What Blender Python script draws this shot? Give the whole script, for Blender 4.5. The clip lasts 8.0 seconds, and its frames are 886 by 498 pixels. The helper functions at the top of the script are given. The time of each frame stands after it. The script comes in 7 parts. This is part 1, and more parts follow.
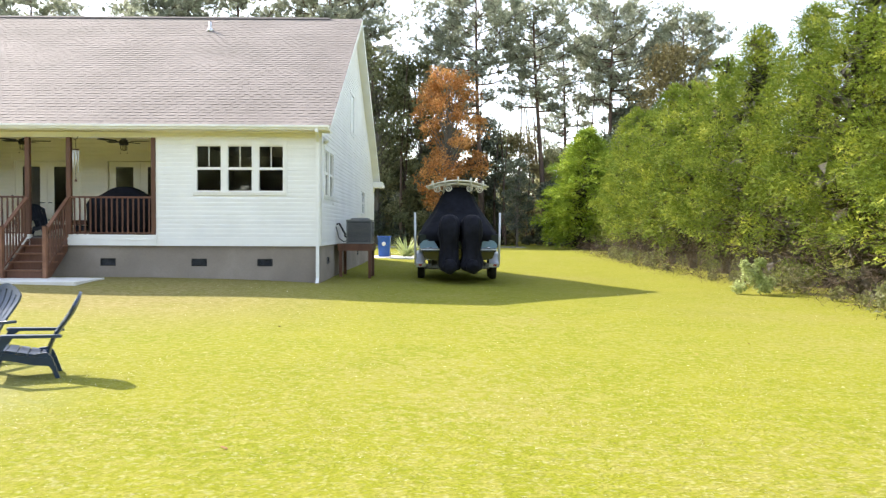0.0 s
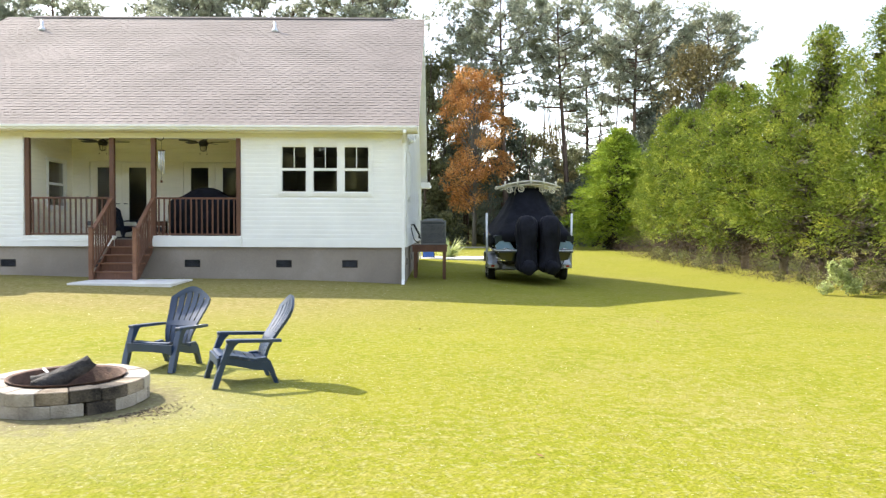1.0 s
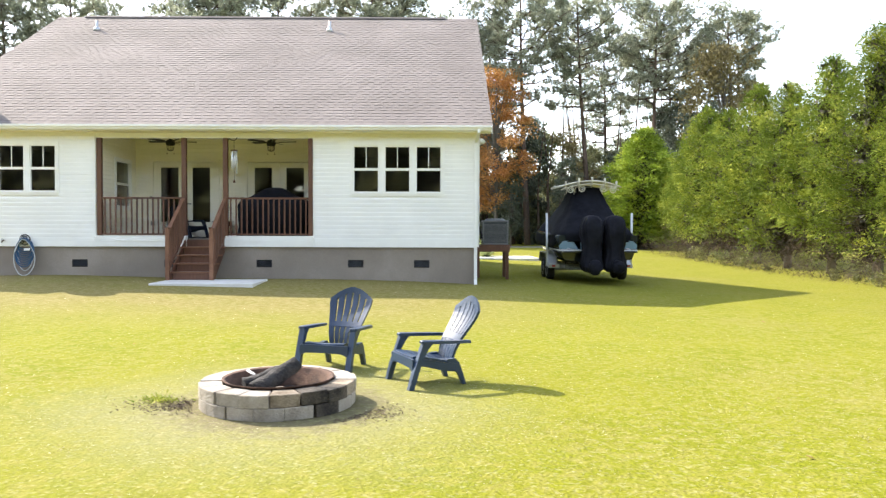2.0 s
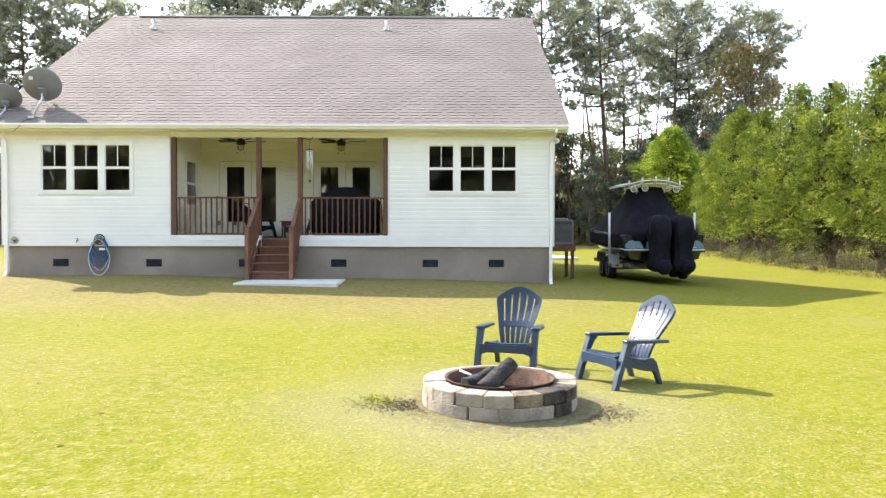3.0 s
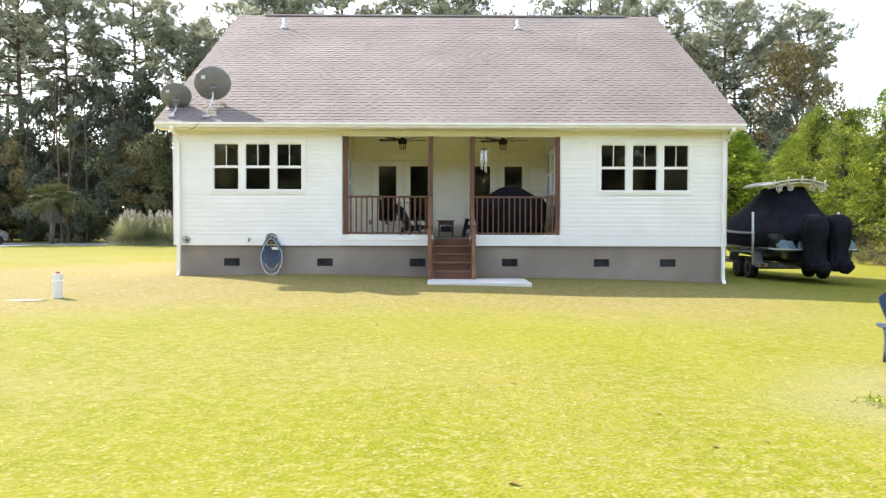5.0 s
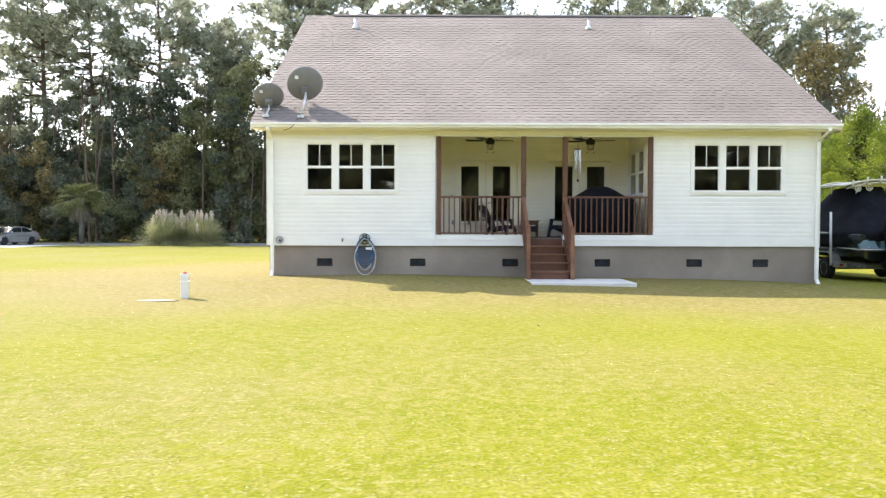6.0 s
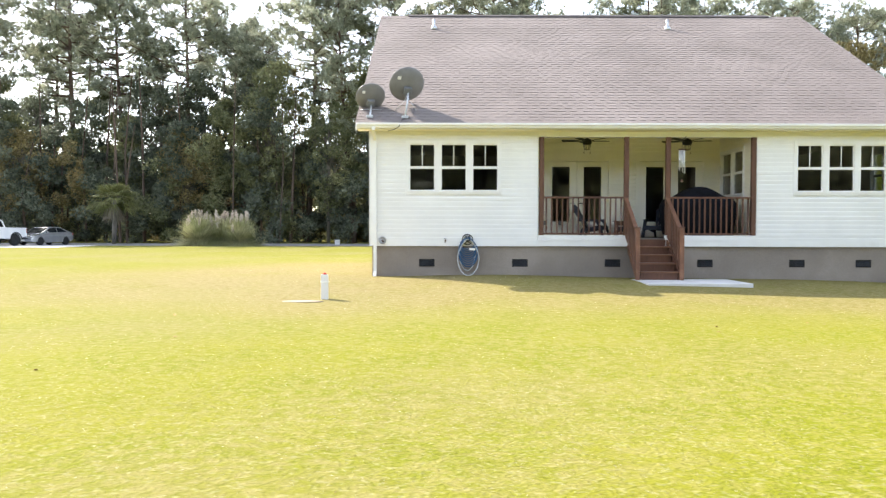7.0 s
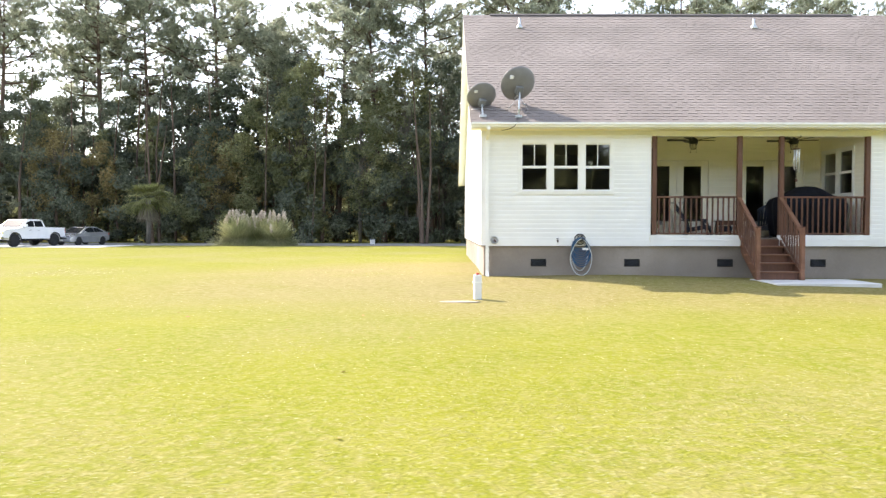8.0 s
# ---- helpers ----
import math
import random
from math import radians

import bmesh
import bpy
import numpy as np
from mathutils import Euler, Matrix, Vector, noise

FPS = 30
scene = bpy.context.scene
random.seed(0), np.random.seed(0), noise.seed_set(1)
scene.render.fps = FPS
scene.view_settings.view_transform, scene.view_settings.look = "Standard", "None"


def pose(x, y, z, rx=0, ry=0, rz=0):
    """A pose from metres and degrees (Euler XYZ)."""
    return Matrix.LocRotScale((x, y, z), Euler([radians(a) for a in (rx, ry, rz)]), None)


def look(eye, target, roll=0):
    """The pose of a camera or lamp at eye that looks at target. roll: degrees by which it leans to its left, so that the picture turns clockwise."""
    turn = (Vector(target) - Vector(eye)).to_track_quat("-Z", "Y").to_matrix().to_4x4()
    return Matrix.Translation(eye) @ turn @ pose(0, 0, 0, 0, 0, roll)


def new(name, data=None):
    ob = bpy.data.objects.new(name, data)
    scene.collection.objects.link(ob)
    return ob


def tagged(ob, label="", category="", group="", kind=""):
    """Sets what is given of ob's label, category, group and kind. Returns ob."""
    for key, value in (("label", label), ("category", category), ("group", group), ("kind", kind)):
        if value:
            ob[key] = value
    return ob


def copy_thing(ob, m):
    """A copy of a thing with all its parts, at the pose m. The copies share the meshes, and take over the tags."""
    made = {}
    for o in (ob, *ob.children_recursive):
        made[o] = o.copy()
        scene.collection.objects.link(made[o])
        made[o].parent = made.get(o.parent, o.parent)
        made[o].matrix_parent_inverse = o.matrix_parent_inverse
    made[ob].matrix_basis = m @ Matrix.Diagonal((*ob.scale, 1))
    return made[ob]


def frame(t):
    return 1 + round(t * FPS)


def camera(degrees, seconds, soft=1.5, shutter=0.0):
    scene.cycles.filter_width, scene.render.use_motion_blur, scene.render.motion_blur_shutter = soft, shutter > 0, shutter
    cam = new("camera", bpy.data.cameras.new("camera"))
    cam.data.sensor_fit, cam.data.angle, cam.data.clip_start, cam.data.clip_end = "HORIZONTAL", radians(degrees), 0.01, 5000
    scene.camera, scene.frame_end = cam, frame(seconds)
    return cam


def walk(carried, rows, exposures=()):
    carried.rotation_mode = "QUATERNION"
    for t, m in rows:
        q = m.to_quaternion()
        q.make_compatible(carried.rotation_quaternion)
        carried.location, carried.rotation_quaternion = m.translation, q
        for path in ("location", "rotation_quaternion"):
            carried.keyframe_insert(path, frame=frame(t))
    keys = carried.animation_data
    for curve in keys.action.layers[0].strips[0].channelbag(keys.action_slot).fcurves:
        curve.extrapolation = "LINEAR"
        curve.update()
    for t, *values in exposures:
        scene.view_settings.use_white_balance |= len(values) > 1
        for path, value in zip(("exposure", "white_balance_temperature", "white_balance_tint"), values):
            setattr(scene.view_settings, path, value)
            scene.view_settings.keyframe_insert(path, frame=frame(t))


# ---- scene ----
cam = camera(61.1, 8.0, 1.3, 0.2)
METRES, EYE, TILT, LEAN, TURN = 17.80, 1.62, 0.0, 0.0, -0.45
ROWS = [
    (0.0, 0.0, 0.0, 0.0, 0.01, -1.44, -0.24),
    (0.5, -0.0678, 0.0025, 0.0003, 0.04, -1.43, -0.24),
    (1.0, -0.1221, 0.0049, 0.001, 0.05, -1.44, -0.2),
    (1.5, -0.1736, 0.0053, 0.0015, 0.05, -1.46, -0.18),
    (3.0, -0.3317, 0.0081, 0.0008, 0.05, -1.5, -0.14),
    (3.5, -0.3892, 0.0087, 0.0005, 0.06, -1.49, -0.15),
    (4.0, -0.4482, 0.0087, 0.0004, 0.1, -1.5, -0.15),
    (4.5, -0.5105, 0.0098, 0.0001, 0.12, -1.53, -0.15),
    (6.0, -0.7024, 0.0099, 0.0001, 0.3, -1.55, -0.15),
    (6.5, -0.771, 0.0096, 0.0005, 0.39, -1.55, -0.14),
    (7.0, -0.8443, 0.0099, 0.0005, 0.47, -1.55, -0.14),
    (7.5, -0.9196, 0.0108, 0.0008, 0.53, -1.58, -0.12),
    (8.0, -0.9998, 0.0121, 0.0007, 0.61, -1.59, -0.1),
]
walk(cam, [(t, pose(0, 0, EYE, TILT, LEAN, TURN) @ pose(METRES * x, METRES * y, METRES * z, 90 + pitch, roll, yaw)) for t, x, y, z, yaw, pitch, roll in ROWS],
     exposures=[(0.0, 1.64, 7000, 11), (8.0, 1.65, 7000, 13)])

# ---------------------------------------------------------------- sky and sun
SUN = Vector((-0.955, 0.74, 1.0)).normalized()
world = bpy.data.worlds.new("sky")
scene.world = world
world.use_nodes = True
wn = world.node_tree
sky = wn.nodes.new("ShaderNodeTexSky")
sky.sky_type = "NISHITA"
sky.sun_disc = False
sky.sun_elevation = math.asin(SUN.z)
sky.sun_rotation = math.atan2(SUN.x, SUN.y)
sky.air_density, sky.dust_density, sky.ozone_density = 1.0, 0.75, 1.0
haze = wn.nodes.new("ShaderNodeHueSaturation")
haze.inputs["Saturation"].default_value = 0.70
wn.links.new(sky.outputs[0], haze.inputs["Color"])
wn.links.new(haze.outputs[0], wn.nodes["Background"].inputs[0])
wn.nodes["Background"].inputs[1].default_value = 0.205
sun = new("sun", bpy.data.lights.new("sun", "SUN"))
sun.data.energy, sun.data.angle, sun.data.color = 3.7, radians(0.6), (1.0, 0.955, 0.88)
sun.matrix_world = look((-40, 34, 44), Vector((-40, 34, 44)) - SUN)

# ---------------------------------------------------------------- materials
def mat(name, c1, c2, scale=3.0, rough=0.6, bump=0.0, fine=40.0, metal=0.0, spec=0.4, island=0.0, rnd=0.0,
        translucent=0.0, stretch=(1, 1, 1), c3=None, coat=0.0):
    """Two colours mixed by coarse and fine noise at world size, with relief; island or rnd vary the value piece by piece."""
    m = bpy.data.materials.new(name)
    m.use_nodes = True
    t = m.node_tree
    N, L = t.nodes, t.links
    b = N["Principled BSDF"]
    geo = N.new("ShaderNodeNewGeometry")
    mp = N.new("ShaderNodeMapping")
    mp.inputs["Scale"].default_value = stretch
    L.new(geo.outputs["Position"], mp.inputs[0])
    n1, n2 = N.new("ShaderNodeTexNoise"), N.new("ShaderNodeTexNoise")
    n1.inputs["Scale"].default_value, n2.inputs["Scale"].default_value = scale, fine
    n1.inputs["Detail"].default_value, n2.inputs["Detail"].default_value = 4, 3
    for n in (n1, n2):
        L.new(mp.outputs[0], n.inputs["Vector"])
    add = N.new("ShaderNodeMath")
    add.operation = "MULTIPLY_ADD"
    L.new(n2.outputs[0], add.inputs[0])
    add.inputs[1].default_value = 0.45
    L.new(n1.outputs[0], add.inputs[2])
    ramp = N.new("ShaderNodeValToRGB")
    ramp.color_ramp.elements[0].position, ramp.color_ramp.elements[1].position = 0.5, 0.95
    ramp.color_ramp.elements[0].color, ramp.color_ramp.elements[1].color = (*c1, 1), (*c2, 1)
    if c3:
        e = ramp.color_ramp.elements.new(0.78)
        e.color = (*c3, 1)
    L.new(add.outputs[0], ramp.inputs[0])
    colour = ramp.outputs[0]
    if island or rnd:
        src = geo.outputs["Random Per Island"] if island else N.new("ShaderNodeObjectInfo").outputs["Random"]
        amount = island or rnd
        mr = N.new("ShaderNodeMapRange")
        mr.inputs["To Min"].default_value, mr.inputs["To Max"].default_value = 1 - amount, 1 + amount
        L.new(src, mr.inputs["Value"])
        hsv = N.new("ShaderNodeHueSaturation")
        L.new(mr.outputs[0], hsv.inputs["Value"])
        L.new(colour, hsv.inputs["Color"])
        colour = hsv.outputs[0]
    L.new(colour, b.inputs["Base Color"])
    b.inputs["Roughness"].default_value = rough
    b.inputs["Metallic"].default_value = metal
    b.inputs["Specular IOR Level"].default_value = spec
    b.inputs["Coat Weight"].default_value = coat
    if bump:
        bp = N.new("ShaderNodeBump")
        bp.inputs["Strength"].default_value, bp.inputs["Distance"].default_value = bump, 0.02
        L.new(n2.outputs[0], bp.inputs["Height"])
        L.new(bp.outputs[0], b.inputs["Normal"])
    if translucent:
        tr, mx = N.new("ShaderNodeBsdfTranslucent"), N.new("ShaderNodeMixShader")
        L.new(colour, tr.inputs["Color"])
        mx.inputs[0].default_value = translucent
        L.new(b.outputs[0], mx.inputs[1])
        L.new(tr.outputs[0], mx.inputs[2])
        L.new(mx.outputs[0], N["Material Output"].inputs["Surface"])
    return m


def leafy(name, c1, c2, scale=0.6, c3=None, tr=0.35, island=0.35, spec=0.25, rough=0.55):
    return mat(name, c1, c2, scale, rough, 0, 9.0, 0, spec, island, 0, tr, c3=c3)


M = {}
M["siding"] = mat("white vinyl siding", (0.78, 0.78, 0.76), (0.86, 0.86, 0.84), 1.2, 0.45, 0.03, 60, rnd=0.015)
M["trim"] = mat("white trim", (0.80, 0.80, 0.78), (0.87, 0.87, 0.85), 2.0, 0.4, 0.02, 50)
# warm light bounced off the lawn is put into these two colours
M["porchwall"] = mat("porch siding tinted by lawn bounce", (0.84, 0.80, 0.68), (0.90, 0.865, 0.75), 1.2, 0.5, 0.03, 60, rnd=0.012)
M["soffit"] = mat("cream soffit panel tinted by lawn bounce", (0.84, 0.79, 0.60), (0.90, 0.85, 0.67), 2.0, 0.5, 0.02, 50)
M["stucco"] = mat("grey parged block", (0.205, 0.174, 0.150), (0.365, 0.315, 0.275), 0.6, 0.9, 0.5, 70, c3=(0.285, 0.243, 0.208))
M["shingle"] = mat("weathered asphalt shingle", (0.175, 0.148, 0.134), (0.235, 0.202, 0.184), 0.5, 0.92, 0.3, 120, island=0.03)
M["underlay"] = mat("roof underlay", (0.10, 0.085, 0.078), (0.14, 0.12, 0.11), 2.0, 0.95, 0.2, 90)
M["ridge"] = mat("dark ridge vent", (0.05, 0.045, 0.045), (0.08, 0.07, 0.07), 2.0, 0.9, 0.2, 90)
M["brownwood"] = mat("brown stained wood", (0.078, 0.035, 0.022), (0.155, 0.070, 0.042), 3.0, 0.55, 0.25, 30, stretch=(1, 1, 0.2), rnd=0.12)
M["stairwood"] = mat("weathered brown stair wood", (0.14, 0.062, 0.036), (0.25, 0.122, 0.072), 3.0, 0.6, 0.25, 30, stretch=(0.3, 1, 1), rnd=0.12)
M["deck"] = mat("grey porch deck boards", (0.10, 0.085, 0.075), (0.17, 0.14, 0.12), 2.0, 0.65, 0.25, 40, stretch=(1, 0.2, 1), rnd=0.12)
M["concrete"] = mat("pale concrete", (0.55, 0.54, 0.52), (0.70, 0.69, 0.66), 1.5, 0.85, 0.25, 60)
M["drive"] = mat("grey gravel drive", (0.15, 0.145, 0.135), (0.25, 0.24, 0.225), 0.8, 0.95, 0.3, 30)
M["block"] = mat("tan-grey concrete block", (0.25, 0.215, 0.175), (0.44, 0.395, 0.335), 5.0, 0.92, 0.6, 60, rnd=0.14)
M["stain"] = mat("smoke-stained concrete block", (0.10, 0.072, 0.046), (0.34, 0.28, 0.21), 6.0, 0.95, 0.6, 60, rnd=0.1)
M["soot"] = mat("sooty concrete block", (0.010, 0.0095, 0.009), (0.11, 0.09, 0.07), 5.0, 0.95, 0.6, 60, rnd=0.15)
M["rust"] = mat("rusted steel", (0.05, 0.030, 0.022), (0.15, 0.085, 0.060), 8.0, 0.85, 0.4, 70, metal=0.3)
M["ash"] = mat("ash and charred dirt", (0.06, 0.052, 0.044), (0.26, 0.22, 0.18), 9.0, 0.98, 0.6, 50)
M["char"] = mat("charred log", (0.012, 0.011, 0.011), (0.06, 0.055, 0.05), 9.0, 0.9, 0.9, 45)
M["bluechair"] = mat("navy blue moulded plastic", (0.005, 0.022, 0.058), (0.009, 0.034, 0.082), 4.0, 0.40, 0.04, 60, spec=0.6)
M["darkchair"] = mat("dark blue moulded plastic", (0.006, 0.010, 0.022), (0.010, 0.016, 0.032), 4.0, 0.45, 0.04, 60)
M["cover"] = mat("black fabric cover", (0.006, 0.0065, 0.010), (0.014, 0.015, 0.022), 2.2, 0.85, 0.5, 9, spec=0.15)
M["engcover"] = mat("black engine cover cloth", (0.006, 0.0065, 0.010), (0.015, 0.016, 0.023), 3.0, 0.8, 0.9, 7, spec=0.15)
M["hull"] = mat("dark hull gelcoat", (0.012, 0.018, 0.022), (0.02, 0.03, 0.034), 1.0, 0.15, 0.0, 30, coat=0.5)
# the pale blue is a sky reflection put into the base colour
M["hullsky"] = mat("gelcoat in pale blue of reflected sky", (0.16, 0.28, 0.36), (0.24, 0.37, 0.45), 2.0, 0.2, 0.0, 30, coat=0.4)
M["whitepaint"] = mat("white paint", (0.72, 0.73, 0.74), (0.82, 0.82, 0.82), 2.0, 0.25, 0.0, 30, coat=0.5)
M["rimpaint"] = mat("silver wheel paint", (0.55, 0.56, 0.57), (0.66, 0.67, 0.68), 6.0, 0.3, 0.0, 50, metal=0.2, coat=0.3)
M["tube"] = mat("white powder-coated tube", (0.62, 0.58, 0.46), (0.76, 0.72, 0.60), 4.0, 0.35, 0.02, 40)
M["galv"] = mat("galvanised steel", (0.45, 0.46, 0.47), (0.62, 0.63, 0.64), 6.0, 0.4, 0.1, 50, metal=0.8)
M["chrome"] = mat("bright metal", (0.75, 0.75, 0.76), (0.85, 0.85, 0.86), 6.0, 0.15, 0.0, 50, metal=1.0)
M["rubber"] = mat("black rubber", (0.012, 0.012, 0.012), (0.025, 0.025, 0.025), 6.0, 0.8, 0.2, 50)
M["blackmetal"] = mat("black painted metal", (0.012, 0.012, 0.013), (0.025, 0.024, 0.024), 6.0, 0.45, 0.05, 50)
M["acgrey"] = mat("dark grey coil fins", (0.05, 0.055, 0.062), (0.085, 0.09, 0.10), 6.0, 0.5, 0.2, 80, metal=0.3)
M["acframe"] = mat("grey painted steel", (0.14, 0.145, 0.15), (0.20, 0.205, 0.21), 4.0, 0.4, 0.05, 50)
M["dish"] = mat("grey dish enamel", (0.15, 0.148, 0.15), (0.20, 0.198, 0.20), 4.0, 0.5, 0.05, 40)
M["silver"] = mat("silver car paint", (0.42, 0.43, 0.44), (0.52, 0.53, 0.54), 2.0, 0.25, 0.0, 30, metal=0.6, coat=0.6)
M["bin"] = mat("blue plastic", (0.015, 0.07, 0.30), (0.03, 0.11, 0.40), 3.0, 0.45, 0.02, 30)
M["hosebl"] = mat("blue rubber hose", (0.015, 0.06, 0.14), (0.03, 0.11, 0.22), 5.0, 0.4, 0.02, 60)
M["hosegr"] = mat("pale grey hose", (0.45, 0.47, 0.48), (0.6, 0.62, 0.62), 5.0, 0.4, 0.02, 60)
M["red"] = mat("red plastic cap", (0.45, 0.03, 0.02), (0.55, 0.05, 0.03), 5.0, 0.4)
M["amber"] = mat("red lamp lens", (0.35, 0.02, 0.015), (0.45, 0.03, 0.02), 5.0, 0.2)
M["inner"] = mat("pale interior paint", (0.46, 0.42, 0.38), (0.55, 0.51, 0.46), 1.0, 0.8, 0.02, 40)
M["bark"] = mat("pine bark", (0.06, 0.042, 0.032), (0.15, 0.105, 0.08), 1.5, 0.95, 0.8, 12, stretch=(1, 1, 0.35))
M["greybark"] = mat("grey bark", (0.10, 0.09, 0.075), (0.20, 0.18, 0.155), 1.5, 0.95, 0.6, 12, stretch=(1, 1, 0.35))
M["twig"] = mat("dead brown twigs", (0.045, 0.031, 0.022), (0.14, 0.098, 0.066), 1.5, 0.95, 0, 10, island=0.4)
M["needle"] = leafy("pine needles", (0.21, 0.24, 0.18), (0.46, 0.48, 0.36), tr=0.58)
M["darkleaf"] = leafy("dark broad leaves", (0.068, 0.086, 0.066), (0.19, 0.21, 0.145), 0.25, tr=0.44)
M["midleaf"] = leafy("olive broad leaves", (0.12, 0.138, 0.075), (0.38, 0.37, 0.20), 0.25, c3=(0.22, 0.232, 0.12), tr=0.55)
M["tanleaf"] = leafy("tan autumn leaves", (0.18, 0.155, 0.075), (0.44, 0.36, 0.18), 0.25, c3=(0.28, 0.23, 0.11), tr=0.5)
M["orangeleaf"] = leafy("orange autumn leaves", (0.40, 0.18, 0.06), (0.74, 0.44, 0.17), 0.5, c3=(0.60, 0.30, 0.10), tr=0.55)
M["cypress"] = leafy("green cypress sprays", (0.062, 0.104, 0.016), (0.47, 0.48, 0.085), 1.3, c3=(0.205, 0.262, 0.04), tr=0.16, island=0.08, spec=0.1, rough=0.75)
# lighter copy of the cypress green, with sunlight painted into the colour
M["litcypress"] = leafy("cypress sprays with sunlight in the green", (0.13, 0.20, 0.028), (0.52, 0.57, 0.10), 1.3, c3=(0.29, 0.38, 0.054), tr=0.2, island=0.08, spec=0.1, rough=0.75)
# near-black leaf colour that stands in for shade inside the crowns
M["innershade"] = leafy("near-black leaves for inner shade", (0.018, 0.020, 0.009), (0.06, 0.05, 0.026), 1.0, tr=0.05)
M["shrub"] = leafy("pale green shrub leaves", (0.25, 0.31, 0.10), (0.52, 0.56, 0.27), 1.5)
M["palm"] = leafy("palm fronds", (0.12, 0.14, 0.05), (0.25, 0.25, 0.10), 0.8, tr=0.45)
M["palmdead"] = leafy("dead palm fronds", (0.15, 0.13, 0.10), (0.27, 0.24, 0.19), 0.8)
M["pampas"] = leafy("pampas grass leaves", (0.33, 0.36, 0.18), (0.60, 0.57, 0.34), 0.8, tr=0.45)
M["plume"] = leafy("pampas plumes", (0.55, 0.46, 0.38), (0.75, 0.68, 0.58), 2.0)
def blade_material(dry):
    """Grass blades, each of its own hue between green and bleached straw."""
    m = mat("dry grass blades" if dry else "lawn grass blades", (0.1, 0.1, 0.01), (0.2, 0.2, 0.02), 1.6, 0.6, spec=0.12, island=0.01, translucent=0.6)
    N, L = m.node_tree.nodes, m.node_tree.links
    ramp = N.new("ShaderNodeValToRGB")
    ramp.color_ramp.interpolation = "LINEAR"
    stops = (((0.0, (0.24, 0.18, 0.09)), (0.45, (0.31, 0.25, 0.13)), (0.75, (0.44, 0.39, 0.25)), (1.0, (0.72, 0.67, 0.54))) if dry else
             ((0.0, (0.085, 0.10, 0.006)), (0.12, (0.165, 0.174, 0.009)), (0.5, (0.222, 0.220, 0.014)), (0.80, (0.30, 0.28, 0.05)), (0.92, (0.46, 0.44, 0.27)), (1.0, (0.70, 0.68, 0.56))))
    e = ramp.color_ramp.elements
    e[0].position, e[1].position = stops[0][0], stops[-1][0]
    e[0].color, e[1].color = (*stops[0][1], 1), (*stops[-1][1], 1)
    for p, c in stops[1:-1]:
        x = e.new(p)
        x.color = (*c, 1)
    L.new([n for n in N if n.bl_idname == "ShaderNodeNewGeometry"][0].outputs["Random Per Island"], ramp.inputs[0])
    for n in N:
        if n.bl_idname == "ShaderNodeBsdfTranslucent":
            L.new(ramp.outputs[0], n.inputs["Color"])
    L.new(ramp.outputs[0], N["Principled BSDF"].inputs["Base Color"])
    return m


M["blade"], M["dryblade"] = blade_material(False), blade_material(True)
M["litter"] = mat("brown bark litter", (0.07, 0.05, 0.036), (0.20, 0.15, 0.11), 9.0, 0.9, 0, 40, island=0.3)
M["dirt"] = mat("sandy bare earth", (0.27, 0.22, 0.165), (0.38, 0.32, 0.25), 6.0, 0.95, 0.4, 40)
M["dryleaf"] = mat("fallen brown leaf", (0.20, 0.09, 0.04), (0.35, 0.16, 0.07), 9.0, 0.8, 0, 40, rnd=0.3)


def glass(name, tint, rough=0.02):
    m = bpy.data.materials.new(name)
    m.use_nodes = True
    b = m.node_tree.nodes["Principled BSDF"]
    b.inputs["Base Color"].default_value = (*tint, 1)
    b.inputs["Roughness"].default_value = rough
    b.inputs["Transmission Weight"].default_value = 1.0
    b.inputs["IOR"].default_value = 1.62
    return m


M["pane"] = glass("tinted window glass", (0.56, 0.58, 0.56))
M["carglass"] = mat("dark car glass", (0.010, 0.012, 0.014), (0.016, 0.018, 0.02), 2.0, 0.12, 0, 30, spec=0.2)


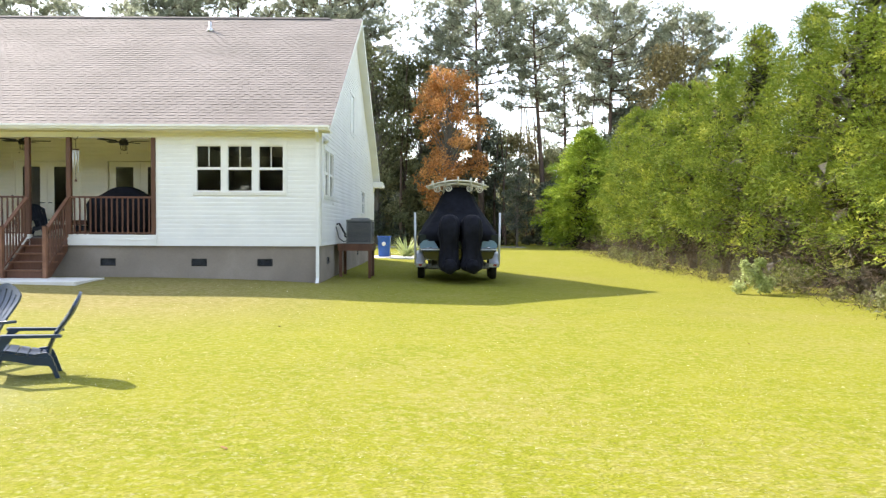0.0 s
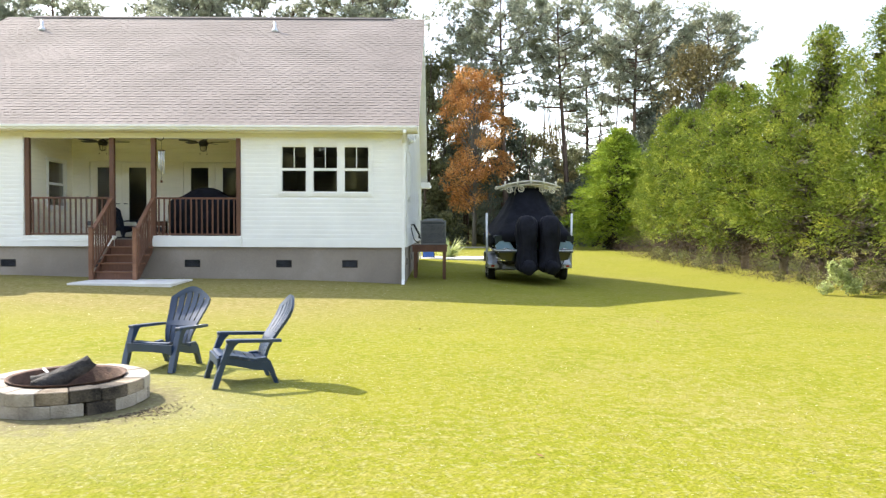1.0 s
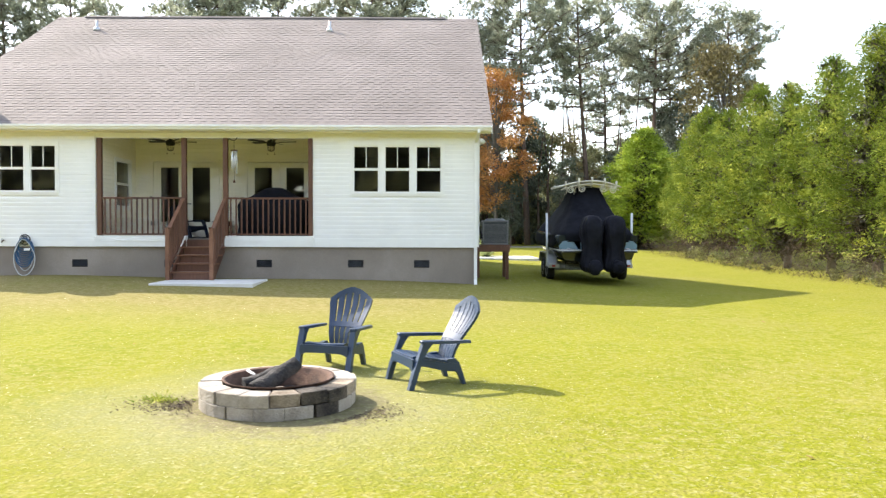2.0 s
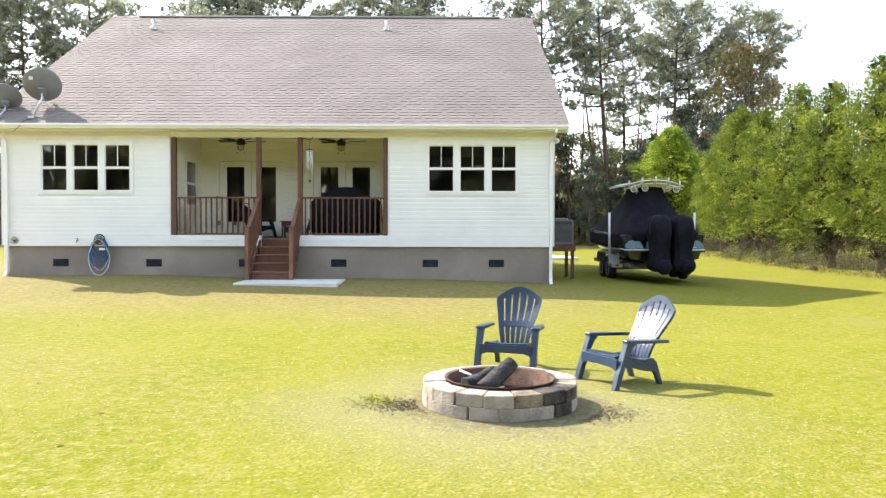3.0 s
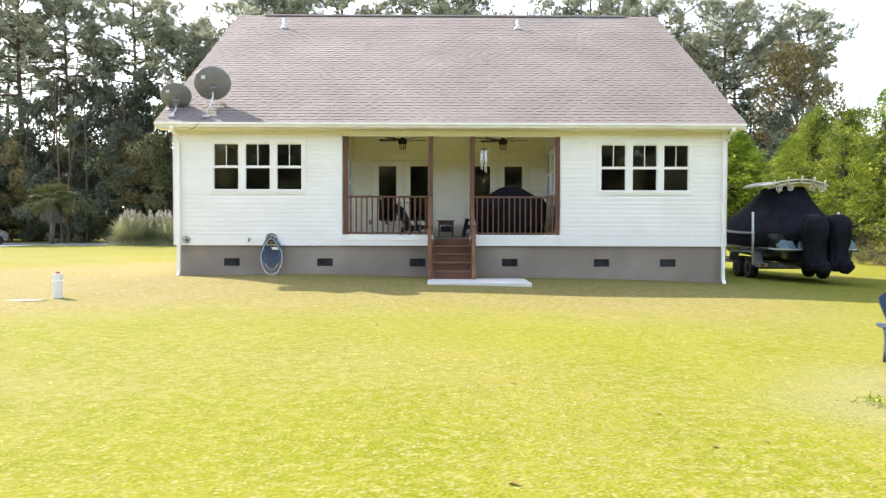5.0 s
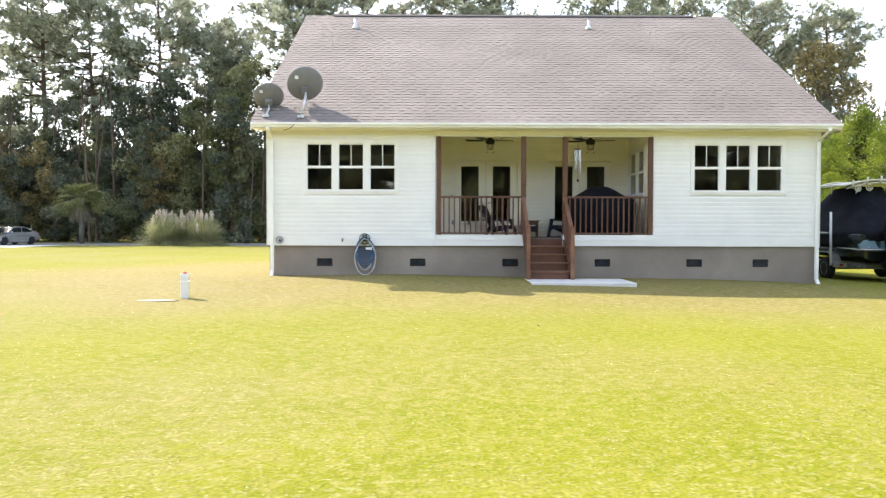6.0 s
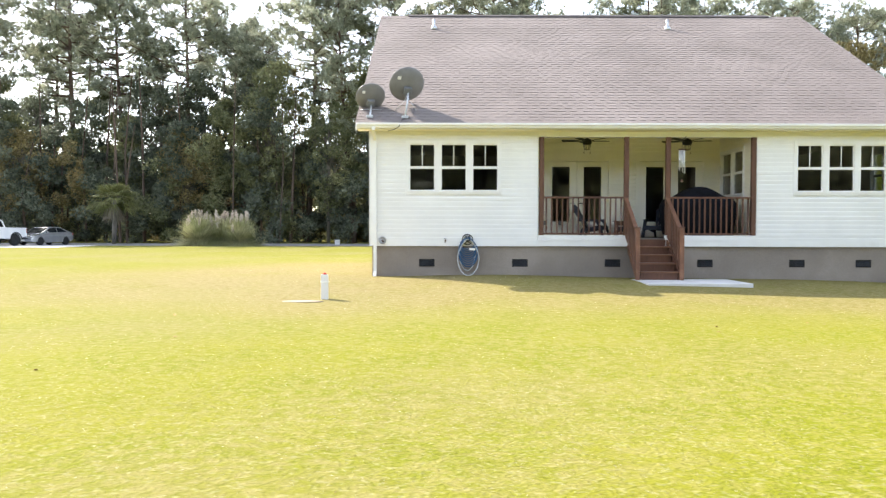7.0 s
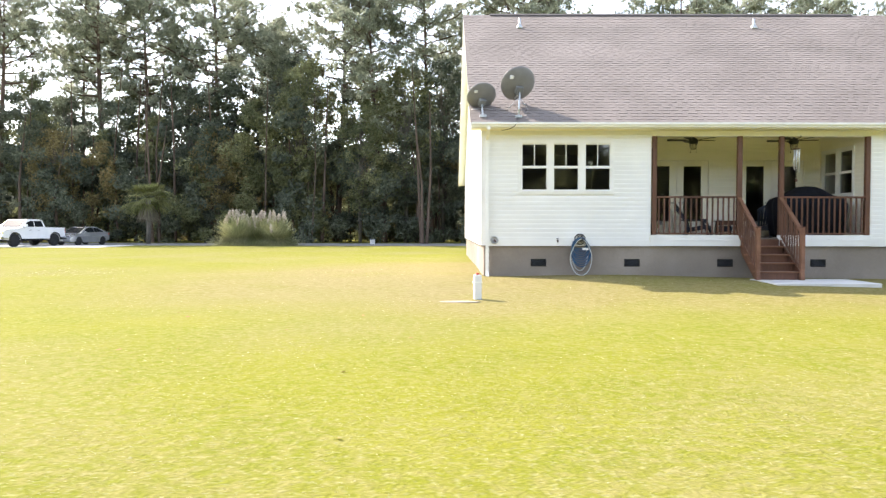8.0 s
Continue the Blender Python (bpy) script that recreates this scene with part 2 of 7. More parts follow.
def lawn_material():
    """Warm-season lawn: green and straw patches at three sizes, a dry worn belt along the house front."""
    m = bpy.data.materials.new("lawn turf")
    m.use_nodes = True
    N, L = m.node_tree.nodes, m.node_tree.links
    b = N["Principled BSDF"]
    b.inputs["Roughness"].default_value, b.inputs["Specular IOR Level"].default_value = 0.95, 0.05
    geo = N.new("ShaderNodeNewGeometry")
    sep = N.new("ShaderNodeSeparateXYZ")
    L.new(geo.outputs["Position"], sep.inputs[0])

    def noise_at(scale, detail=4):
        n = N.new("ShaderNodeTexNoise")
        n.inputs["Scale"].default_value, n.inputs["Detail"].default_value = scale, detail
        L.new(geo.outputs["Position"], n.inputs["Vector"])
        return n.outputs[0]

    def rng(v, lo, hi, a=0.0, c=1.0, smooth=True):
        r = N.new("ShaderNodeMapRange")
        if smooth:
            r.interpolation_type = "SMOOTHSTEP"
        for k, x in (("From Min", lo), ("From Max", hi), ("To Min", a), ("To Max", c)):
            r.inputs[k].default_value = x
        L.new(v, r.inputs["Value"])
        return r.outputs[0]

    def op(kind, a, c):
        o = N.new("ShaderNodeMath")
        o.operation = kind
        for i, v in enumerate((a, c)):
            if isinstance(v, float):
                o.inputs[i].default_value = v
            else:
                L.new(v, o.inputs[i])
        return o.outputs[0]

    def mix(f, a, c):
        x = N.new("ShaderNodeMix")
        x.data_type = "RGBA"
        for k, v in ((0, f), (6, a), (7, c)):
            if isinstance(v, tuple):
                x.inputs[k].default_value = (*v, 1)
            else:
                L.new(v, x.inputs[k])
        return x.outputs[2]

    big, midn, small, tiny = noise_at(0.22), noise_at(0.9), noise_at(9.0, 6), noise_at(38.0, 3)
    green = mix(rng(midn, 0.3, 0.72), (0.157, 0.169, 0.012), (0.193, 0.191, 0.019))
    green = mix(rng(small, 0.40, 0.66), green, (0.214, 0.205, 0.036))
    straw = mix(rng(small, 0.32, 0.66), (0.192, 0.150, 0.062), (0.268, 0.214, 0.108))
    # the dry belt before the house, its edges broken by noise
    yy = op("ADD", sep.outputs[1], op("MULTIPLY", big, 5.0))
    belt = op("MULTIPLY", rng(yy, 12.2, 18.2), rng(yy, 26.0, 22.0))
    west = op("MULTIPLY", rng(op("ADD", sep.outputs[0], op("MULTIPLY", midn, 3.0)), 1.5, -4.0), rng(sep.outputs[0], -27.0, -22.0))
    ex, ey = op("DIVIDE", op("ADD", sep.outputs[0], 17.8), 6.5), op("DIVIDE", op("ADD", sep.outputs[1], -19.0), 9.0)
    oval = op("ADD", op("SQRT", op("ADD", op("MULTIPLY", ex, ex), op("MULTIPLY", ey, ey)), 0.0), op("MULTIPLY", big, 0.9))
    dry = op("MAXIMUM", op("MULTIPLY", op("MULTIPLY", belt, west), 0.8), rng(oval, 1.55, 0.95))
    dry = op("MULTIPLY", dry, rng(midn, 0.1, 0.6, 0.5, 0.95))
    patch = op("MULTIPLY", rng(op("ADD", big, op("MULTIPLY", small, 0.5)), 0.70, 1.0), 0.30)
    colour = mix(op("MAXIMUM", dry, patch), green, straw)
    # thinner, bleached turf towards the west
    thin = op("MULTIPLY", rng(sep.outputs[0], -10.0, -17.0), rng(op("ADD", big, op("MULTIPLY", small, 0.6)), 0.6, 1.0, 0.05, 0.40))
    colour = mix(thin, colour, (0.225, 0.195, 0.095))
    # scuffed earth round the fire pit
    dx, dy = op("ADD", sep.outputs[0], 5.35), op("ADD", sep.outputs[1], -6.5)
    r = op("SQRT", op("ADD", op("MULTIPLY", dx, dx), op("MULTIPLY", dy, dy)), 0.0)
    worn = rng(op("ADD", r, op("ADD", op("MULTIPLY", small, 1.6), op("MULTIPLY", midn, 1.2))), 4.0, 1.9)
    colour = mix(op("MULTIPLY", worn, 0.7), colour, (0.245, 0.225, 0.13))
    ring = rng(op("ADD", r, op("MULTIPLY", small, 0.8)), 1.55, 1.05)
    colour = mix(op("MULTIPLY", ring, 0.65), colour, (0.13, 0.103, 0.076))
    colour = mix(rng(tiny, 0.34, 0.52, 0.36, 0.0), colour, (0.10, 0.115, 0.010))
    colour = mix(rng(noise_at(24.0, 3), 0.54, 0.66, 0.0, 0.42), colour, (0.31, 0.297, 0.15))
    L.new(colour, b.inputs["Base Color"])
    bp = N.new("ShaderNodeBump")
    bp.inputs["Strength"].default_value, bp.inputs["Distance"].default_value = 0.6, 0.03
    L.new(tiny, bp.inputs["Height"])
    L.new(bp.outputs[0], b.inputs["Normal"])
    return m


M["lawn"] = lawn_material()

# ---------------------------------------------------------------- builders
def finish(name, bm, material):
    me = bpy.data.meshes.new(name)
    bmesh.ops.recalc_face_normals(bm, faces=bm.faces)
    bm.to_mesh(me)
    bm.free()
    me.materials.append(material)
    return me


def part(name, bm, material, parent, label=""):
    ob = new(name, finish(name, bm, material))
    ob.parent = parent
    return tagged(ob, label)


def piece(name, me, parent, m=None):
    ob = new(name, me)
    ob.parent = parent
    if m is not None:
        ob.matrix_basis = m
    return ob


def thing(name, label, category, at=(0, 0, 0), turn=0.0, group="", kind=""):
    ob = new(name)
    ob.empty_display_size = 0.2
    ob.matrix_basis = pose(*at, 0, 0, turn)
    return tagged(ob, label, category, group, kind)


def single(name, bm, material, label, category, group="", kind="", at=None):
    ob = new(name, finish(name, bm, material))
    if at is not None:
        ob.matrix_basis = at
    return tagged(ob, label, category, group, kind)


def B():
    return bmesh.new()


def box(bm, x0, x1, y0, y1, z0, z1, m=None, bevel=0.0):
    vs = [bm.verts.new(Vector(p) if m is None else m @ Vector(p)) for p in
          ((x0, y0, z0), (x1, y0, z0), (x1, y1, z0), (x0, y1, z0), (x0, y0, z1), (x1, y0, z1), (x1, y1, z1), (x0, y1, z1))]
    fs = [bm.faces.new([vs[i] for i in f]) for f in
          ((3, 2, 1, 0), (4, 5, 6, 7), (0, 1, 5, 4), (1, 2, 6, 5), (2, 3, 7, 6), (3, 0, 4, 7))]
    if bevel:
        es = {e for f in fs for e in f.edges}
        bmesh.ops.bevel(bm, geom=list(es), offset=bevel, segments=1, affect="EDGES", clamp_overlap=True)
    return bm


def boxed(*a, **k):
    return box(B(), *a, **k)


def tube(bm, pts, r, n=8, r1=None, closed=False, caps=True):
    """A round tube along points; r may taper to r1."""
    pts = [Vector(p) for p in pts]
    rings = []
    k = len(pts)
    side = None
    for i, p in enumerate(pts):
        a, c = pts[(i - 1) % k if closed else max(i - 1, 0)], pts[(i + 1) % k if closed else min(i + 1, k - 1)]
        d = (c - a).normalized()
        if side is None:
            side = d.orthogonal().normalized()
        side = (side - d * side.dot(d)).normalized()
        up = d.cross(side)
        rr = r if r1 is None else r + (r1 - r) * i / max(k - 1, 1)
        rings.append([bm.verts.new(p + rr * (math.cos(2 * math.pi * j / n) * side + math.sin(2 * math.pi * j / n) * up)) for j in range(n)])
    for i in range(k if closed else k - 1):
        a, c = rings[i], rings[(i + 1) % k]
        for j in range(n):
            bm.faces.new((a[j], a[(j + 1) % n], c[(j + 1) % n], c[j])).smooth = True
    if caps and not closed:
        bm.faces.new(rings[0][::-1])
        bm.faces.new(rings[-1])
    return bm


def lathe(bm, profile, n=20, m=None, smooth=True):
    """Turns (radius, height) pairs round z."""
    rings = []
    for r, z in profile:
        ring = []
        for j in range(n):
            p = Vector((r * math.cos(2 * math.pi * j / n), r * math.sin(2 * math.pi * j / n), z))
            ring.append(bm.verts.new(p if m is None else m @ p))
        rings.append(ring)
    for a, c in zip(rings, rings[1:]):
        for j in range(n):
            bm.faces.new((a[j], a[(j + 1) % n], c[(j + 1) % n], c[j])).smooth = smooth
    bm.faces.new(rings[0][::-1])
    bm.faces.new(rings[-1])
    return bm


def prism(bm, outline, a, c, axis="x", m=None):
    """A flat outline pulled along an axis from a to c. Outline pairs are (y, z) for x, (x, z) for y, (x, y) for z."""
    def at(p, v):
        q = {"x": (v, *p), "y": (p[0], v, p[1]), "z": (*p, v)}[axis]
        return Vector(q) if m is None else m @ Vector(q)
    lo, hi = [bm.verts.new(at(p, a)) for p in outline], [bm.verts.new(at(p, c)) for p in outline]
    bm.faces.new(lo[::-1])
    bm.faces.new(hi)
    n = len(outline)
    for i in range(n):
        bm.faces.new((lo[i], lo[(i + 1) % n], hi[(i + 1) % n], hi[i]))
    return bm


def loft(bm, sections, closed_ring=True, caps=True, smooth=True):
    rings = [[bm.verts.new(p) for p in s] for s in sections]
    n = len(rings[0])
    for a, c in zip(rings, rings[1:]):
        for j in range(n if closed_ring else n - 1):
            bm.faces.new((a[j], a[(j + 1) % n], c[(j + 1) % n], c[j])).smooth = smooth
    if caps and closed_ring:
        bm.faces.new(rings[0][::-1])
        bm.faces.new(rings[-1])
    return bm


def raw(name, verts, faces, material, smooth=False):
    """A mesh from numpy arrays; all faces have the same number of corners."""
    verts, faces = np.asarray(verts, "f"), np.asarray(faces, "i")
    me = bpy.data.meshes.new(name)
    k = faces.shape[1]
    me.vertices.add(len(verts))
    me.vertices.foreach_set("co", verts.ravel())
    me.loops.add(faces.size)
    me.loops.foreach_set("vertex_index", faces.ravel())
    me.polygons.add(len(faces))
    me.polygons.foreach_set("loop_start", np.arange(0, faces.size, k, dtype="i"))
    me.polygons.foreach_set("use_smooth", np.full(len(faces), smooth))
    me.update(calc_edges=True)
    me.materials.append(material)
    return me


def smoothstep(a, c, v):
    t = np.clip((np.asarray(v, float) - a) / (c - a), 0, 1)
    return t * t * (3 - 2 * t)


def ground_z(x, y):
    """The lawn falls to the east and swells gently against the house."""
    x, y = np.asarray(x, float), np.asarray(y, float)
    z = 0.075 - 0.0145 * np.clip(x, -18, 6)
    z = z + 0.12 * smoothstep(13.5, 18.5, y) * smoothstep(3, -5, x)
    z = z + 0.068 * smoothstep(14.5, 18.0, y) * smoothstep(-17.0, -13.0, x) * smoothstep(-0.5, -5.0, x)
    z = z + 0.015 * np.sin(x * 0.9 + 1.3) * np.sin(y * 0.7) * smoothstep(80, 30, y)
    far = smoothstep(28, 50, y)
    return z * (1 - far) + 0.27 * far


def gz(x, y):
    return float(ground_z(x, y))


# ---------------------------------------------------------------- ground
def build_ground():
    xs = np.concatenate([[-3000, -900, -300, -140], np.arange(-80, -26, 3.0), np.arange(-26, 14, 0.5), np.arange(14, 60, 3.0), [140, 300, 900, 3000]])
    ys = np.concatenate([[-3000, -900, -300, -100], np.arange(-50, -2, 4.0), np.arange(-2, 24, 0.5), np.arange(24, 110, 3.0), [140, 300, 900, 3000]])
    X, Y = np.meshgrid(xs, ys)
    V = np.stack([X, Y, ground_z(X, Y)], -1).reshape(-1, 3)
    nx, ny = len(xs), len(ys)
    i = (np.arange(ny - 1)[:, None] * nx + np.arange(nx - 1)[None]).ravel()
    F = np.stack([i, i + 1, i + nx + 1, i + nx], 1)
    tagged(new("ground", raw("ground", V, F, M["lawn"], True)), "sunlit yellow-green lawn with dry straw patches", "lawn", kind="structure")


build_ground()


def build_grass():
    """Blades over the part of the lawn nearest to the walk, thinning with distance."""
    rs = np.random.RandomState(3)
    pts = []
    for x0, x1, y0, y1, dens in ((-24, 6, 3.6, 6.2, 3000), (-26, 7, 6.2, 9.0, 1700), (-29, 9, 9.0, 15.0, 520), (-31, 11, 15.0, 22.0, 110)):
        n = int((x1 - x0) * (y1 - y0) * dens)
        p = np.stack([rs.uniform(x0, x1, n), rs.uniform(y0, y1, n)], 1)
        pts.append(p)
    p = np.concatenate(pts)
    inside = (p[:, 0] > XL - 0.05) & (p[:, 0] < XR + 0.05) & (p[:, 1] > YF - 0.1)
    pad = (p[:, 0] > -10.5) & (p[:, 0] < -8.1) & (p[:, 1] > 16.88)
    p = p[~(inside | pad)]
    # tufts: pull points toward a wavering density
    wave = np.sin(p[:, 0] * 5.1 + np.sin(p[:, 1] * 4.3) * 2) * np.sin(p[:, 1] * 4.7 + np.sin(p[:, 0] * 3.9) * 2)
    wave = 0.6 * wave + 0.4 * np.sin(p[:, 0] * 13.0 + 2 * np.sin(p[:, 1] * 9.0)) * np.sin(p[:, 1] * 11.0 + 2 * np.sin(p[:, 0] * 10.0))
    keep = (wave + rs.uniform(-1, 1, len(p))) > -0.45
    d = np.hypot(p[:, 0] + 5.29, p[:, 1] - 6.63)
    keep &= d > 0.72 + 0.25 * rs.uniform(0, 1, len(p))
    p, d, wave = p[keep], d[keep], wave[keep]
    n = len(p)
    z = ground_z(p[:, 0], p[:, 1])
    a = rs.uniform(0, 2 * np.pi, n)
    h = rs.uniform(0.002, 0.007, n) * (1 + 0.4 * wave)
    w = rs.uniform(0.003, 0.008, n) * (1 + p[:, 1] / 12)
    lean = rs.uniform(0.012, 0.030, n)
    base = np.stack([p[:, 0], p[:, 1], z - 0.004], 1)
    side = np.stack([np.cos(a), np.sin(a), np.zeros(n)], 1) * w[:, None]
    a2 = a + np.pi / 2 + rs.uniform(-0.9, 0.9, n)
    tip = base + np.stack([np.cos(a2) * lean, np.sin(a2) * lean, h], 1)
    V = np.stack([base - side, base + side, tip], 1)
    tall = rs.uniform(0, 1, n) < 0.06
    V[tall, 2, 2] += rs.uniform(0.001, 0.005, tall.sum())
    dry = tall | (rs.uniform(0, 1, n) < 0.08 + 0.45 * smoothstep(3.4, 1.2, d) + 0.65 * smoothstep(10.8, 15.0, p[:, 1] + np.sin(p[:, 0] * 1.3)) * smoothstep(0, -4, p[:, 0]))
    for mask, m, label in ((~dry, "blade", "short sunlit lawn grass blades"), (dry, "dryblade", "bleached straw among the lawn grass")):
        W = V[mask].reshape(-1, 3)
        tagged(new("grass", raw("grass", W, np.arange(len(W)).reshape(-1, 3), M[m])), label, "grass", kind="stuff")


# ---------------------------------------------------------------- house numbers
XL, XR, YF, YB = -16.87, -2.97, 19.20, 34.8
PL, PR, PB = -12.64, -7.17, 21.70          # porch recess
ZS, ZF, ZC, ZSOF = 1.20, 1.40, 4.20, 4.12  # siding foot, porch floor, porch ceiling, soffit
RXL, RXR, RY0, RZ0 = -17.16, -2.68, 18.75, 4.22
RIDGE_Y, RIDGE_Z = 26.6, 9.02
RY1 = 35.25
SLOPE = (RIDGE_Z - RZ0) / (RIDGE_Y - RY0)
RZ1 = RIDGE_Z - (RY1 - RIDGE_Y) * SLOPE
T = 0.15

house = thing("house", "white vinyl-sided single-storey house with a grey shingle gable roof", "house", kind="")


def wall_with_holes(bm, u0, u1, z0, z1, holes, place, thick):
    """A wall in (u, z) with rectangular openings, made of butted blocks; place(u, v, z) -> point, v runs through the thickness."""
    us = sorted({u0, u1, *[h[0] for h in holes], *[h[1] for h in holes]})
    for a, c in zip(us, us[1:]):
        mid = (a + c) / 2
        cuts = sorted((h[2], h[3]) for h in holes if h[0] < mid < h[1])
        z = z0
        for lo, hi in cuts + [(z1, z1)]:
            if lo - z > 1e-4:
                pts = [place(*p) for p in ((a, 0, z), (c, 0, z), (c, thick, z), (a, thick, z), (a, 0, lo), (c, 0, lo), (c, thick, lo), (a, thick, lo))]
                v = [bm.verts.new(p) for p in pts]
                for f in ((3, 2, 1, 0), (4, 5, 6, 7), (0, 1, 5, 4), (1, 2, 6, 5), (2, 3, 7, 6), (3, 0, 4, 7)):
                    bm.faces.new([v[i] for i in f])
            z = hi
    bmesh.ops.remove_doubles(bm, verts=bm.verts, dist=1e-4)
    return bm


WIN_Z0, WIN_Z1 = 2.575, 3.755
WINS = ((-15.88, -13.655), (-6.14, -3.92))
DOORS = ((-12.13, -10.33), (-9.46, -7.64))       # french door pairs in the porch's back wall
DOOR_Z1 = 3.56
SWIN = (19.98, 21.50, 2.56, 3.72)                # double window in the porch's east end wall
PWIN = (20.35, 21.25, 2.25, 3.48)                # window in the porch's west end wall
EWIN = (19.72, 21.30, 2.52, 3.72)                # double window in the east gable wall
EWIN2 = (29.4, 30.4, 2.25, 3.1)
EWIN3 = (25.6, 26.5, 4.95, 6.25)
front = lambda u, v, z: (u, YF + v, z)
back = lambda u, v, z: (u, PB + v, z)
eastw = lambda u, v, z: (XR - v, u, z)
westw = lambda u, v, z: (XL + v, u, z)
pend_e = lambda u, v, z: (PR + v, u, z)
pend_w = lambda u, v, z: (PL - v, u, z)

bm = B()
wall_with_holes(bm, XL, PL, ZS, ZSOF, [(WINS[0][0], WINS[0][1], WIN_Z0, WIN_Z1)], front, T)
wall_front_west = part("wall_front_west", bm, M["siding"], house)
bm = B()
wall_with_holes(bm, PR, XR, ZS, ZSOF, [(WINS[1][0], WINS[1][1], WIN_Z0, WIN_Z1)], front, T)
wall_front = part("wall_front_east", bm, M["siding"], house)
bm = B()
wall_with_holes(bm, PL, PR, ZF, ZC, [(DOORS[0][0], DOORS[0][1], ZF, DOOR_Z1), (DOORS[1][0], DOORS[1][1], ZF, DOOR_Z1)], back, T)
wall_porch = part("wall_porch", bm, M["porchwall"], house)
bm = B()
wall_with_holes(bm, YF + T, PB, ZF, ZC, [SWIN], pend_e, T)
wall_porch_east = part("wall_porch_east", bm, M["porchwall"], house)
bm = B()
wall_with_holes(bm, YF + T, PB, ZF, ZC, [PWIN], pend_w, T)
wall_porch_west = part("wall_porch_west", bm, M["porchwall"], house)
bm = B()
wall_with_holes(bm, YF + T, YB, ZS, ZSOF, [EWIN, EWIN2], eastw, T)
wall_east = part("wall_east", bm, M["siding"], house)
bm = B()
wall_with_holes(bm, YF + T, YB, ZS, ZSOF, [], westw, T)
wall_west = part("wall_west", bm, M["siding"], house)
part("wall_back", boxed(XL + T, XR - T, YB - T, YB, ZS, ZSOF), M["siding"], house)


def gable(x, sgn):
    """The triangle over a side wall, under the roof's slopes."""
    d = 0.10
    y0 = RY0 + (ZSOF + d - RZ0) / SLOPE + 0.05
    y0 = max(y0, YF)
    y1 = YB
    za, zb = RZ0 + (y0 - RY0) * SLOPE - d, RZ1 + (RY1 - y1) * SLOPE - d
    return prism(B(), [(y0, ZSOF), (y1, ZSOF), (y1, max(zb, ZSOF + 0.01)), (RIDGE_Y, RIDGE_Z - d), (y0, max(za, ZSOF + 0.01))], x, x + sgn * T, "x")


gable_east = part("gable_east", gable(XR, -1), M["siding"], house)
gable_west = part("gable_west", gable(XL, 1), M["siding"], house)
# inside: floor, ceiling and a cross wall, so that the rooms behind the glass are closed
part("inner_floor", boxed(XL + T, XR - T, PB + T, YB - T, 1.30, 1.38), M["inner"], house)
part("inner_floor", boxed(XL + T, PL - T, YF + T, PB + T, 1.30, 1.38), M["inner"], house)
part("inner_floor", boxed(PR + T, XR - T, YF + T, PB + T, 1.30, 1.38), M["inner"], house)
part("inner_ceiling", boxed(XL + T, XR - T, PB + T, YB - T, ZSOF, ZSOF + 0.06), M["inner"], house)
part("inner_ceiling", boxed(XL + T, PL, YF + T, PB + T, ZSOF, ZSOF + 0.06), M["inner"], house)
part("inner_ceiling", boxed(PR, XR - T, YF + T, PB + T, ZSOF, ZSOF + 0.06), M["inner"], house)
part("inner_wall", boxed(XL + T, XR - T, 26.0, 26.1, 1.38, ZSOF), M["inner"], house)
for x in (PL - T, PR + T - 0.08):
    part("inner_wall", boxed(x, x + 0.08, PB + T, 26.0, 1.38, ZSOF), M["inner"], house)

# foundation
FI = 0.05
bm = B()
VENTS = [-15.44, -13.09, -10.75, -8.415, -6.09, -4.41]
VZ0, VZ1, VW = 0.675, 0.865, 0.39
wall_with_holes(bm, XL + FI, XR - FI, -0.3, ZS, [(v - VW / 2, v + VW / 2, VZ0, VZ1) for v in VENTS], lambda u, v, z: (u, YF + FI + v, z), 0.2)
foundation = part("foundation", bm, M["stucco"], house, "grey parged block foundation wall with vents")
bm = B()
EV = [(20.6, 20.98), (24.3, 24.68), (28.3, 28.68)]
wall_with_holes(bm, YF + FI + 0.2, YB - FI, -0.3, ZS, [(a, c, VZ0, VZ1) for a, c in EV], lambda u, v, z: (XR - FI - v, u, z), 0.2)
part("foundation", bm, M["stucco"], house)
part("foundation", boxed(XL + FI, XL + FI + 0.2, YF + FI + 0.2, YB - FI, -0.3, ZS), M["stucco"], house)
part("foundation", boxed(XL + FI + 0.2, XR - FI - 0.2, YB - FI - 0.2, YB - FI, -0.3, ZS), M["stucco"], house)


def vent(at, turn):
    v = part("foundation_vent", boxed(-0.19, 0.19, 0.06, 0.08, VZ0 + 0.005, VZ1 - 0.005), M["blackmetal"], house, "dark louvred crawl-space vent")
    v.matrix_basis = pose(*at, 0, 0, turn)
    fr = B()
    for a in ((-0.195, 0.195, VZ1 - 0.018, VZ1), (-0.195, 0.195, VZ0, VZ0 + 0.018), (-0.195, -0.178, VZ0 + 0.018, VZ1 - 0.018), (0.178, 0.195, VZ0 + 0.018, VZ1 - 0.018)):
        box(fr, a[0], a[1], -0.008, 0.03, a[2], a[3])
    part("frame", fr, M["blackmetal"], v)
    for i in range(6):
        z = VZ0 + 0.035 + i * 0.024
        prism(s := B(), [(0.005, z - 0.008), (0.010, z - 0.010), (0.032, z + 0.008), (0.027, z + 0.010)], -0.178, 0.178, "x")
        part("slat", s, M["acgrey"], v)


for v in VENTS:
    vent((v, YF + FI, 0), 0)
for a, c in EV:
    vent((XR - FI, (a + c) / 2, 0), 90)

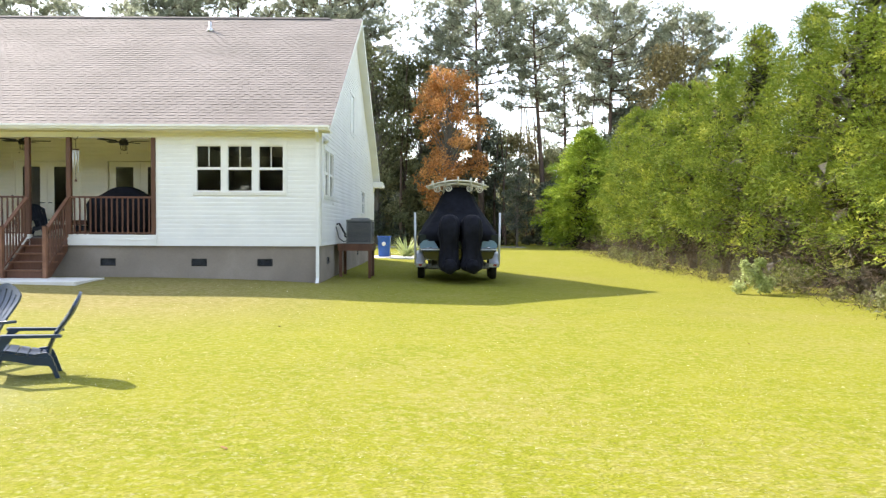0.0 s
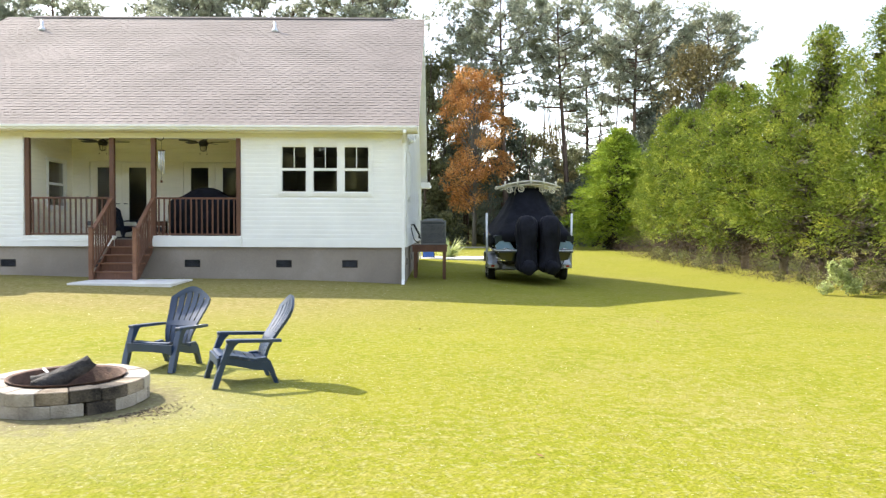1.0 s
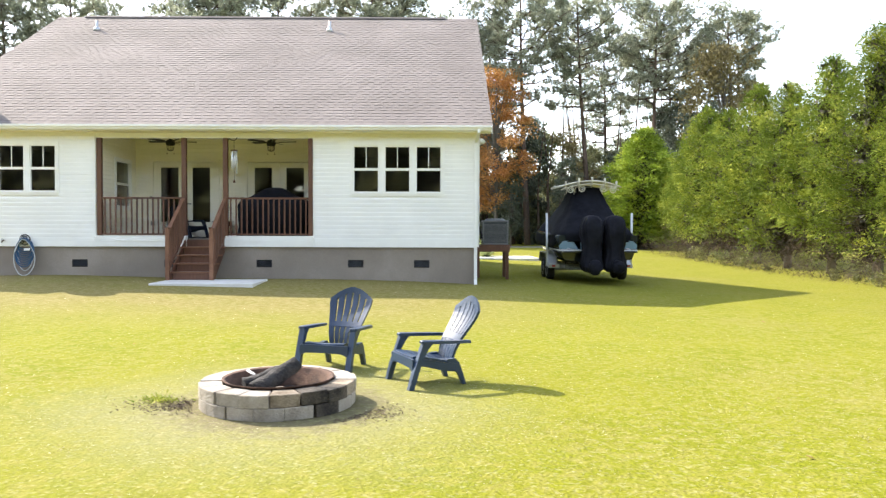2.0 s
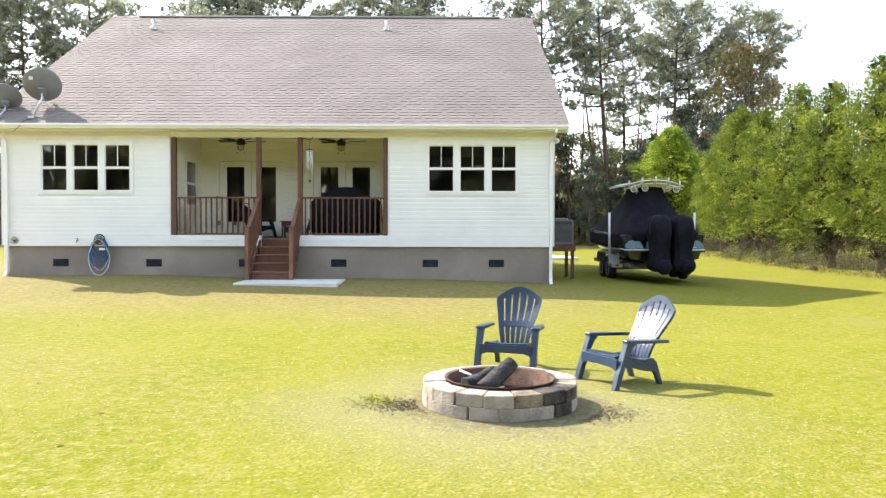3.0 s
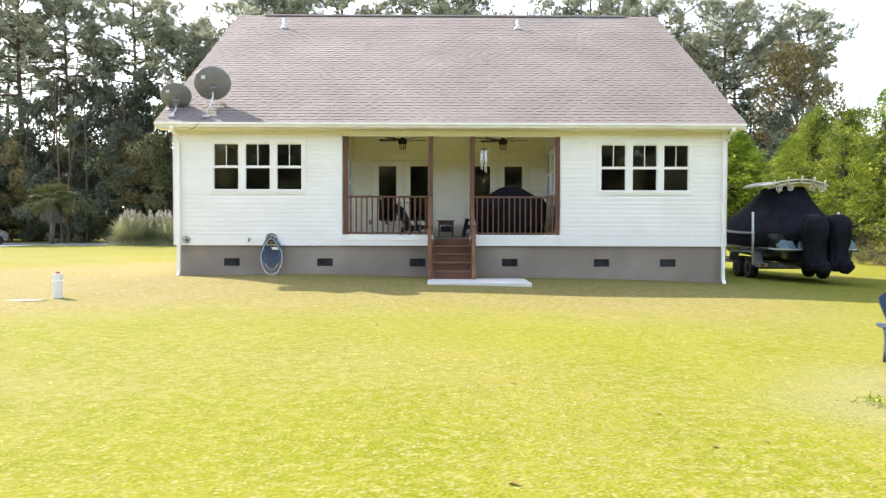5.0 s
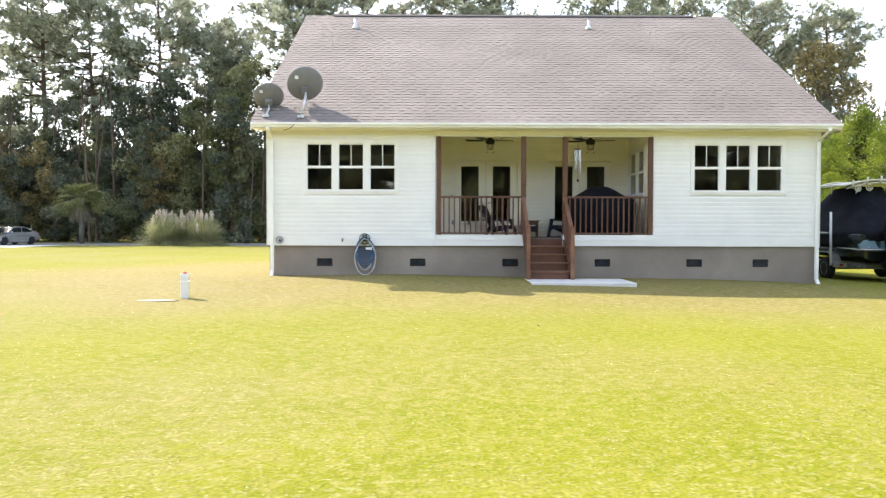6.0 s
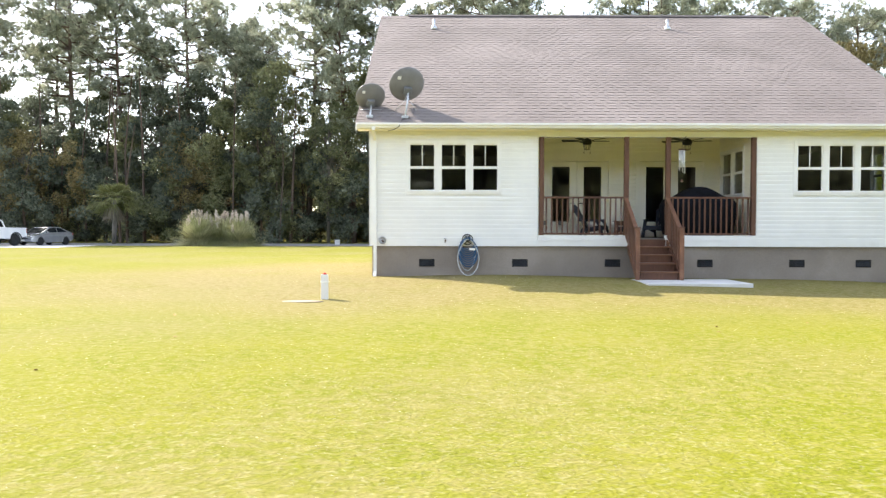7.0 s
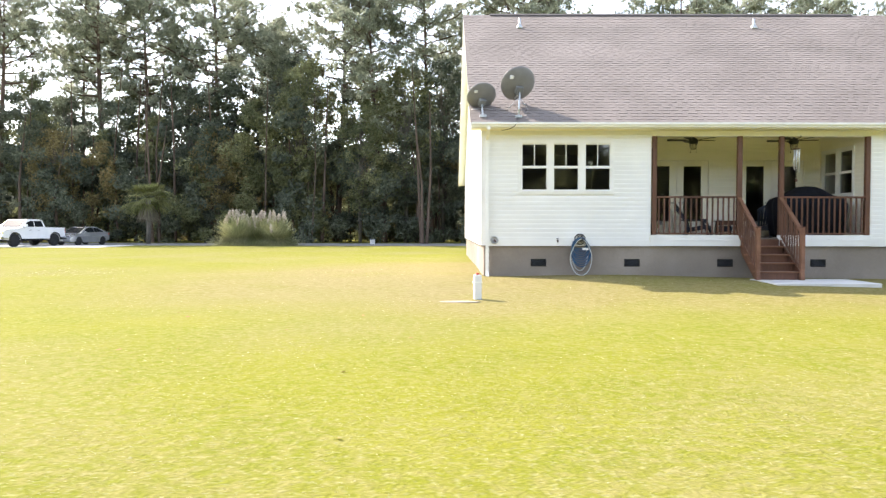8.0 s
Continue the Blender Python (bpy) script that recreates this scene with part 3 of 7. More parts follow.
# porch floor, band and sill
part("porch_floor", boxed(PL, PR, YF + 0.02, PB, ZF - 0.12, ZF - 0.03), M["deck"], house)
nb = 18
dw = (PB - YF - 0.03) / nb
bme = finish("deck_board", boxed(PL + 0.005, PR - 0.005, 0.004, dw - 0.004, ZF - 0.03, ZF), M["deck"])
for i in range(nb):
    piece("deck_board", bme, house, pose(0, YF + 0.03 + i * dw, 0))
part("band_board", boxed(PL - 0.02, PR + 0.02, YF - 0.045, YF + 0.02, ZS - 0.005, ZF - 0.035), M["trim"], house, "white band board under the porch")
part("band_cap", boxed(PL - 0.02, PR + 0.02, YF - 0.06, YF - 0.045, ZF - 0.075, ZF - 0.05), M["trim"], house)
for a, c in ((PL - 0.03, -10.36), (-9.44, PR + 0.03)):
    part("porch_sill", boxed(a, c, YF - 0.05, YF + 0.10, ZF - 0.034, ZF + 0.072, bevel=0.006), M["trim"], house, "white sill board under the porch railing")
part("porch_ceiling", boxed(PL - T, PR + T, YF + 0.2, PB + T, ZC, ZC + 0.04), M["soffit"], house)
part("header", boxed(PL, PR, YF + 0.004, YF + 0.2, 3.94, ZC), M["trim"], house)

# corner boards and window casings
for x0, x1 in ((XL - 0.012, XL + 0.11), (XR - 0.11, XR + 0.012)):
    part("corner_board", boxed(x0, x1, YF - 0.022, YF - 0.002, ZS, ZSOF), M["trim"], house)
for x0, x1 in ((XR + 0.002, XR + 0.022), (XL - 0.022, XL - 0.002)):
    part("corner_board", boxed(x0, x1, YF - 0.022, YF + 0.10, ZS, ZSOF), M["trim"], house)
part("starter_strip", boxed(XL + 0.11, PL - 0.02, YF - 0.018, YF - 0.002, ZS - 0.01, ZS + 0.13), M["trim"], house)
part("starter_strip", boxed(PR + 0.02, XR - 0.11, YF - 0.018, YF - 0.002, ZS - 0.01, ZS + 0.13), M["trim"], house)


def sash_window(parent_name, u0, u1, z0, z1, n, place, muntin=True, casing=0.085, label=""):
    """n double-hung units side by side: white casing, mullions, meeting rails, one muntin in each upper sash, real panes."""
    def blk(bmm, a, c, v0, v1, lo, hi):
        pts = [place(*p) for p in ((a, v0, lo), (c, v0, lo), (c, v1, lo), (a, v1, lo), (a, v0, hi), (c, v0, hi), (c, v1, hi), (a, v1, hi))]
        v = [bmm.verts.new(p) for p in pts]
        for f in ((3, 2, 1, 0), (4, 5, 6, 7), (0, 1, 5, 4), (1, 2, 6, 5), (2, 3, 7, 6), (3, 0, 4, 7)):
            bmm.faces.new([v[i] for i in f])
        return bmm
    w = thing(parent_name, label, "window", kind="structure")
    f = B()
    blk(f, u0 - casing, u1 + casing, -0.035, -0.004, z1, z1 + casing)
    blk(f, u0 - casing, u1 + casing, -0.035, -0.004, z0 - casing, z0)
    blk(f, u0 - casing, u0, -0.035, -0.004, z0, z1)
    blk(f, u1, u1 + casing, -0.035, -0.004, z0, z1)
    part("casing", f, M["trim"], w)
    part("window_sill", blk(B(), u0 - casing, u1 + casing, -0.055, -0.0355, z0 - 0.03, z0 - 0.002), M["trim"], w)
    gap = 0.15
    uw = (u1 - u0 - gap * (n - 1)) / n
    zm = z0 + (z1 - z0) * 0.502
    for i in range(n):
        a = u0 + i * (uw + gap)
        c = a + uw
        if i < n - 1:
            part("mullion", blk(B(), c, c + gap, -0.03, 0.06, z0, z1), M["trim"], w)
        fr = B()
        blk(fr, a, a + 0.022, 0.0, 0.06, z0, z1)
        blk(fr, c - 0.022, c, 0.0, 0.06, z0, z1)
        blk(fr, a + 0.022, c - 0.022, 0.0, 0.06, z1 - 0.025, z1)
        blk(fr, a + 0.022, c - 0.022, 0.0, 0.06, z0, z0 + 0.03)
        blk(fr, a + 0.022, c - 0.022, -0.012, 0.05, zm - 0.035, zm + 0.03)
        part("window_frame", fr, M["trim"], w)
        if muntin:
            mid = (a + c) / 2
            part("muntin", blk(B(), mid - 0.009, mid + 0.009, 0.01, 0.028, zm + 0.03, z1 - 0.025), M["trim"], w)
        for lo, hi, v in ((z0 + 0.03, zm - 0.035, 0.02), (zm + 0.03, z1 - 0.025, 0.034)):
            p = part("pane", blk(B(), a + 0.022, c - 0.022, v, v + 0.006, lo, hi), M["pane"], w)
    return w


WL = "white vinyl window of three double-hung sashes with dark glass"
sash_window("window_1", *WINS[0], WIN_Z0, WIN_Z1, 3, front, label=WL)
sash_window("window_2", *WINS[1], WIN_Z0, WIN_Z1, 3, front, label=WL)
sash_window("window_3", *SWIN, 2, pend_e, False, label="white double window in the porch end wall")
sash_window("window_7", *PWIN, 1, pend_w, False, label="white window in the porch end wall beside the french doors")
sash_window("window_4", *EWIN, 2, eastw, label="white double window in the gable-end wall")
sash_window("window_5", *EWIN2, 1, eastw, label="white single window in the gable-end wall")
sash_window("window_6", *EWIN3, 1, lambda u, v, z: (XR + 0.0 - v, u, z), label="white attic window high in the gable")


def french_doors(name, u0, u1, label):
    d = thing(name, label, "door", kind="structure")
    fr = B()
    c = 0.09
    box(fr, u0 - c, u1 + c, PB - 0.03, PB - 0.003, DOOR_Z1, DOOR_Z1 + c)
    box(fr, u0 - c, u0, PB - 0.03, PB - 0.003, ZF, DOOR_Z1)
    box(fr, u1, u1 + c, PB - 0.03, PB - 0.003, ZF, DOOR_Z1)
    # frame and leaves share the porch colour with its painted bounce light
    part("door_frame", fr, M["porchwall"], d)
    w = (u1 - u0) / 2
    for i in range(2):
        a, e = u0 + i * w + 0.004, u0 + (i + 1) * w - 0.004
        g0, g1 = (a + e) / 2 - 0.25, (a + e) / 2 + 0.25
        lf = B()
        y0, y1 = PB + 0.02, PB + 0.065
        box(lf, a, g0, y0, y1, ZF + 0.02, DOOR_Z1 - 0.01)
        box(lf, g1, e, y0, y1, ZF + 0.02, DOOR_Z1 - 0.01)
        box(lf, g0, g1, y0, y1, 3.40, DOOR_Z1 - 0.01)
        box(lf, g0, g1, y0, y1, ZF + 0.02, 1.84)
        leaf = part("door_leaf", lf, M["porchwall"], d)
        part("pane", boxed(g0, g1, y0 + 0.02, y0 + 0.028, 1.84, 3.40), M["pane"], leaf)
        hx = e - 0.07 if i == 0 else a + 0.07
        k = B()
        tube(k, [(hx, y0 - 0.005, 2.36), (hx, y0 - 0.05, 2.36), (hx + 0.1 * (-1) ** (i + 1), y0 - 0.05, 2.36)], 0.012, 6)
        part("door_handle", k, M["blackmetal"], leaf)


french_doors("door_1", *DOORS[0], "white glazed french doors opening onto the porch")
french_doors("door_2", *DOORS[1], "white glazed french doors behind covered porch furniture")

# eaves: soffit, fascia, gutter, downspouts
part("soffit", boxed(RXL, RXR, RY0 + 0.03, YF, ZSOF - 0.05, ZSOF - 0.03), M["soffit"], house)
part("fascia", boxed(RXL, RXR, RY0 + 0.005, RY0 + 0.03, ZSOF - 0.05, RZ0 - 0.01), M["trim"], house)
part("soffit", boxed(RXL, RXR, YB, RY1 - 0.03, RZ1 - 0.14, RZ1 - 0.12), M["soffit"], house)
part("fascia", boxed(RXL, RXR, RY1 - 0.03, RY1 - 0.005, RZ1 - 0.14, RZ1 - 0.01), M["trim"], house)


def gutter(y, z, s, past=-0.01):
    o = [(0, 0), (0, -0.11), (-0.07, -0.11), (-0.09, -0.07), (-0.12, -0.045), (-0.12, 0), (-0.108, 0), (-0.108, -0.038), (-0.08, -0.063), (-0.064, -0.098), (-0.010, -0.098), (-0.010, 0)]
    return part("gutter", prism(B(), [(y + s * a, z + c) for a, c in o], RXL + 0.01, RXR + past, "x"), M["trim"], house, "white K-style gutter")


gutter(RY0, RZ0 - 0.015, 1)
gutter(RY1, RZ1 - 0.015, -1, 0.2)
part("eave_return", boxed(XR + 0.002, RXR + 0.16, YB - 0.35, RY1 - 0.03, RZ1 - 0.17, RZ1 + 0.08, bevel=0.01), M["trim"], house)


def downspout(x, y0, y1, zt, zb, kick=0.1, sx=0.0):
    """A square spout: an elbow under the gutter, the run down the wall, a shoe at the foot."""
    h = 0.038
    path = [(x + sx, y0, zt), (x + sx, y0, zt - 0.08), (x, y1, zt - 0.28), (x, y1, zb + 0.12), (x, y1 - kick, zb)]
    rings = []
    for i, p in enumerate(path):
        p = Vector(p)
        rings.append([p + Vector(q) for q in ((-h, -h, 0), (h, -h, 0), (h, h, 0), (-h, h, 0))])
    d = part("downspout", loft(B(), rings, smooth=False), M["trim"], house, "white square downspout")
    for z in (1.6, 3.0):
        part("strap", boxed(x - 0.05, x + 0.05, y1 - h - 0.004, y1 + h + 0.02, z, z + 0.025), M["trim"], d)


downspout(-16.74, RY0 - 0.06, YF - 0.064, RZ0 - 0.11, gz(-16.74, 19.1) + 0.01)
downspout(-3.045, RY0 - 0.06, YF - 0.064, RZ0 - 0.11, gz(-3.05, 19.1) + 0.01, sx=0.05)
downspout(XR + 0.0, RY1 + 0.06, YB + 0.05, RZ1 - 0.1, 0.3, kick=-0.05)

# roof: deck, rakes, shingles, ridge vent, pipes
def roof_pt(x, s, lift=0.0):
    """A point on the front slope s metres up from the eave, lifted square to it."""
    L = math.hypot(1, SLOPE)
    return (x, RY0 + s / L - lift * SLOPE / L, RZ0 + s * SLOPE / L + lift / L)


roof = part("roof", prism(B(), [(RY0, RZ0 - 0.02), (RIDGE_Y, RIDGE_Z - 0.02), (RY1, RZ1 - 0.02), (RY1, RZ1 - 0.10), (RIDGE_Y, RIDGE_Z - 0.12), (RY0, RZ0 - 0.10)], RXL, RXR, "x"), M["underlay"], house, "grey-brown shingle roof")
for x0, x1 in ((RXL - 0.02, RXL - 0.002), (RXR + 0.002, RXR + 0.02)):
    part("rake_board", prism(B(), [(RY0, RZ0 - 0.03), (RIDGE_Y, RIDGE_Z - 0.03), (RY1, RZ1 - 0.03), (RY1, RZ1 - 0.2), (RIDGE_Y, RIDGE_Z - 0.24), (RY0, RZ0 - 0.2)], x0, x1, "x"), M["trim"], house)
for x0, x1 in ((XR + 0.002, RXR - 0.002), (RXL + 0.002, XL - 0.002)):
    part("rake_soffit", prism(B(), [(RY0 + 0.1, RZ0 - 0.10), (RIDGE_Y, RIDGE_Z - 0.16), (RY1 - 0.1, RZ1 - 0.10), (RY1 - 0.1, RZ1 - 0.12), (RIDGE_Y, RIDGE_Z - 0.18), (RY0 + 0.1, RZ0 - 0.12)], x0, x1, "x"), M["trim"], house)


def shingles():
    """Laminated shingles: overlapping courses of tabs of uneven width, thickness and lower edge."""
    rs = np.random.RandomState(8)
    exp = 0.185
    total = math.hypot(RIDGE_Y - RY0, RIDGE_Z - RZ0)
    V, F = [], []
    for k in range(int(total / exp) + 1):
        s0 = k * exp - 0.02
        s1 = min(s0 + exp + 0.05, total)
        x = RXL - 0.03 - rs.uniform(0, 0.3)
        thick = bool(k % 2)
        while x < RXR + 0.03:
            thick = not thick
            w = rs.uniform(0.10, 0.24) if thick else rs.uniform(0.07, 0.16)
            a, c = max(x, RXL - 0.03), min(x + w, RXR + 0.03)
            x += w
            if c - a < 0.02:
                continue
            t = (0.0105 if thick else 0.0025) + rs.uniform(0, 0.002)
            lo = s0 + rs.uniform(-0.002, 0.002)
            i = len(V)
            V += [roof_pt(a, lo, 0), roof_pt(c, lo, 0), roof_pt(c, lo, t), roof_pt(a, lo, t), roof_pt(c, s1, 0.001), roof_pt(a, s1, 0.001)]
            F += [(i, i + 1, i + 2, i + 3), (i + 3, i + 2, i + 4, i + 5)]
    ob = new("shingles", raw("shingles", V, F, M["shingle"]))
    ob.parent = roof
    tagged(ob, "weathered grey-brown asphalt shingles", kind="stuff")


shingles()
part("back_slope", prism(B(), [(RIDGE_Y, RIDGE_Z - 0.018), (RY1, RZ1 - 0.018), (RY1, RZ1), (RIDGE_Y, RIDGE_Z)], RXL, RXR, "x"), M["shingle"], roof)
part("ridge_vent", prism(B(), [(RIDGE_Y - 0.16, RIDGE_Z - 0.075), (RIDGE_Y - 0.15, RIDGE_Z - 0.04), (RIDGE_Y, RIDGE_Z + 0.05), (RIDGE_Y + 0.15, RIDGE_Z - 0.04), (RIDGE_Y + 0.16, RIDGE_Z - 0.075), (RIDGE_Y, RIDGE_Z + 0.01)], RXL + 0.9, RXR - 1.1, "x"), M["ridge"], house, "dark ridge vent")
for x in (-7.62, -15.35):
    y = 25.35
    z = RZ0 + (y - RY0) * SLOPE
    p = part("vent_pipe", tube(B(), [(x, y, z - 0.05), (x, y, z + 0.30)], 0.045, 12), M["galv"], house, "grey plumbing vent pipe")
    part("flashing", lathe(B(), [(0.13, -0.05), (0.085, 0.06), (0.055, 0.10)], 12, pose(x, y, z)), M["galv"], p)

# ---------------------------------------------------------------- porch woodwork
for x0, x1 in ((-12.61, -12.50), (-10.48, -10.365), (-9.435, -9.32), (-7.28, -7.17)):
    p = part("porch_post", boxed(x0, x1, YF - 0.03, YF + 0.085, ZF + 0.0, 3.94, bevel=0.006), M["brownwood"], house, "brown stained porch post")


def porch_railing(x0, x1):
    r = thing("porch_railing", "brown stained porch railing with square balusters", "railing", group="porch railings")
    part("top_rail", boxed(x0, x1, YF - 0.02, YF + 0.07, 2.40, 2.445, bevel=0.006), M["brownwood"], r)
    part("bottom_rail", boxed(x0, x1, YF + 0.0, YF + 0.05, 1.49, 1.53, bevel=0.004), M["brownwood"], r)
    n = round((x1 - x0) / 0.135)
    me = finish("baluster", boxed(-0.017, 0.017, YF + 0.008, YF + 0.042, 1.53, 2.40), M["brownwood"])
    for i in range(n):
        piece("baluster", me, r, pose(x0 + (i + 0.5) * (x1 - x0) / n, 0, 0))


porch_railing(-12.50, -10.48)
porch_railing(-9.32, -7.28)

SLAB_Z = gz(-9.4, 17.6) + 0.035
steps = thing("porch_steps", "brown wooden porch steps with handrails", "stairs")
NR = 5
rise = (ZF - SLAB_Z) / NR
run = 0.265
SY0 = YF - 0.045 - run * (NR - 1)
for i in range(NR - 1):
    z = SLAB_Z + (i + 1) * rise
    y = SY0 + i * run
    for a in (0.0, 0.135):
        part("tread", boxed(-10.43, -9.36, y - 0.02 + a, y + 0.11 + a, z - 0.036, z, bevel=0.005), M["stairwood"], steps)
    part("riser", boxed(-10.34, -9.45, y + 0.02, y + 0.04, z - rise, z - 0.036), M["brownwood"], steps)
part("riser", boxed(-10.34, -9.45, YF - 0.07, YF - 0.05, ZF - rise, ZF - 0.03), M["brownwood"], steps)
for x in (-10.40, -9.43):
    o = [(SY0 - 0.03, SLAB_Z), (SY0 + 0.20, SLAB_Z), (YF - 0.06, ZF - 0.35), (YF - 0.06, ZF - 0.04)]
    o += [(SY0 - 0.03, SLAB_Z + rise - 0.04)]
    part("stringer", prism(B(), o, x, x + 0.04, "x"), M["brownwood"], steps)
for x in (-10.475, -9.43):
    nw = part("newel_post", boxed(x, x + 0.09, SY0 - 0.11, SY0 - 0.02, SLAB_Z, 1.66, bevel=0.005), M["stairwood"], steps)
    part("post_cap", boxed(x - 0.012, x + 0.102, SY0 - 0.122, SY0 - 0.008, 1.66, 1.685, bevel=0.006), M["brownwood"], nw)
    ya, za, yb, zb = SY0 - 0.03, 1.60, YF - 0.03, 2.42
    sl = (zb - za) / (yb - ya)
    part("handrail", prism(B(), [(ya, za), (yb, zb), (yb, zb - 0.05), (ya, za - 0.05)], x - 0.005, x + 0.085, "x"), M["stairwood"], steps)
    part("lower_rail", prism(B(), [(ya, za - 0.93), (yb, zb - 0.93), (yb, zb - 0.98), (ya, za - 0.98)], x + 0.02, x + 0.06, "x"), M["brownwood"], steps)
    for i in range(8):
        y = ya + 0.10 + i * 0.13
        z = za + (y - ya) * sl
        part("baluster", boxed(x + 0.022, x + 0.056, y - 0.017, y + 0.017, z - 0.94, z - 0.03), M["brownwood"], steps)

slab = single("step_pad", box(B(), -10.47, -8.14, 16.92, 18.42, SLAB_Z - 0.16, SLAB_Z, bevel=0.012), M["concrete"], "pale concrete pad at the foot of the steps", "concrete pad")

# ---------------------------------------------------------------- trees
def tris(centres, size, rs, up=0.0, out=None, slim=0.35):
    """Leaf triangles: one at each centre, long axis random or along out, tilted by up."""
    n = len(centres)
    d = rs.normal(size=(n, 3))
    if out is not None:
        d = d * 0.45 + out
    d[:, 2] += up
    d /= np.linalg.norm(d, axis=1)[:, None] + 1e-9
    s = np.cross(d, rs.normal(size=(n, 3)))
    s /= np.linalg.norm(s, axis=1)[:, None] + 1e-9
    ln = (size * rs.uniform(0.6, 1.4, n))[:, None]
    c = centres
    return np.stack([c - d * ln * 0.5 - s * ln * slim, c - d * ln * 0.5 + s * ln * slim, c + d * ln * 0.6], 1).reshape(-1, 3)


def tri_mesh(name, V, material):
    return raw(name, V, np.arange(len(V)).reshape(-1, 3), material)


def ball(rs, n, r):
    p = rs.normal(size=(n, 3))
    p /= np.linalg.norm(p, axis=1)[:, None]
    return p * (rs.uniform(0, 1, n) ** 0.45)[:, None] * np.asarray(r)


def pine(seed, h, low, spread, material, label, name="pine_tree", flat=1.0):
    """A tall loblolly pine: bare trunk, crooked limbs that fork, and small needle tufts on every twig end."""
    rs = np.random.RandomState(seed)
    t = thing(name, label, "tree", group="tall pines")
    lean = rs.uniform(-0.8, 0.8, 2)

    def axis(z):
        k = z / h
        return np.array([lean[0] * k + 0.3 * math.sin(3 * k + seed), lean[1] * k + 0.25 * math.cos(2.5 * k + seed), z])
    bmt = tube(B(), [axis(z) for z in np.linspace(0, h * 0.97, 14)], 0.26, 8, 0.05)
    tufts, outs, sizes = [], [], []
    nl = 36
    for i in range(nl):
        k = (i + rs.uniform(0, 0.8)) / nl
        z = h * (low + (0.95 - low) * k ** 0.75)
        a = i * 2.4 + rs.uniform(-0.6, 0.6)
        prof = 0.62 + 0.55 * k if k < 0.55 else 0.92 * math.sqrt(max(0.08, 1 - ((k - 0.55) / 0.47) ** 2))
        ln = spread * prof * rs.uniform(0.55, 1.08)
        up = rs.uniform(-0.12, 0.25) + 0.75 * k * flat
        p0 = axis(z)
        p1 = p0 + ln * 0.5 * np.array([math.cos(a), math.sin(a), up * 0.5])
        a2 = a + rs.uniform(-0.5, 0.5)
        p2 = p1 + ln * 0.5 * np.array([math.cos(a2), math.sin(a2), up + 0.1])
        tube(bmt, [p0, p1, p2], 0.075 * (1.25 - k), 5, 0.02, caps=False)
        bare = k < 0.32 and rs.uniform() < 0.5
        for j in range(9):
            f = rs.uniform(0.30, 1.0)
            q0 = p1 + (p2 - p1) * (f * 2 - 1) if f > 0.5 else p0 + (p1 - p0) * f * 2
            a3 = a + rs.uniform(-1.5, 1.5)
            q1 = q0 + (0.5 + 0.16 * ln) * rs.uniform(0.6, 1.25) * np.array([math.cos(a3), math.sin(a3), rs.uniform(-0.1, 0.75)])
            tube(bmt, [q0, q1], 0.026, 4, 0.010, caps=False)
            if bare and j > 2:
                continue
            m = rs.randint(5, 10)
            w = q0 + (q1 - q0) * rs.uniform(0.45, 1.1, m)[:, None] + rs.normal(size=(m, 3)) * (0.27, 0.27, 0.17)
            tufts.append(w)
            outs.append(np.tile((q1 - q0) / np.linalg.norm(q1 - q0), (m, 1)))
            sizes.append(rs.uniform(0.16, 0.30, m))
    for i in range(9):
        z = h * rs.uniform(low * 0.5, low)
        a = rs.uniform(0, 6.28)
        p0 = axis(z)
        tube(bmt, [p0, p0 + np.array([math.cos(a), math.sin(a), 0.1]) * rs.uniform(0.6, 1.6)], 0.035, 4, 0.01, caps=False)
    c, o, sz = np.concatenate(tufts), np.concatenate(outs), np.concatenate(sizes)
    per = 18
    d = rs.normal(size=(len(c), per, 3)) + 0.35 * o[:, None] + (0, 0, 0.30)
    d /= np.linalg.norm(d, axis=2)[:, :, None]
    pos = c[:, None] + d * (sz[:, None] * rs.uniform(0.35, 0.85, (len(c), per)))[:, :, None]
    part("trunk", bmt, M["bark"], t)
    cr = new("crown", tri_mesh("crown", tris(pos.reshape(-1, 3), 0.22, rs, 0.1, d.reshape(-1, 3) * 1.3, 0.14), material))
    cr.parent = t
    return t


def broadleaf(seed, h, r, material, label, name="tree", low=0.18, n=7000, size=0.30, bark="greybark"):
    """A leafy tree: trunk, forking limbs and a crown of many lobes of loose leaves."""
    rs = np.random.RandomState(seed)
    t = thing(name, label, "tree")
    bmt = tube(B(), [(0, 0, 0), (0.1, 0.05, h * 0.4), (-0.05, 0.1, h * 0.9)], 0.17 * h / 12, 8, 0.03)
    cs, ds = [], []
    lobes = 110
    for i in range(lobes):
        k = rs.uniform(low, 1.0)
        a = rs.uniform(0, 2 * math.pi)
        prof = math.sin(math.pi * min(1.0, (k - low * 0.5) / (1.08 - low * 0.5))) ** 0.6
        rr = r * prof * rs.uniform(0.35, 1.0)
        q = np.array([rr * math.cos(a), rr * math.sin(a), h * k])
        tube(bmt, [(0, 0, h * k * 0.7), tuple(q * (0.5, 0.5, 0.88)), tuple(q)], 0.05, 4, 0.012, caps=False)
        s = rs.uniform(0.5, 1.15) * r * 0.36
        c = ball(rs, n // lobes, (s, s, s * 0.75))
        cs.append(c + q)
        ds.append(c / s)
    part("trunk", bmt, M[bark], t)
    cr = new("crown", tri_mesh("crown", tris(np.concatenate(cs), size, rs, 0.0, np.concatenate(ds) * 0.6, 0.36), material))
    cr.parent = t
    return t


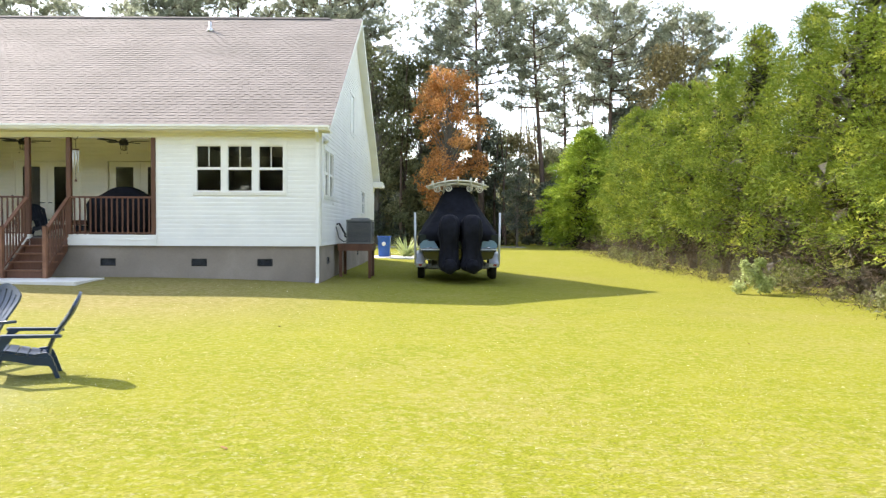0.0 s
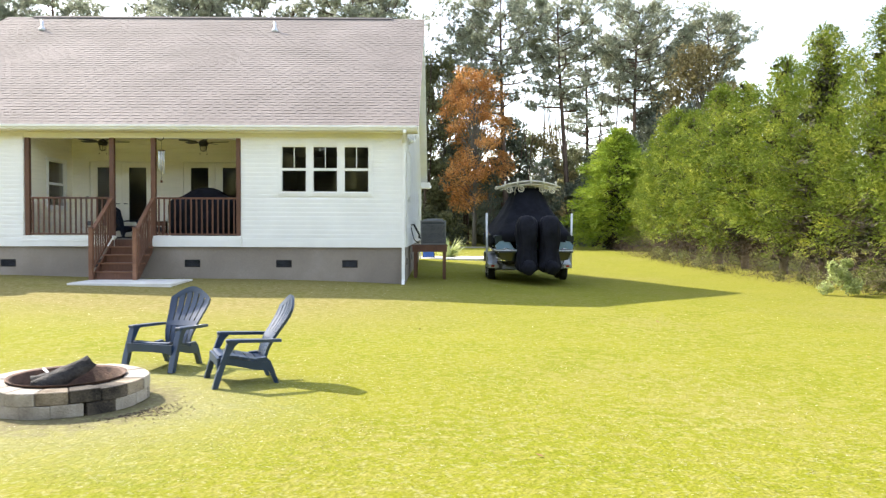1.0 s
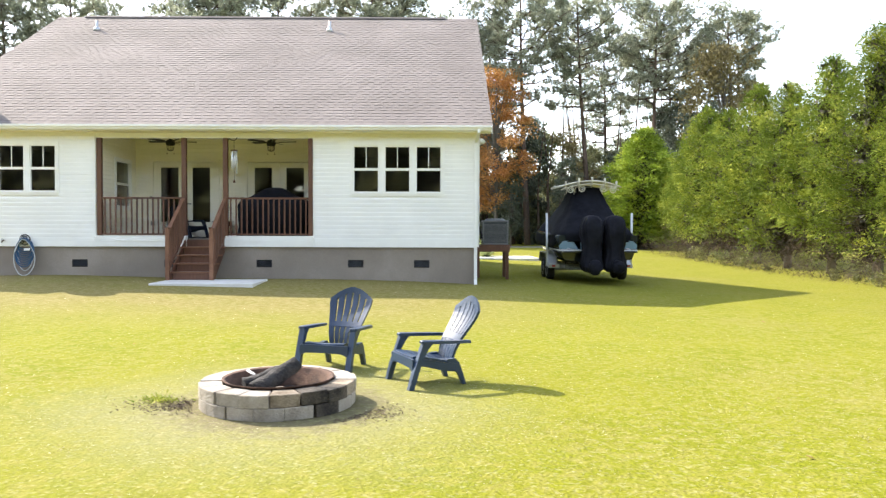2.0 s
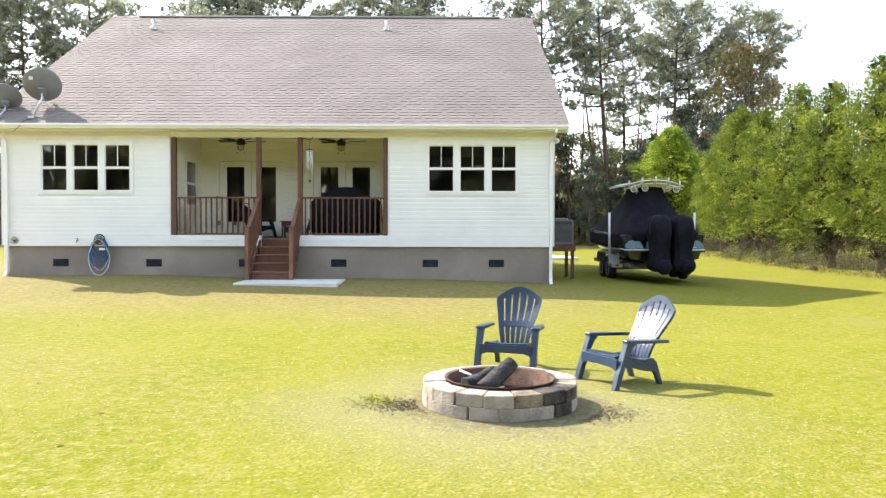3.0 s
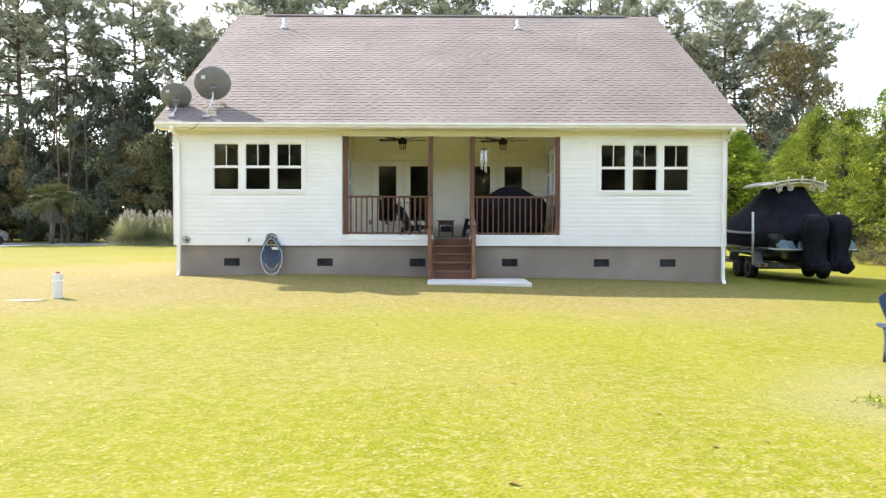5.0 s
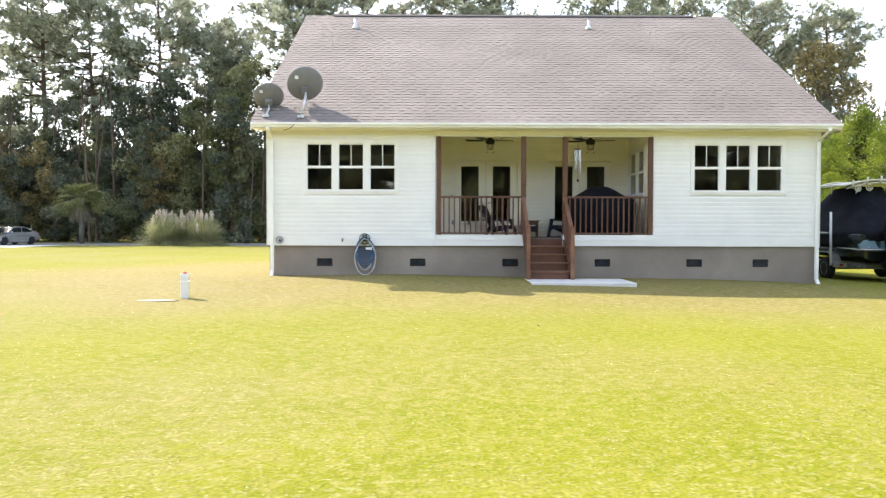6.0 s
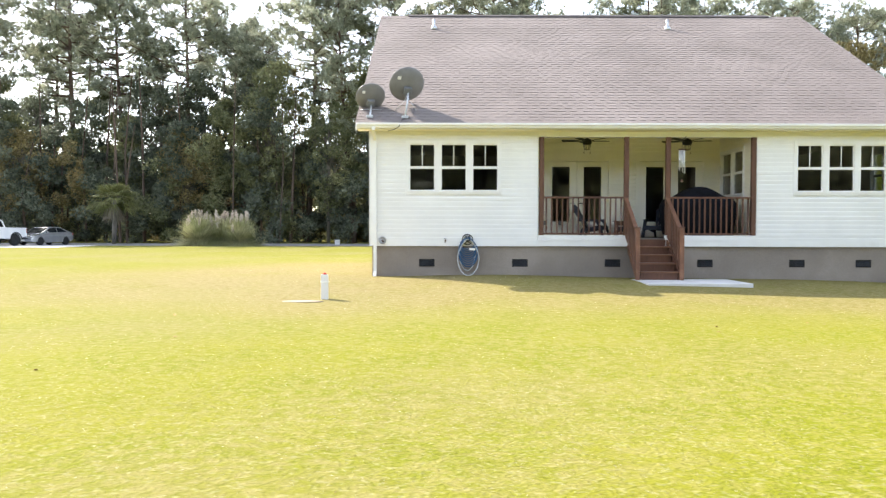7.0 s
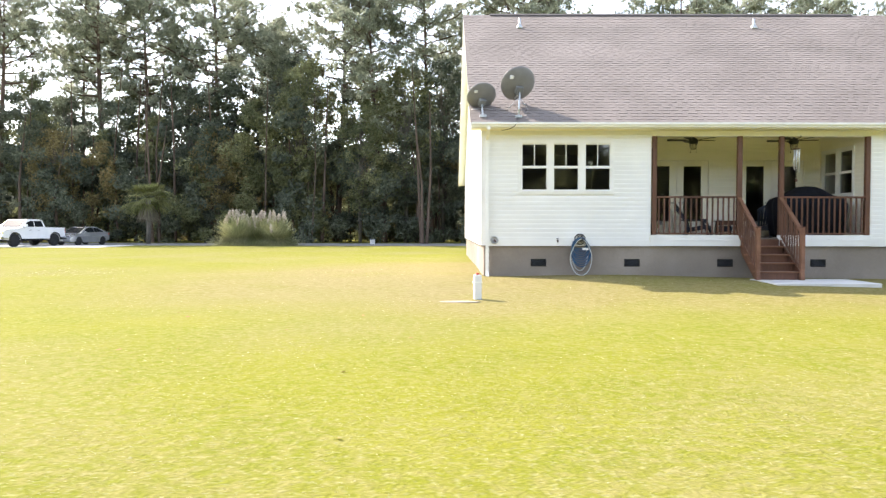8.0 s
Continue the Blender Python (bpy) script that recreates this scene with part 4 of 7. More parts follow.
def sprays(c, d, ln, rs, droop=0.12):
    """Small feathery sprays at c along d: two leaflets to each side and one at the tip, each tilted its own way."""
    n = len(c)
    d = d / (np.linalg.norm(d, axis=1)[:, None] + 1e-9)
    s = np.cross(d, rs.normal(size=(n, 3)) * 0.5 + (0, 0, 1))
    s /= np.linalg.norm(s, axis=1)[:, None] + 1e-9
    L_ = ln[:, None]
    out = []
    for t, sg in ((0.0, -1), (0.1, 1), (0.35, -1), (0.45, 1), (0.6, 0)):
        root = c + d * L_ * t - np.array([0, 0, droop]) * L_ * t * t
        ld = d * (0.78 if sg else 1.0) + s * 0.62 * sg + rs.normal(size=(n, 3)) * 0.28 - np.array([0, 0, droop * t])
        wd = s * 0.78 - d * 0.62 * sg + rs.normal(size=(n, 3)) * 0.28
        l = L_ * (0.72 - 0.2 * t)
        w = L_ * 0.085
        out.append(np.stack([root - wd * w, root + wd * w, root + ld * l], 1))
    return np.stack(out, 1).reshape(-1, 3)


def cypress(seed, h, r, n_br=140, per=260, size=0.092, bare=0.26, point=3.0, leaf="cypress"):
    """A Leyland cypress: upswept feathery branches of flat sprays over a near-black core that paints the inner shade,
    bare dead wood low down.
    """
    rs = np.random.RandomState(seed)
    t = thing("cypress_tree", "dense green cypress tree with bare brown lower branches", "tree", group="cypress hedge row")
    bmt = tube(B(), [(0, 0, -0.1), (0.05, 0, h * 0.5), (0, 0.03, h * 0.95)], 0.17, 8, 0.03)
    cs, ds, ls, tw, inn = [], [], [], [], []
    for i in range(n_br):
        k = ((i + rs.uniform(0, 1)) / n_br) ** 1.08
        z = 0.45 + (h - 0.75) * k
        prof = max(0.0, 1 - k ** point) ** 0.75 * (0.86 + 0.14 * min(1.0, k / 0.2))
        a = i * 2.39996 + rs.uniform(-0.4, 0.4)
        lump = math.sin(2.7 * a + 4.3 * k + seed) * math.sin(9.5 * k + seed * 2 + a)
        rr = r * prof * (0.84 + 0.22 * lump + rs.uniform(-0.26, 0.18)) + 0.06
        rise = 0.05 + 0.55 * k + rs.uniform(-0.12, 0.2)
        out = np.array([math.cos(a), math.sin(a), rise])
        out /= np.linalg.norm(out)
        tip = np.array([rr * math.cos(a), rr * math.sin(a), z + 0.15])
        reach = min(1.5, 0.45 + rr * 0.55)
        root = tip - out * reach
        hollow = math.sin(2 * a + seed * 1.7) * math.cos(a * 3 + k * 9)
        if k < bare and rs.uniform() < min(0.97, 1.15 - 2.6 * k / bare * 0.42 + 0.4 * hollow):
            m = 54
            c = tip * (1, 1, 0) * rs.uniform(0.3, 1.0, m)[:, None] + np.array([0, 0, z]) + rs.normal(size=(m, 3)) * (0.2, 0.2, 0.2)
            flat = np.array([math.cos(a), math.sin(a), -0.05])
            tw.append(tris(c, 0.5, rs, -0.05, np.tile(flat, (m, 1)), 0.009))
            continue
        tube(bmt, [(0, 0, max(0.1, z - 0.5)), tuple(root), tuple(root + out * reach * 0.6)], 0.024, 4, 0.008, caps=False)
        m = int(per * (0.75 + 0.5 * min(1.0, rr / r)))
        f = rs.uniform(0.25, 1.05, m) ** 0.8
        girth = 0.37 * (1.12 - 0.62 * f) * (1.15 - 0.4 * k)
        sc = rs.normal(size=(m, 3))
        sc -= (sc @ out)[:, None] * out
        c = root + out * (f * reach)[:, None] + sc * girth[:, None] * (1, 1, 0.62)
        cs.append(c)
        ds.append(out * 0.75 + sc * 0.55 + rs.normal(size=(m, 3)) * 0.22 + (0, 0, 0.12))
        ls.append(size * rs.uniform(0.7, 1.25, m) * (1.1 - 0.25 * k))
        # blackened leaves deepen the shaded hollows between branches
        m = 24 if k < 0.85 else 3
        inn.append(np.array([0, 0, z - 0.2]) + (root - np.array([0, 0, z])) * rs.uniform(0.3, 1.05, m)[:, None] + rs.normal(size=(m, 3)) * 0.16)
        m = 7
        c = root + out * rs.uniform(-0.2, 0.6, m)[:, None] * reach + rs.normal(size=(m, 3)) * 0.12
        tw.append(tris(c, 0.6, rs, 0.0, np.tile(out, (m, 1)), 0.014))
    part("trunk", bmt, M["greybark"], t)
    cr = new("crown", tri_mesh("crown", sprays(np.concatenate(cs), np.concatenate(ds), np.concatenate(ls), rs), M[leaf]))
    cr.parent = t
    co = new("inner_foliage", tri_mesh("inner_foliage", tris(np.concatenate(inn), 0.34, rs, 0.2, None, 0.3), M["innershade"]))
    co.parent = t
    b = new("dead_wood", tri_mesh("dead_wood", np.concatenate(tw), M["twig"]))
    b.parent = t
    tagged(b, "bare brown dead twigs")
    return t


def spot(x, y, z=None, turn=0.0, s=1.0, sz=None):
    m = pose(x, y, gz(x, y) if z is None else z, 0, 0, turn)
    return m @ Matrix.Diagonal((s, s, sz or s, 1))


# the hedge row of cypresses along the east side
HEDGE = [(11.3, 12.6, 7.9), (11.1, 15.8, 9.0), (11.0, 19.0, 8.8), (11.2, 22.2, 8.8), (11.0, 25.6, 8.0), (11.2, 29.0, 8.5), (11.1, 32.4, 8.1), (11.3, 35.9, 8.3),
         (11.2, 39.4, 8.0), (11.4, 43.0, 8.2), (11.8, 46.6, 7.4), (12.6, 49.6, 7.0), (10.8, 54.0, 8.8)]
# the fourth, for the far end, wears the sunlit copy of the green
cyp = [cypress(s, 8.2, 2.35) for s in (11, 12, 13)] + [cypress(14, 8.2, 2.35, 190, 105, 0.19, 0.04, 2.2, "litcypress"), cypress(15, 8.2, 2.35, 140, 100, 0.16, 0.24), cypress(16, 8.2, 2.35, 140, 100, 0.16, 0.24)]
for i, (x, y, hh) in enumerate(HEDGE):
    s = hh / 8.2
    src = cyp[3] if i == 12 else cyp[i % 3] if i < 5 else cyp[4 + i % 2]
    m = spot(x, y, None, 70 * i + 15, s * (1.42 if i == 12 else 1.0), s)
    if i in (0, 1, 2, 5, 6, 12):
        src.matrix_basis = m
    else:
        copy_thing(src, m)

# tall pines along the far edge of the lot
PL_ = "tall pine with a bare trunk and open clumped crown"
pines = [pine(21, 20.0, 0.52, 4.5, M["needle"], PL_), pine(22, 20.0, 0.46, 5.0, M["needle"], PL_), pine(23, 20.0, 0.60, 4.2, M["needle"], PL_), pine(24, 20.0, 0.36, 4.6, M["needle"], PL_),
         pine(25, 20.0, 0.55, 5.0, M["needle"], PL_)]
PINES = [(9.8, 69.5, 22.6, 0), (4.0, 69.0, 23.4, 1), (16.2, 69.0, 22.2, 4), (23.0, 69.0, 20.8, 2), (19.6, 75.0, 20.8, 3), (12.9, 77.0, 19.5, 3), (0.4, 75.0, 20.5, 3),
         (-7.4, 76.5, 24.6, 1), (-11.2, 72.0, 23.0, 4), (-15.0, 80.0, 23.0, 3), (-20.0, 76.0, 23.0, 1), (-23.8, 72.5, 23.0, 3), (-28.6, 75.5, 23.5, 1), (-36.0, 78.0, 20.5, 2),
         (-41.5, 77.5, 23.5, 4), (-47.8, 79.0, 22.5, 0), (-53.0, 79.0, 25.0, 1), (-61.5, 74.0, 23.0, 4), (-67.0, 76.0, 22.0, 1), (-72.0, 75.0, 21.0, 3),
         (-38.6, 83.0, 21.5, 0), (-57.4, 83.0, 22.0, 0)]
used = set()
for i, (x, y, hh, k) in enumerate(PINES):
    m = spot(x, y, None, 47 * i, hh / 19.9)
    if k in used:
        copy_thing(pines[k], m)
    else:
        used.add(k)
        pines[k].matrix_basis = m

orange = broadleaf(31, 15.6, 3.3, M["orangeleaf"], "slender orange autumn tree at the wood's edge", "autumn_tree", 0.22, 19000, 0.165)
orange.matrix_basis = spot(0.95, 64.5, None, 0, 0.95)
tan = broadleaf(32, 15.0, 4.0, M["tanleaf"], "tall tree with yellowing brown leaves", "autumn_tree", 0.3, 9000, 0.26)
tan.matrix_basis = spot(20.6, 65.0, None, 0, 1.0, 1.13)
green = broadleaf(33, 18.0, 3.4, M["midleaf"], "tall olive-green broadleaf tree behind the house", "broadleaf_tree", 0.25, 9500, 0.26)
green.matrix_basis = spot(-5.6, 69.5)
for gx, gy, gs, gt in ((-1.6, 71.5, 0.95, 60), (-31.5, 72.0, 0.95, 150), (-25.6, 69.5, 0.72, 200), (-21.5, 71.5, 0.9, 20), (-57.0, 73.0, 0.7, 300), (10.8, 71.0, 0.5, 260)):
    copy_thing(green, spot(gx, gy, None, gt, gs))
shade = broadleaf(34, 18.0, 3.7, M["darkleaf"], "tall dark evergreen tree in the far wood", "evergreen_tree", 0.2, 9000, 0.29)
shade.matrix_basis = spot(-33.8, 76.0)
for gx, gy, gs, gt in ((-38.8, 75.0, 0.86, 60), (-44.5, 79.0, 1.12, 150), (-50.6, 75.0, 0.76, 200), (-56.8, 78.0, 0.82, 20), (-64.0, 73.0, 0.74, 300), (-18.0, 74.0, 0.95, 260), (18.0, 71.0, 0.72, 100), (6.6, 62.0, 0.40, 30), (2.2, 64.0, 0.36, 190)):
    copy_thing(shade, spot(gx, gy, None, gt, gs))
copy_thing(tan, spot(-39.0, 70.5, None, 100, 0.62))
copy_thing(tan, spot(-54.0, 70.0, None, 40, 0.6))


def woods(name, label, material, seed, spots, per, size, slim=0.38):
    """Undergrowth and crowns of the far wood as one mass of loose leaves in lobes."""
    rs = np.random.RandomState(seed)
    cs, ds = [], []
    for x, y, h, r in spots:
        lob = max(9, int(h * 1.8))
        for i in range(lob):
            k = rs.uniform(0.02, 1.0) ** 1.15
            a = rs.uniform(0, 2 * math.pi)
            rr = r * math.sqrt(max(0.05, 1 - (max(0, k - 0.35) / 0.66) ** 2)) * rs.uniform(0.2, 1.0)
            s = rs.uniform(0.5, 1.1) * (0.6 + r * 0.22)
            c = ball(rs, per, (s, s, s * 0.8))
            cs.append(c + np.array([x + rr * math.cos(a), y + rr * math.sin(a) * 0.8, 0.3 + h * k]))
            ds.append(c / s)
    V = tris(np.concatenate(cs), size, rs, 0.0, np.concatenate(ds) * 0.6, slim)
    tagged(new(name, tri_mesh(name, V, material)), label, "woods", kind="stuff")


rs = np.random.RandomState(5)
dark = []
midw = [(-6.5, 70, 16.5, 2.6), (-3.6, 71, 17.5, 2.8), (-1.0, 72, 15, 2.4), (5.2, 71.0, 9.0, 2.2), (-12, 70, 15, 2.8)]
for x in np.arange(-82, 40, 2.5):
    for row, y in enumerate((69.5, 74.5, 81.0)):
        h = (9.5, 14.0, 16.5)[row] + 3.0 * math.sin(x * 0.31 + row * 2) + rs.uniform(-2.0, 2.0)
        if x > -8:
            h *= 0.62 if row else 0.95
        if x < -38:
            h *= 0.94
        q = (x + rs.uniform(-1, 1), y + rs.uniform(-1.2, 1.2), max(h, 3.0), rs.uniform(1.9, 3.0))
        light = 0.7 if -37 < x < -16 else (0.42 if x < -46 else 0.55)
        (midw if rs.uniform() < light * (0.6, 1.0, 1.1)[row] else dark).append(q)
for y in np.arange(57, 70, 3.0):
    dark += [(11.5 + rs.uniform(-1, 1), y, 8.0, 2.6), (17 + rs.uniform(-1, 1), y, 11.0, 2.8)]
for x in np.arange(-110, 70, 4.0):
    dark.append((x, 90.0 + rs.uniform(-1, 1), rs.uniform(6, 9), 3.6))
woods("woods", "dark evergreen undergrowth of the far wood", M["darkleaf"], 41, dark, 185, 0.24)
tanw = [midw.pop(i) for i in range(len(midw) - 1, 0, -4)]
woods("woods", "russet and tan trees of the far wood", M["tanleaf"], 44, tanw, 200, 0.19)
# a backing of big dark leaves, added to stand in for deep shade
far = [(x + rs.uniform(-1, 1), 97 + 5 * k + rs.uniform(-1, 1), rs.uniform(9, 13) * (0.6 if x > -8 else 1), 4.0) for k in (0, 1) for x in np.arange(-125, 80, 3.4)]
woods("woods", "coarse dark leaves standing in for deep shade behind the far wood", M["darkleaf"], 45, far, 60, 1.1)
woods("woods", "olive-green broadleaf trees of the far wood", M["midleaf"], 42, midw, 215, 0.235)
# thin trunks within the wood
bm = B()
for i in range(120):
    x, y, h = rs.uniform(-80, 36), rs.uniform(66.5, 78), rs.uniform(9, 18)
    tube(bm, [(x, y, 0.1), (x + rs.uniform(-0.4, 0.4), y, h * 0.5), (x + rs.uniform(-0.9, 0.9), y, h)], rs.uniform(0.07, 0.2), 5, 0.03, caps=False)
single("wood_trunks", bm, M["bark"], "thin brown trunks within the far wood", "tree trunks", kind="stuff")
# the wood goes on behind the walk and shows in the window glass
behind = [(x + rs.uniform(-1.5, 1.5), -34 + 5 * k + rs.uniform(-2, 2), rs.uniform(11, 17) - 2 * k, 3.2) for k in (0, 1, 2) for x in np.arange(-60, 45, 3.0)]
woods("woods", "wood behind the open lawn", M["midleaf"], 43, behind, 62, 0.8)

build_grass()

# ---------------------------------------------------------------- siding courses
def board_mesh(h, material):
    """One metre of dutch-lap board, foot proud of its head, facing -y."""
    o = [(0.0, 0.0), (-0.017, 0.0), (-0.015, h * 0.62), (-0.006, h * 0.80), (-0.005, h), (0.0, h)]
    return finish("siding_board", prism(B(), o, 0, 1, "x"), material)


COURSE = 0.112
BOARD, PORCH_BOARD = board_mesh(COURSE, M["siding"]), board_mesh(COURSE, M["porchwall"])


def siding(parent, origin, turn, u0, u1, z0, z1, cuts=(), span=None, board=None):
    """Boards along u from origin, split round the openings in cuts; span(z) may narrow a course."""
    base = pose(*origin, 0, 0, turn)
    z = z0
    while z + COURSE <= z1 + 1e-6:
        a, c = (u0, u1) if span is None else span(z + COURSE)
        spans = [(max(a, u0), min(c, u1))]
        for h0, h1, lo, hi in cuts:
            if z + COURSE > lo and z < hi:
                spans = [s for p, q in spans for s in ((p, min(q, h0)), (max(p, h1), q)) if s[1] - s[0] > 0.03]
        for p, q in spans:
            if q - p > 0.05:
                piece("siding_board", board or BOARD, parent, base @ Matrix.Translation((p, 0, z)) @ Matrix.Diagonal((q - p, 1, 1, 1)))
        z += COURSE


CS = 0.088
fz0 = ZS + 0.13
siding(wall_front_west, (0, YF - 0.001, 0), 0, XL + 0.112, PL - 0.022, fz0, 4.06, [(WINS[0][0] - CS, WINS[0][1] + CS, WIN_Z0 - CS, WIN_Z1 + CS)])
siding(wall_front, (0, YF - 0.001, 0), 0, PR + 0.022, XR - 0.112, fz0, 4.06, [(WINS[1][0] - CS, WINS[1][1] + CS, WIN_Z0 - CS, WIN_Z1 + CS)])
siding(wall_porch, (0, PB - 0.001, 0), 0, PL, PR, ZF, ZC, [(d0 - 0.09, d1 + 0.09, ZF, DOOR_Z1 + 0.09) for d0, d1 in DOORS], board=PORCH_BOARD)
# end walls: east one faces west (turn -90), so u = -y
siding(wall_porch_east, (PR + 0.001, 0, 0), -90, -PB, -(YF + T), ZF, ZC, [(-SWIN[1] - CS, -SWIN[0] + CS, SWIN[2] - CS, SWIN[3] + CS)], board=PORCH_BOARD)
siding(wall_porch_west, (PL - 0.001, 0, 0), 90, YF + T, PB, ZF, ZC, [(PWIN[0] - CS, PWIN[1] + CS, PWIN[2] - CS, PWIN[3] + CS)], board=PORCH_BOARD)


def gable_span(z):
    d = 0.16
    y0 = RY0 + (z + d - RZ0) / SLOPE
    y1 = RY1 - (z + d - RZ1) / SLOPE
    return (max(y0, YF + 0.10), min(y1, YB)) if z > ZSOF - 0.1 else (YF + 0.10, YB)


siding(wall_east, (XR + 0.001, 0, 0), 90, YF + 0.1, YB, ZS, 8.8,
       [(w[0] - CS, w[1] + CS, w[2] - CS, w[3] + CS) for w in (EWIN, EWIN2, EWIN3)], gable_span)
siding(wall_west, (XL - 0.001, 0, 0), -90, -YB, -(YF + 0.1), ZS, 8.8, (), lambda z: (-gable_span(z)[1], -gable_span(z)[0]))

# ---------------------------------------------------------------- adirondack chairs
def adirondack(material, label, name="adirondack_chair", group=""):
    """A moulded adirondack chair facing -y: dished fan back with a slight double curve, rolled sloping seat, splayed legs."""
    c = thing(name, label, "chair", group=group)

    def half(s):
        return 0.150 + 0.112 * min(1.0, s / 0.56) ** 1.15

    def crown(f):
        return 0.605 + 0.145 * (1 - abs(f) ** 1.7)

    def at(f, s, off):
        k = s / 0.75
        y = 0.14 + 0.325 * k - 0.034 * math.sin(2 * math.pi * k) - 0.035 * f * f * min(1.0, 0.4 + k)
        return Vector((f * half(min(s, 0.60)), y - off * 0.89, 0.185 + 0.68 * k + off * 0.42))

    def strip(f0, f1, rows, th=0.011):
        return loft(B(), [[at(f0, a, th), at(f1, b_, th), at(f1, b_, -th), at(f0, a, -th)] for a, b_ in rows], smooth=False)

    n = 6
    slats = []
    for i in range(n):
        f0, f1 = -1 + 2 * i / n + 0.034, -1 + 2 * (i + 1) / n - 0.034
        top = min(crown(f0), crown(f1)) - 0.02
        slats.append(strip(f0, f1, [(s, s) for s in np.linspace(0.0, top, 12)]))
    bk = B()

    def add(secs):
        loft(bk, secs, smooth=False)
    for s0, s1 in ((0.0, 0.055), (0.262, 0.325)):
        add([[at(f, s0, 0.015), at(f, s1, 0.015), at(f, s1, -0.014), at(f, s0, -0.014)] for f in np.linspace(-1, 1, 9)])
    add([[at(f, crown(f), 0.014), at(f, crown(f), -0.016), at(f * 0.99, crown(f) - 0.068, -0.016), at(f * 0.99, crown(f) - 0.068, 0.014)] for f in np.linspace(-1, 1, 21)])
    for g in (-1, 1):
        add([[at(g, s, 0.015), at(g * 0.93, s, 0.015), at(g * 0.93, s, -0.016), at(g, s, -0.016)] for s in np.linspace(0.05, 0.60, 10)])
    back_ = part("backrest", bk, material, c)
    for sl in slats:
        part("slat", sl, material, back_)
    # seat: five slats over side rails, a rolled front lip and a curved apron
    prof = [(-0.392, 0.285), (-0.380, 0.305), (-0.35, 0.316), (-0.31, 0.315), (-0.22, 0.302), (-0.10, 0.278), (0.02, 0.254), (0.12, 0.242), (0.17, 0.240)]

    def seat_z(y):
        for (y0, z0), (y1, z1) in zip(prof, prof[1:]):
            if y <= y1:
                return z0 + (z1 - z0) * (y - y0) / (y1 - y0)
        return prof[-1][1]
    planks = []
    for i in range(5):
        ya, yb = -0.365 + 0.107 * i, -0.365 + 0.107 * i + 0.095
        ys = np.linspace(ya, yb, 4)
        planks.append(loft(B(), [[(-0.232, y, seat_z(y)), (0, y, seat_z(y) - 0.010), (0.232, y, seat_z(y)), (0.232, y, seat_z(y) - 0.024), (-0.232, y, seat_z(y) - 0.024)] for y in ys], smooth=False))
    st = B()
    for x in (-0.245, 0.215):
        prism(st, [(-0.36, 0.290), (-0.22, 0.276), (0.02, 0.228), (0.18, 0.214), (0.18, 0.130), (0.0, 0.150), (-0.22, 0.205), (-0.36, 0.225)], x, x + 0.03, "x")
    apron = [(-0.285, 0.292), (0.285, 0.292), (0.285, 0.150), (0.255, 0.185), (0.20, 0.203), (0.0, 0.208), (-0.20, 0.203), (-0.255, 0.185), (-0.285, 0.150)]
    prism(st, apron, -0.392, -0.368, "y")
    seat_ = part("seat", st, material, c)
    for pl in planks:
        part("seat_slat", pl, material, seat_)
    for s in (-1, 1):
        arm = B()
        plan = [(0.250, -0.16), (0.256, -0.28), (0.272, -0.305), (0.335, -0.305), (0.352, -0.28), (0.350, -0.06), (0.338, 0.12), (0.312, 0.275), (0.262, 0.285), (0.262, 0.12)]
        zs = lambda y: 0.482 - 0.03 * (y + 0.4) / 0.7
        lo = [arm.verts.new((s * x, y, zs(y) - 0.030)) for x, y in plan]
        hi = [arm.verts.new((s * x, y, zs(y))) for x, y in plan]
        arm.faces.new(lo[::-1])
        top = arm.faces.new(hi)
        k = len(plan)
        for i in range(k):
            arm.faces.new((lo[i], lo[(i + 1) % k], hi[(i + 1) % k], hi[i]))
        bmesh.ops.bevel(arm, geom=list(top.edges), offset=0.008, segments=1, affect="EDGES", clamp_overlap=True)
        part("armrest", arm, material, c)
        lx0, lx1 = sorted((s * 0.268, s * 0.335))
        leg = prism(B(), [(-0.450, 0.0), (-0.390, 0.0), (-0.338, 0.16), (-0.285, 0.30), (-0.230, 0.40), (-0.165, 0.448), (-0.292, 0.448), (-0.345, 0.30), (-0.400, 0.16)], lx0, lx1, "x")
        bmesh.ops.bevel(leg, geom=list(leg.edges), offset=0.005, segments=1, affect="EDGES", clamp_overlap=True)
        part("front_leg", leg, material, c)
        rx0, rx1 = sorted((s * 0.190, s * 0.240))
        rear = prism(B(), [(0.262, 0.0), (0.216, 0.0), (0.172, 0.10), (0.12, 0.165), (0.03, 0.205), (0.03, 0.262), (0.13, 0.268), (0.177, 0.225), (0.214, 0.13)], rx0, rx1, "x")
        part("rear_leg", rear, material, c)
    return c


ch = adirondack(M["bluechair"], "navy blue plastic adirondack chair beside the fire pit", group="chairs round the fire pit")
ch.matrix_basis = pose(-5.09, 8.31, gz(-5.09, 8.31), 0, 0, -18) @ Matrix.Diagonal((0.98, 0.90, 0.965, 1))
ch2 = copy_thing(ch, pose(-4.03, 7.53, gz(-4.03, 7.53), 0, 0, -66))  # keeps the first chair's proportions
pc = adirondack(M["darkchair"], "dark blue slatted chair on the porch", "porch_chair", "porch chairs")
pc.matrix_basis = pose(-10.95, 21.05, ZF, 0, 0, 62) @ Matrix.Scale(1.05, 4)
copy_thing(pc, pose(-9.02, 21.1, ZF, 0, 0, -38))

# ---------------------------------------------------------------- fire pit
PX, PY = -5.37, 6.59
PZ = gz(PX, PY) - 0.005
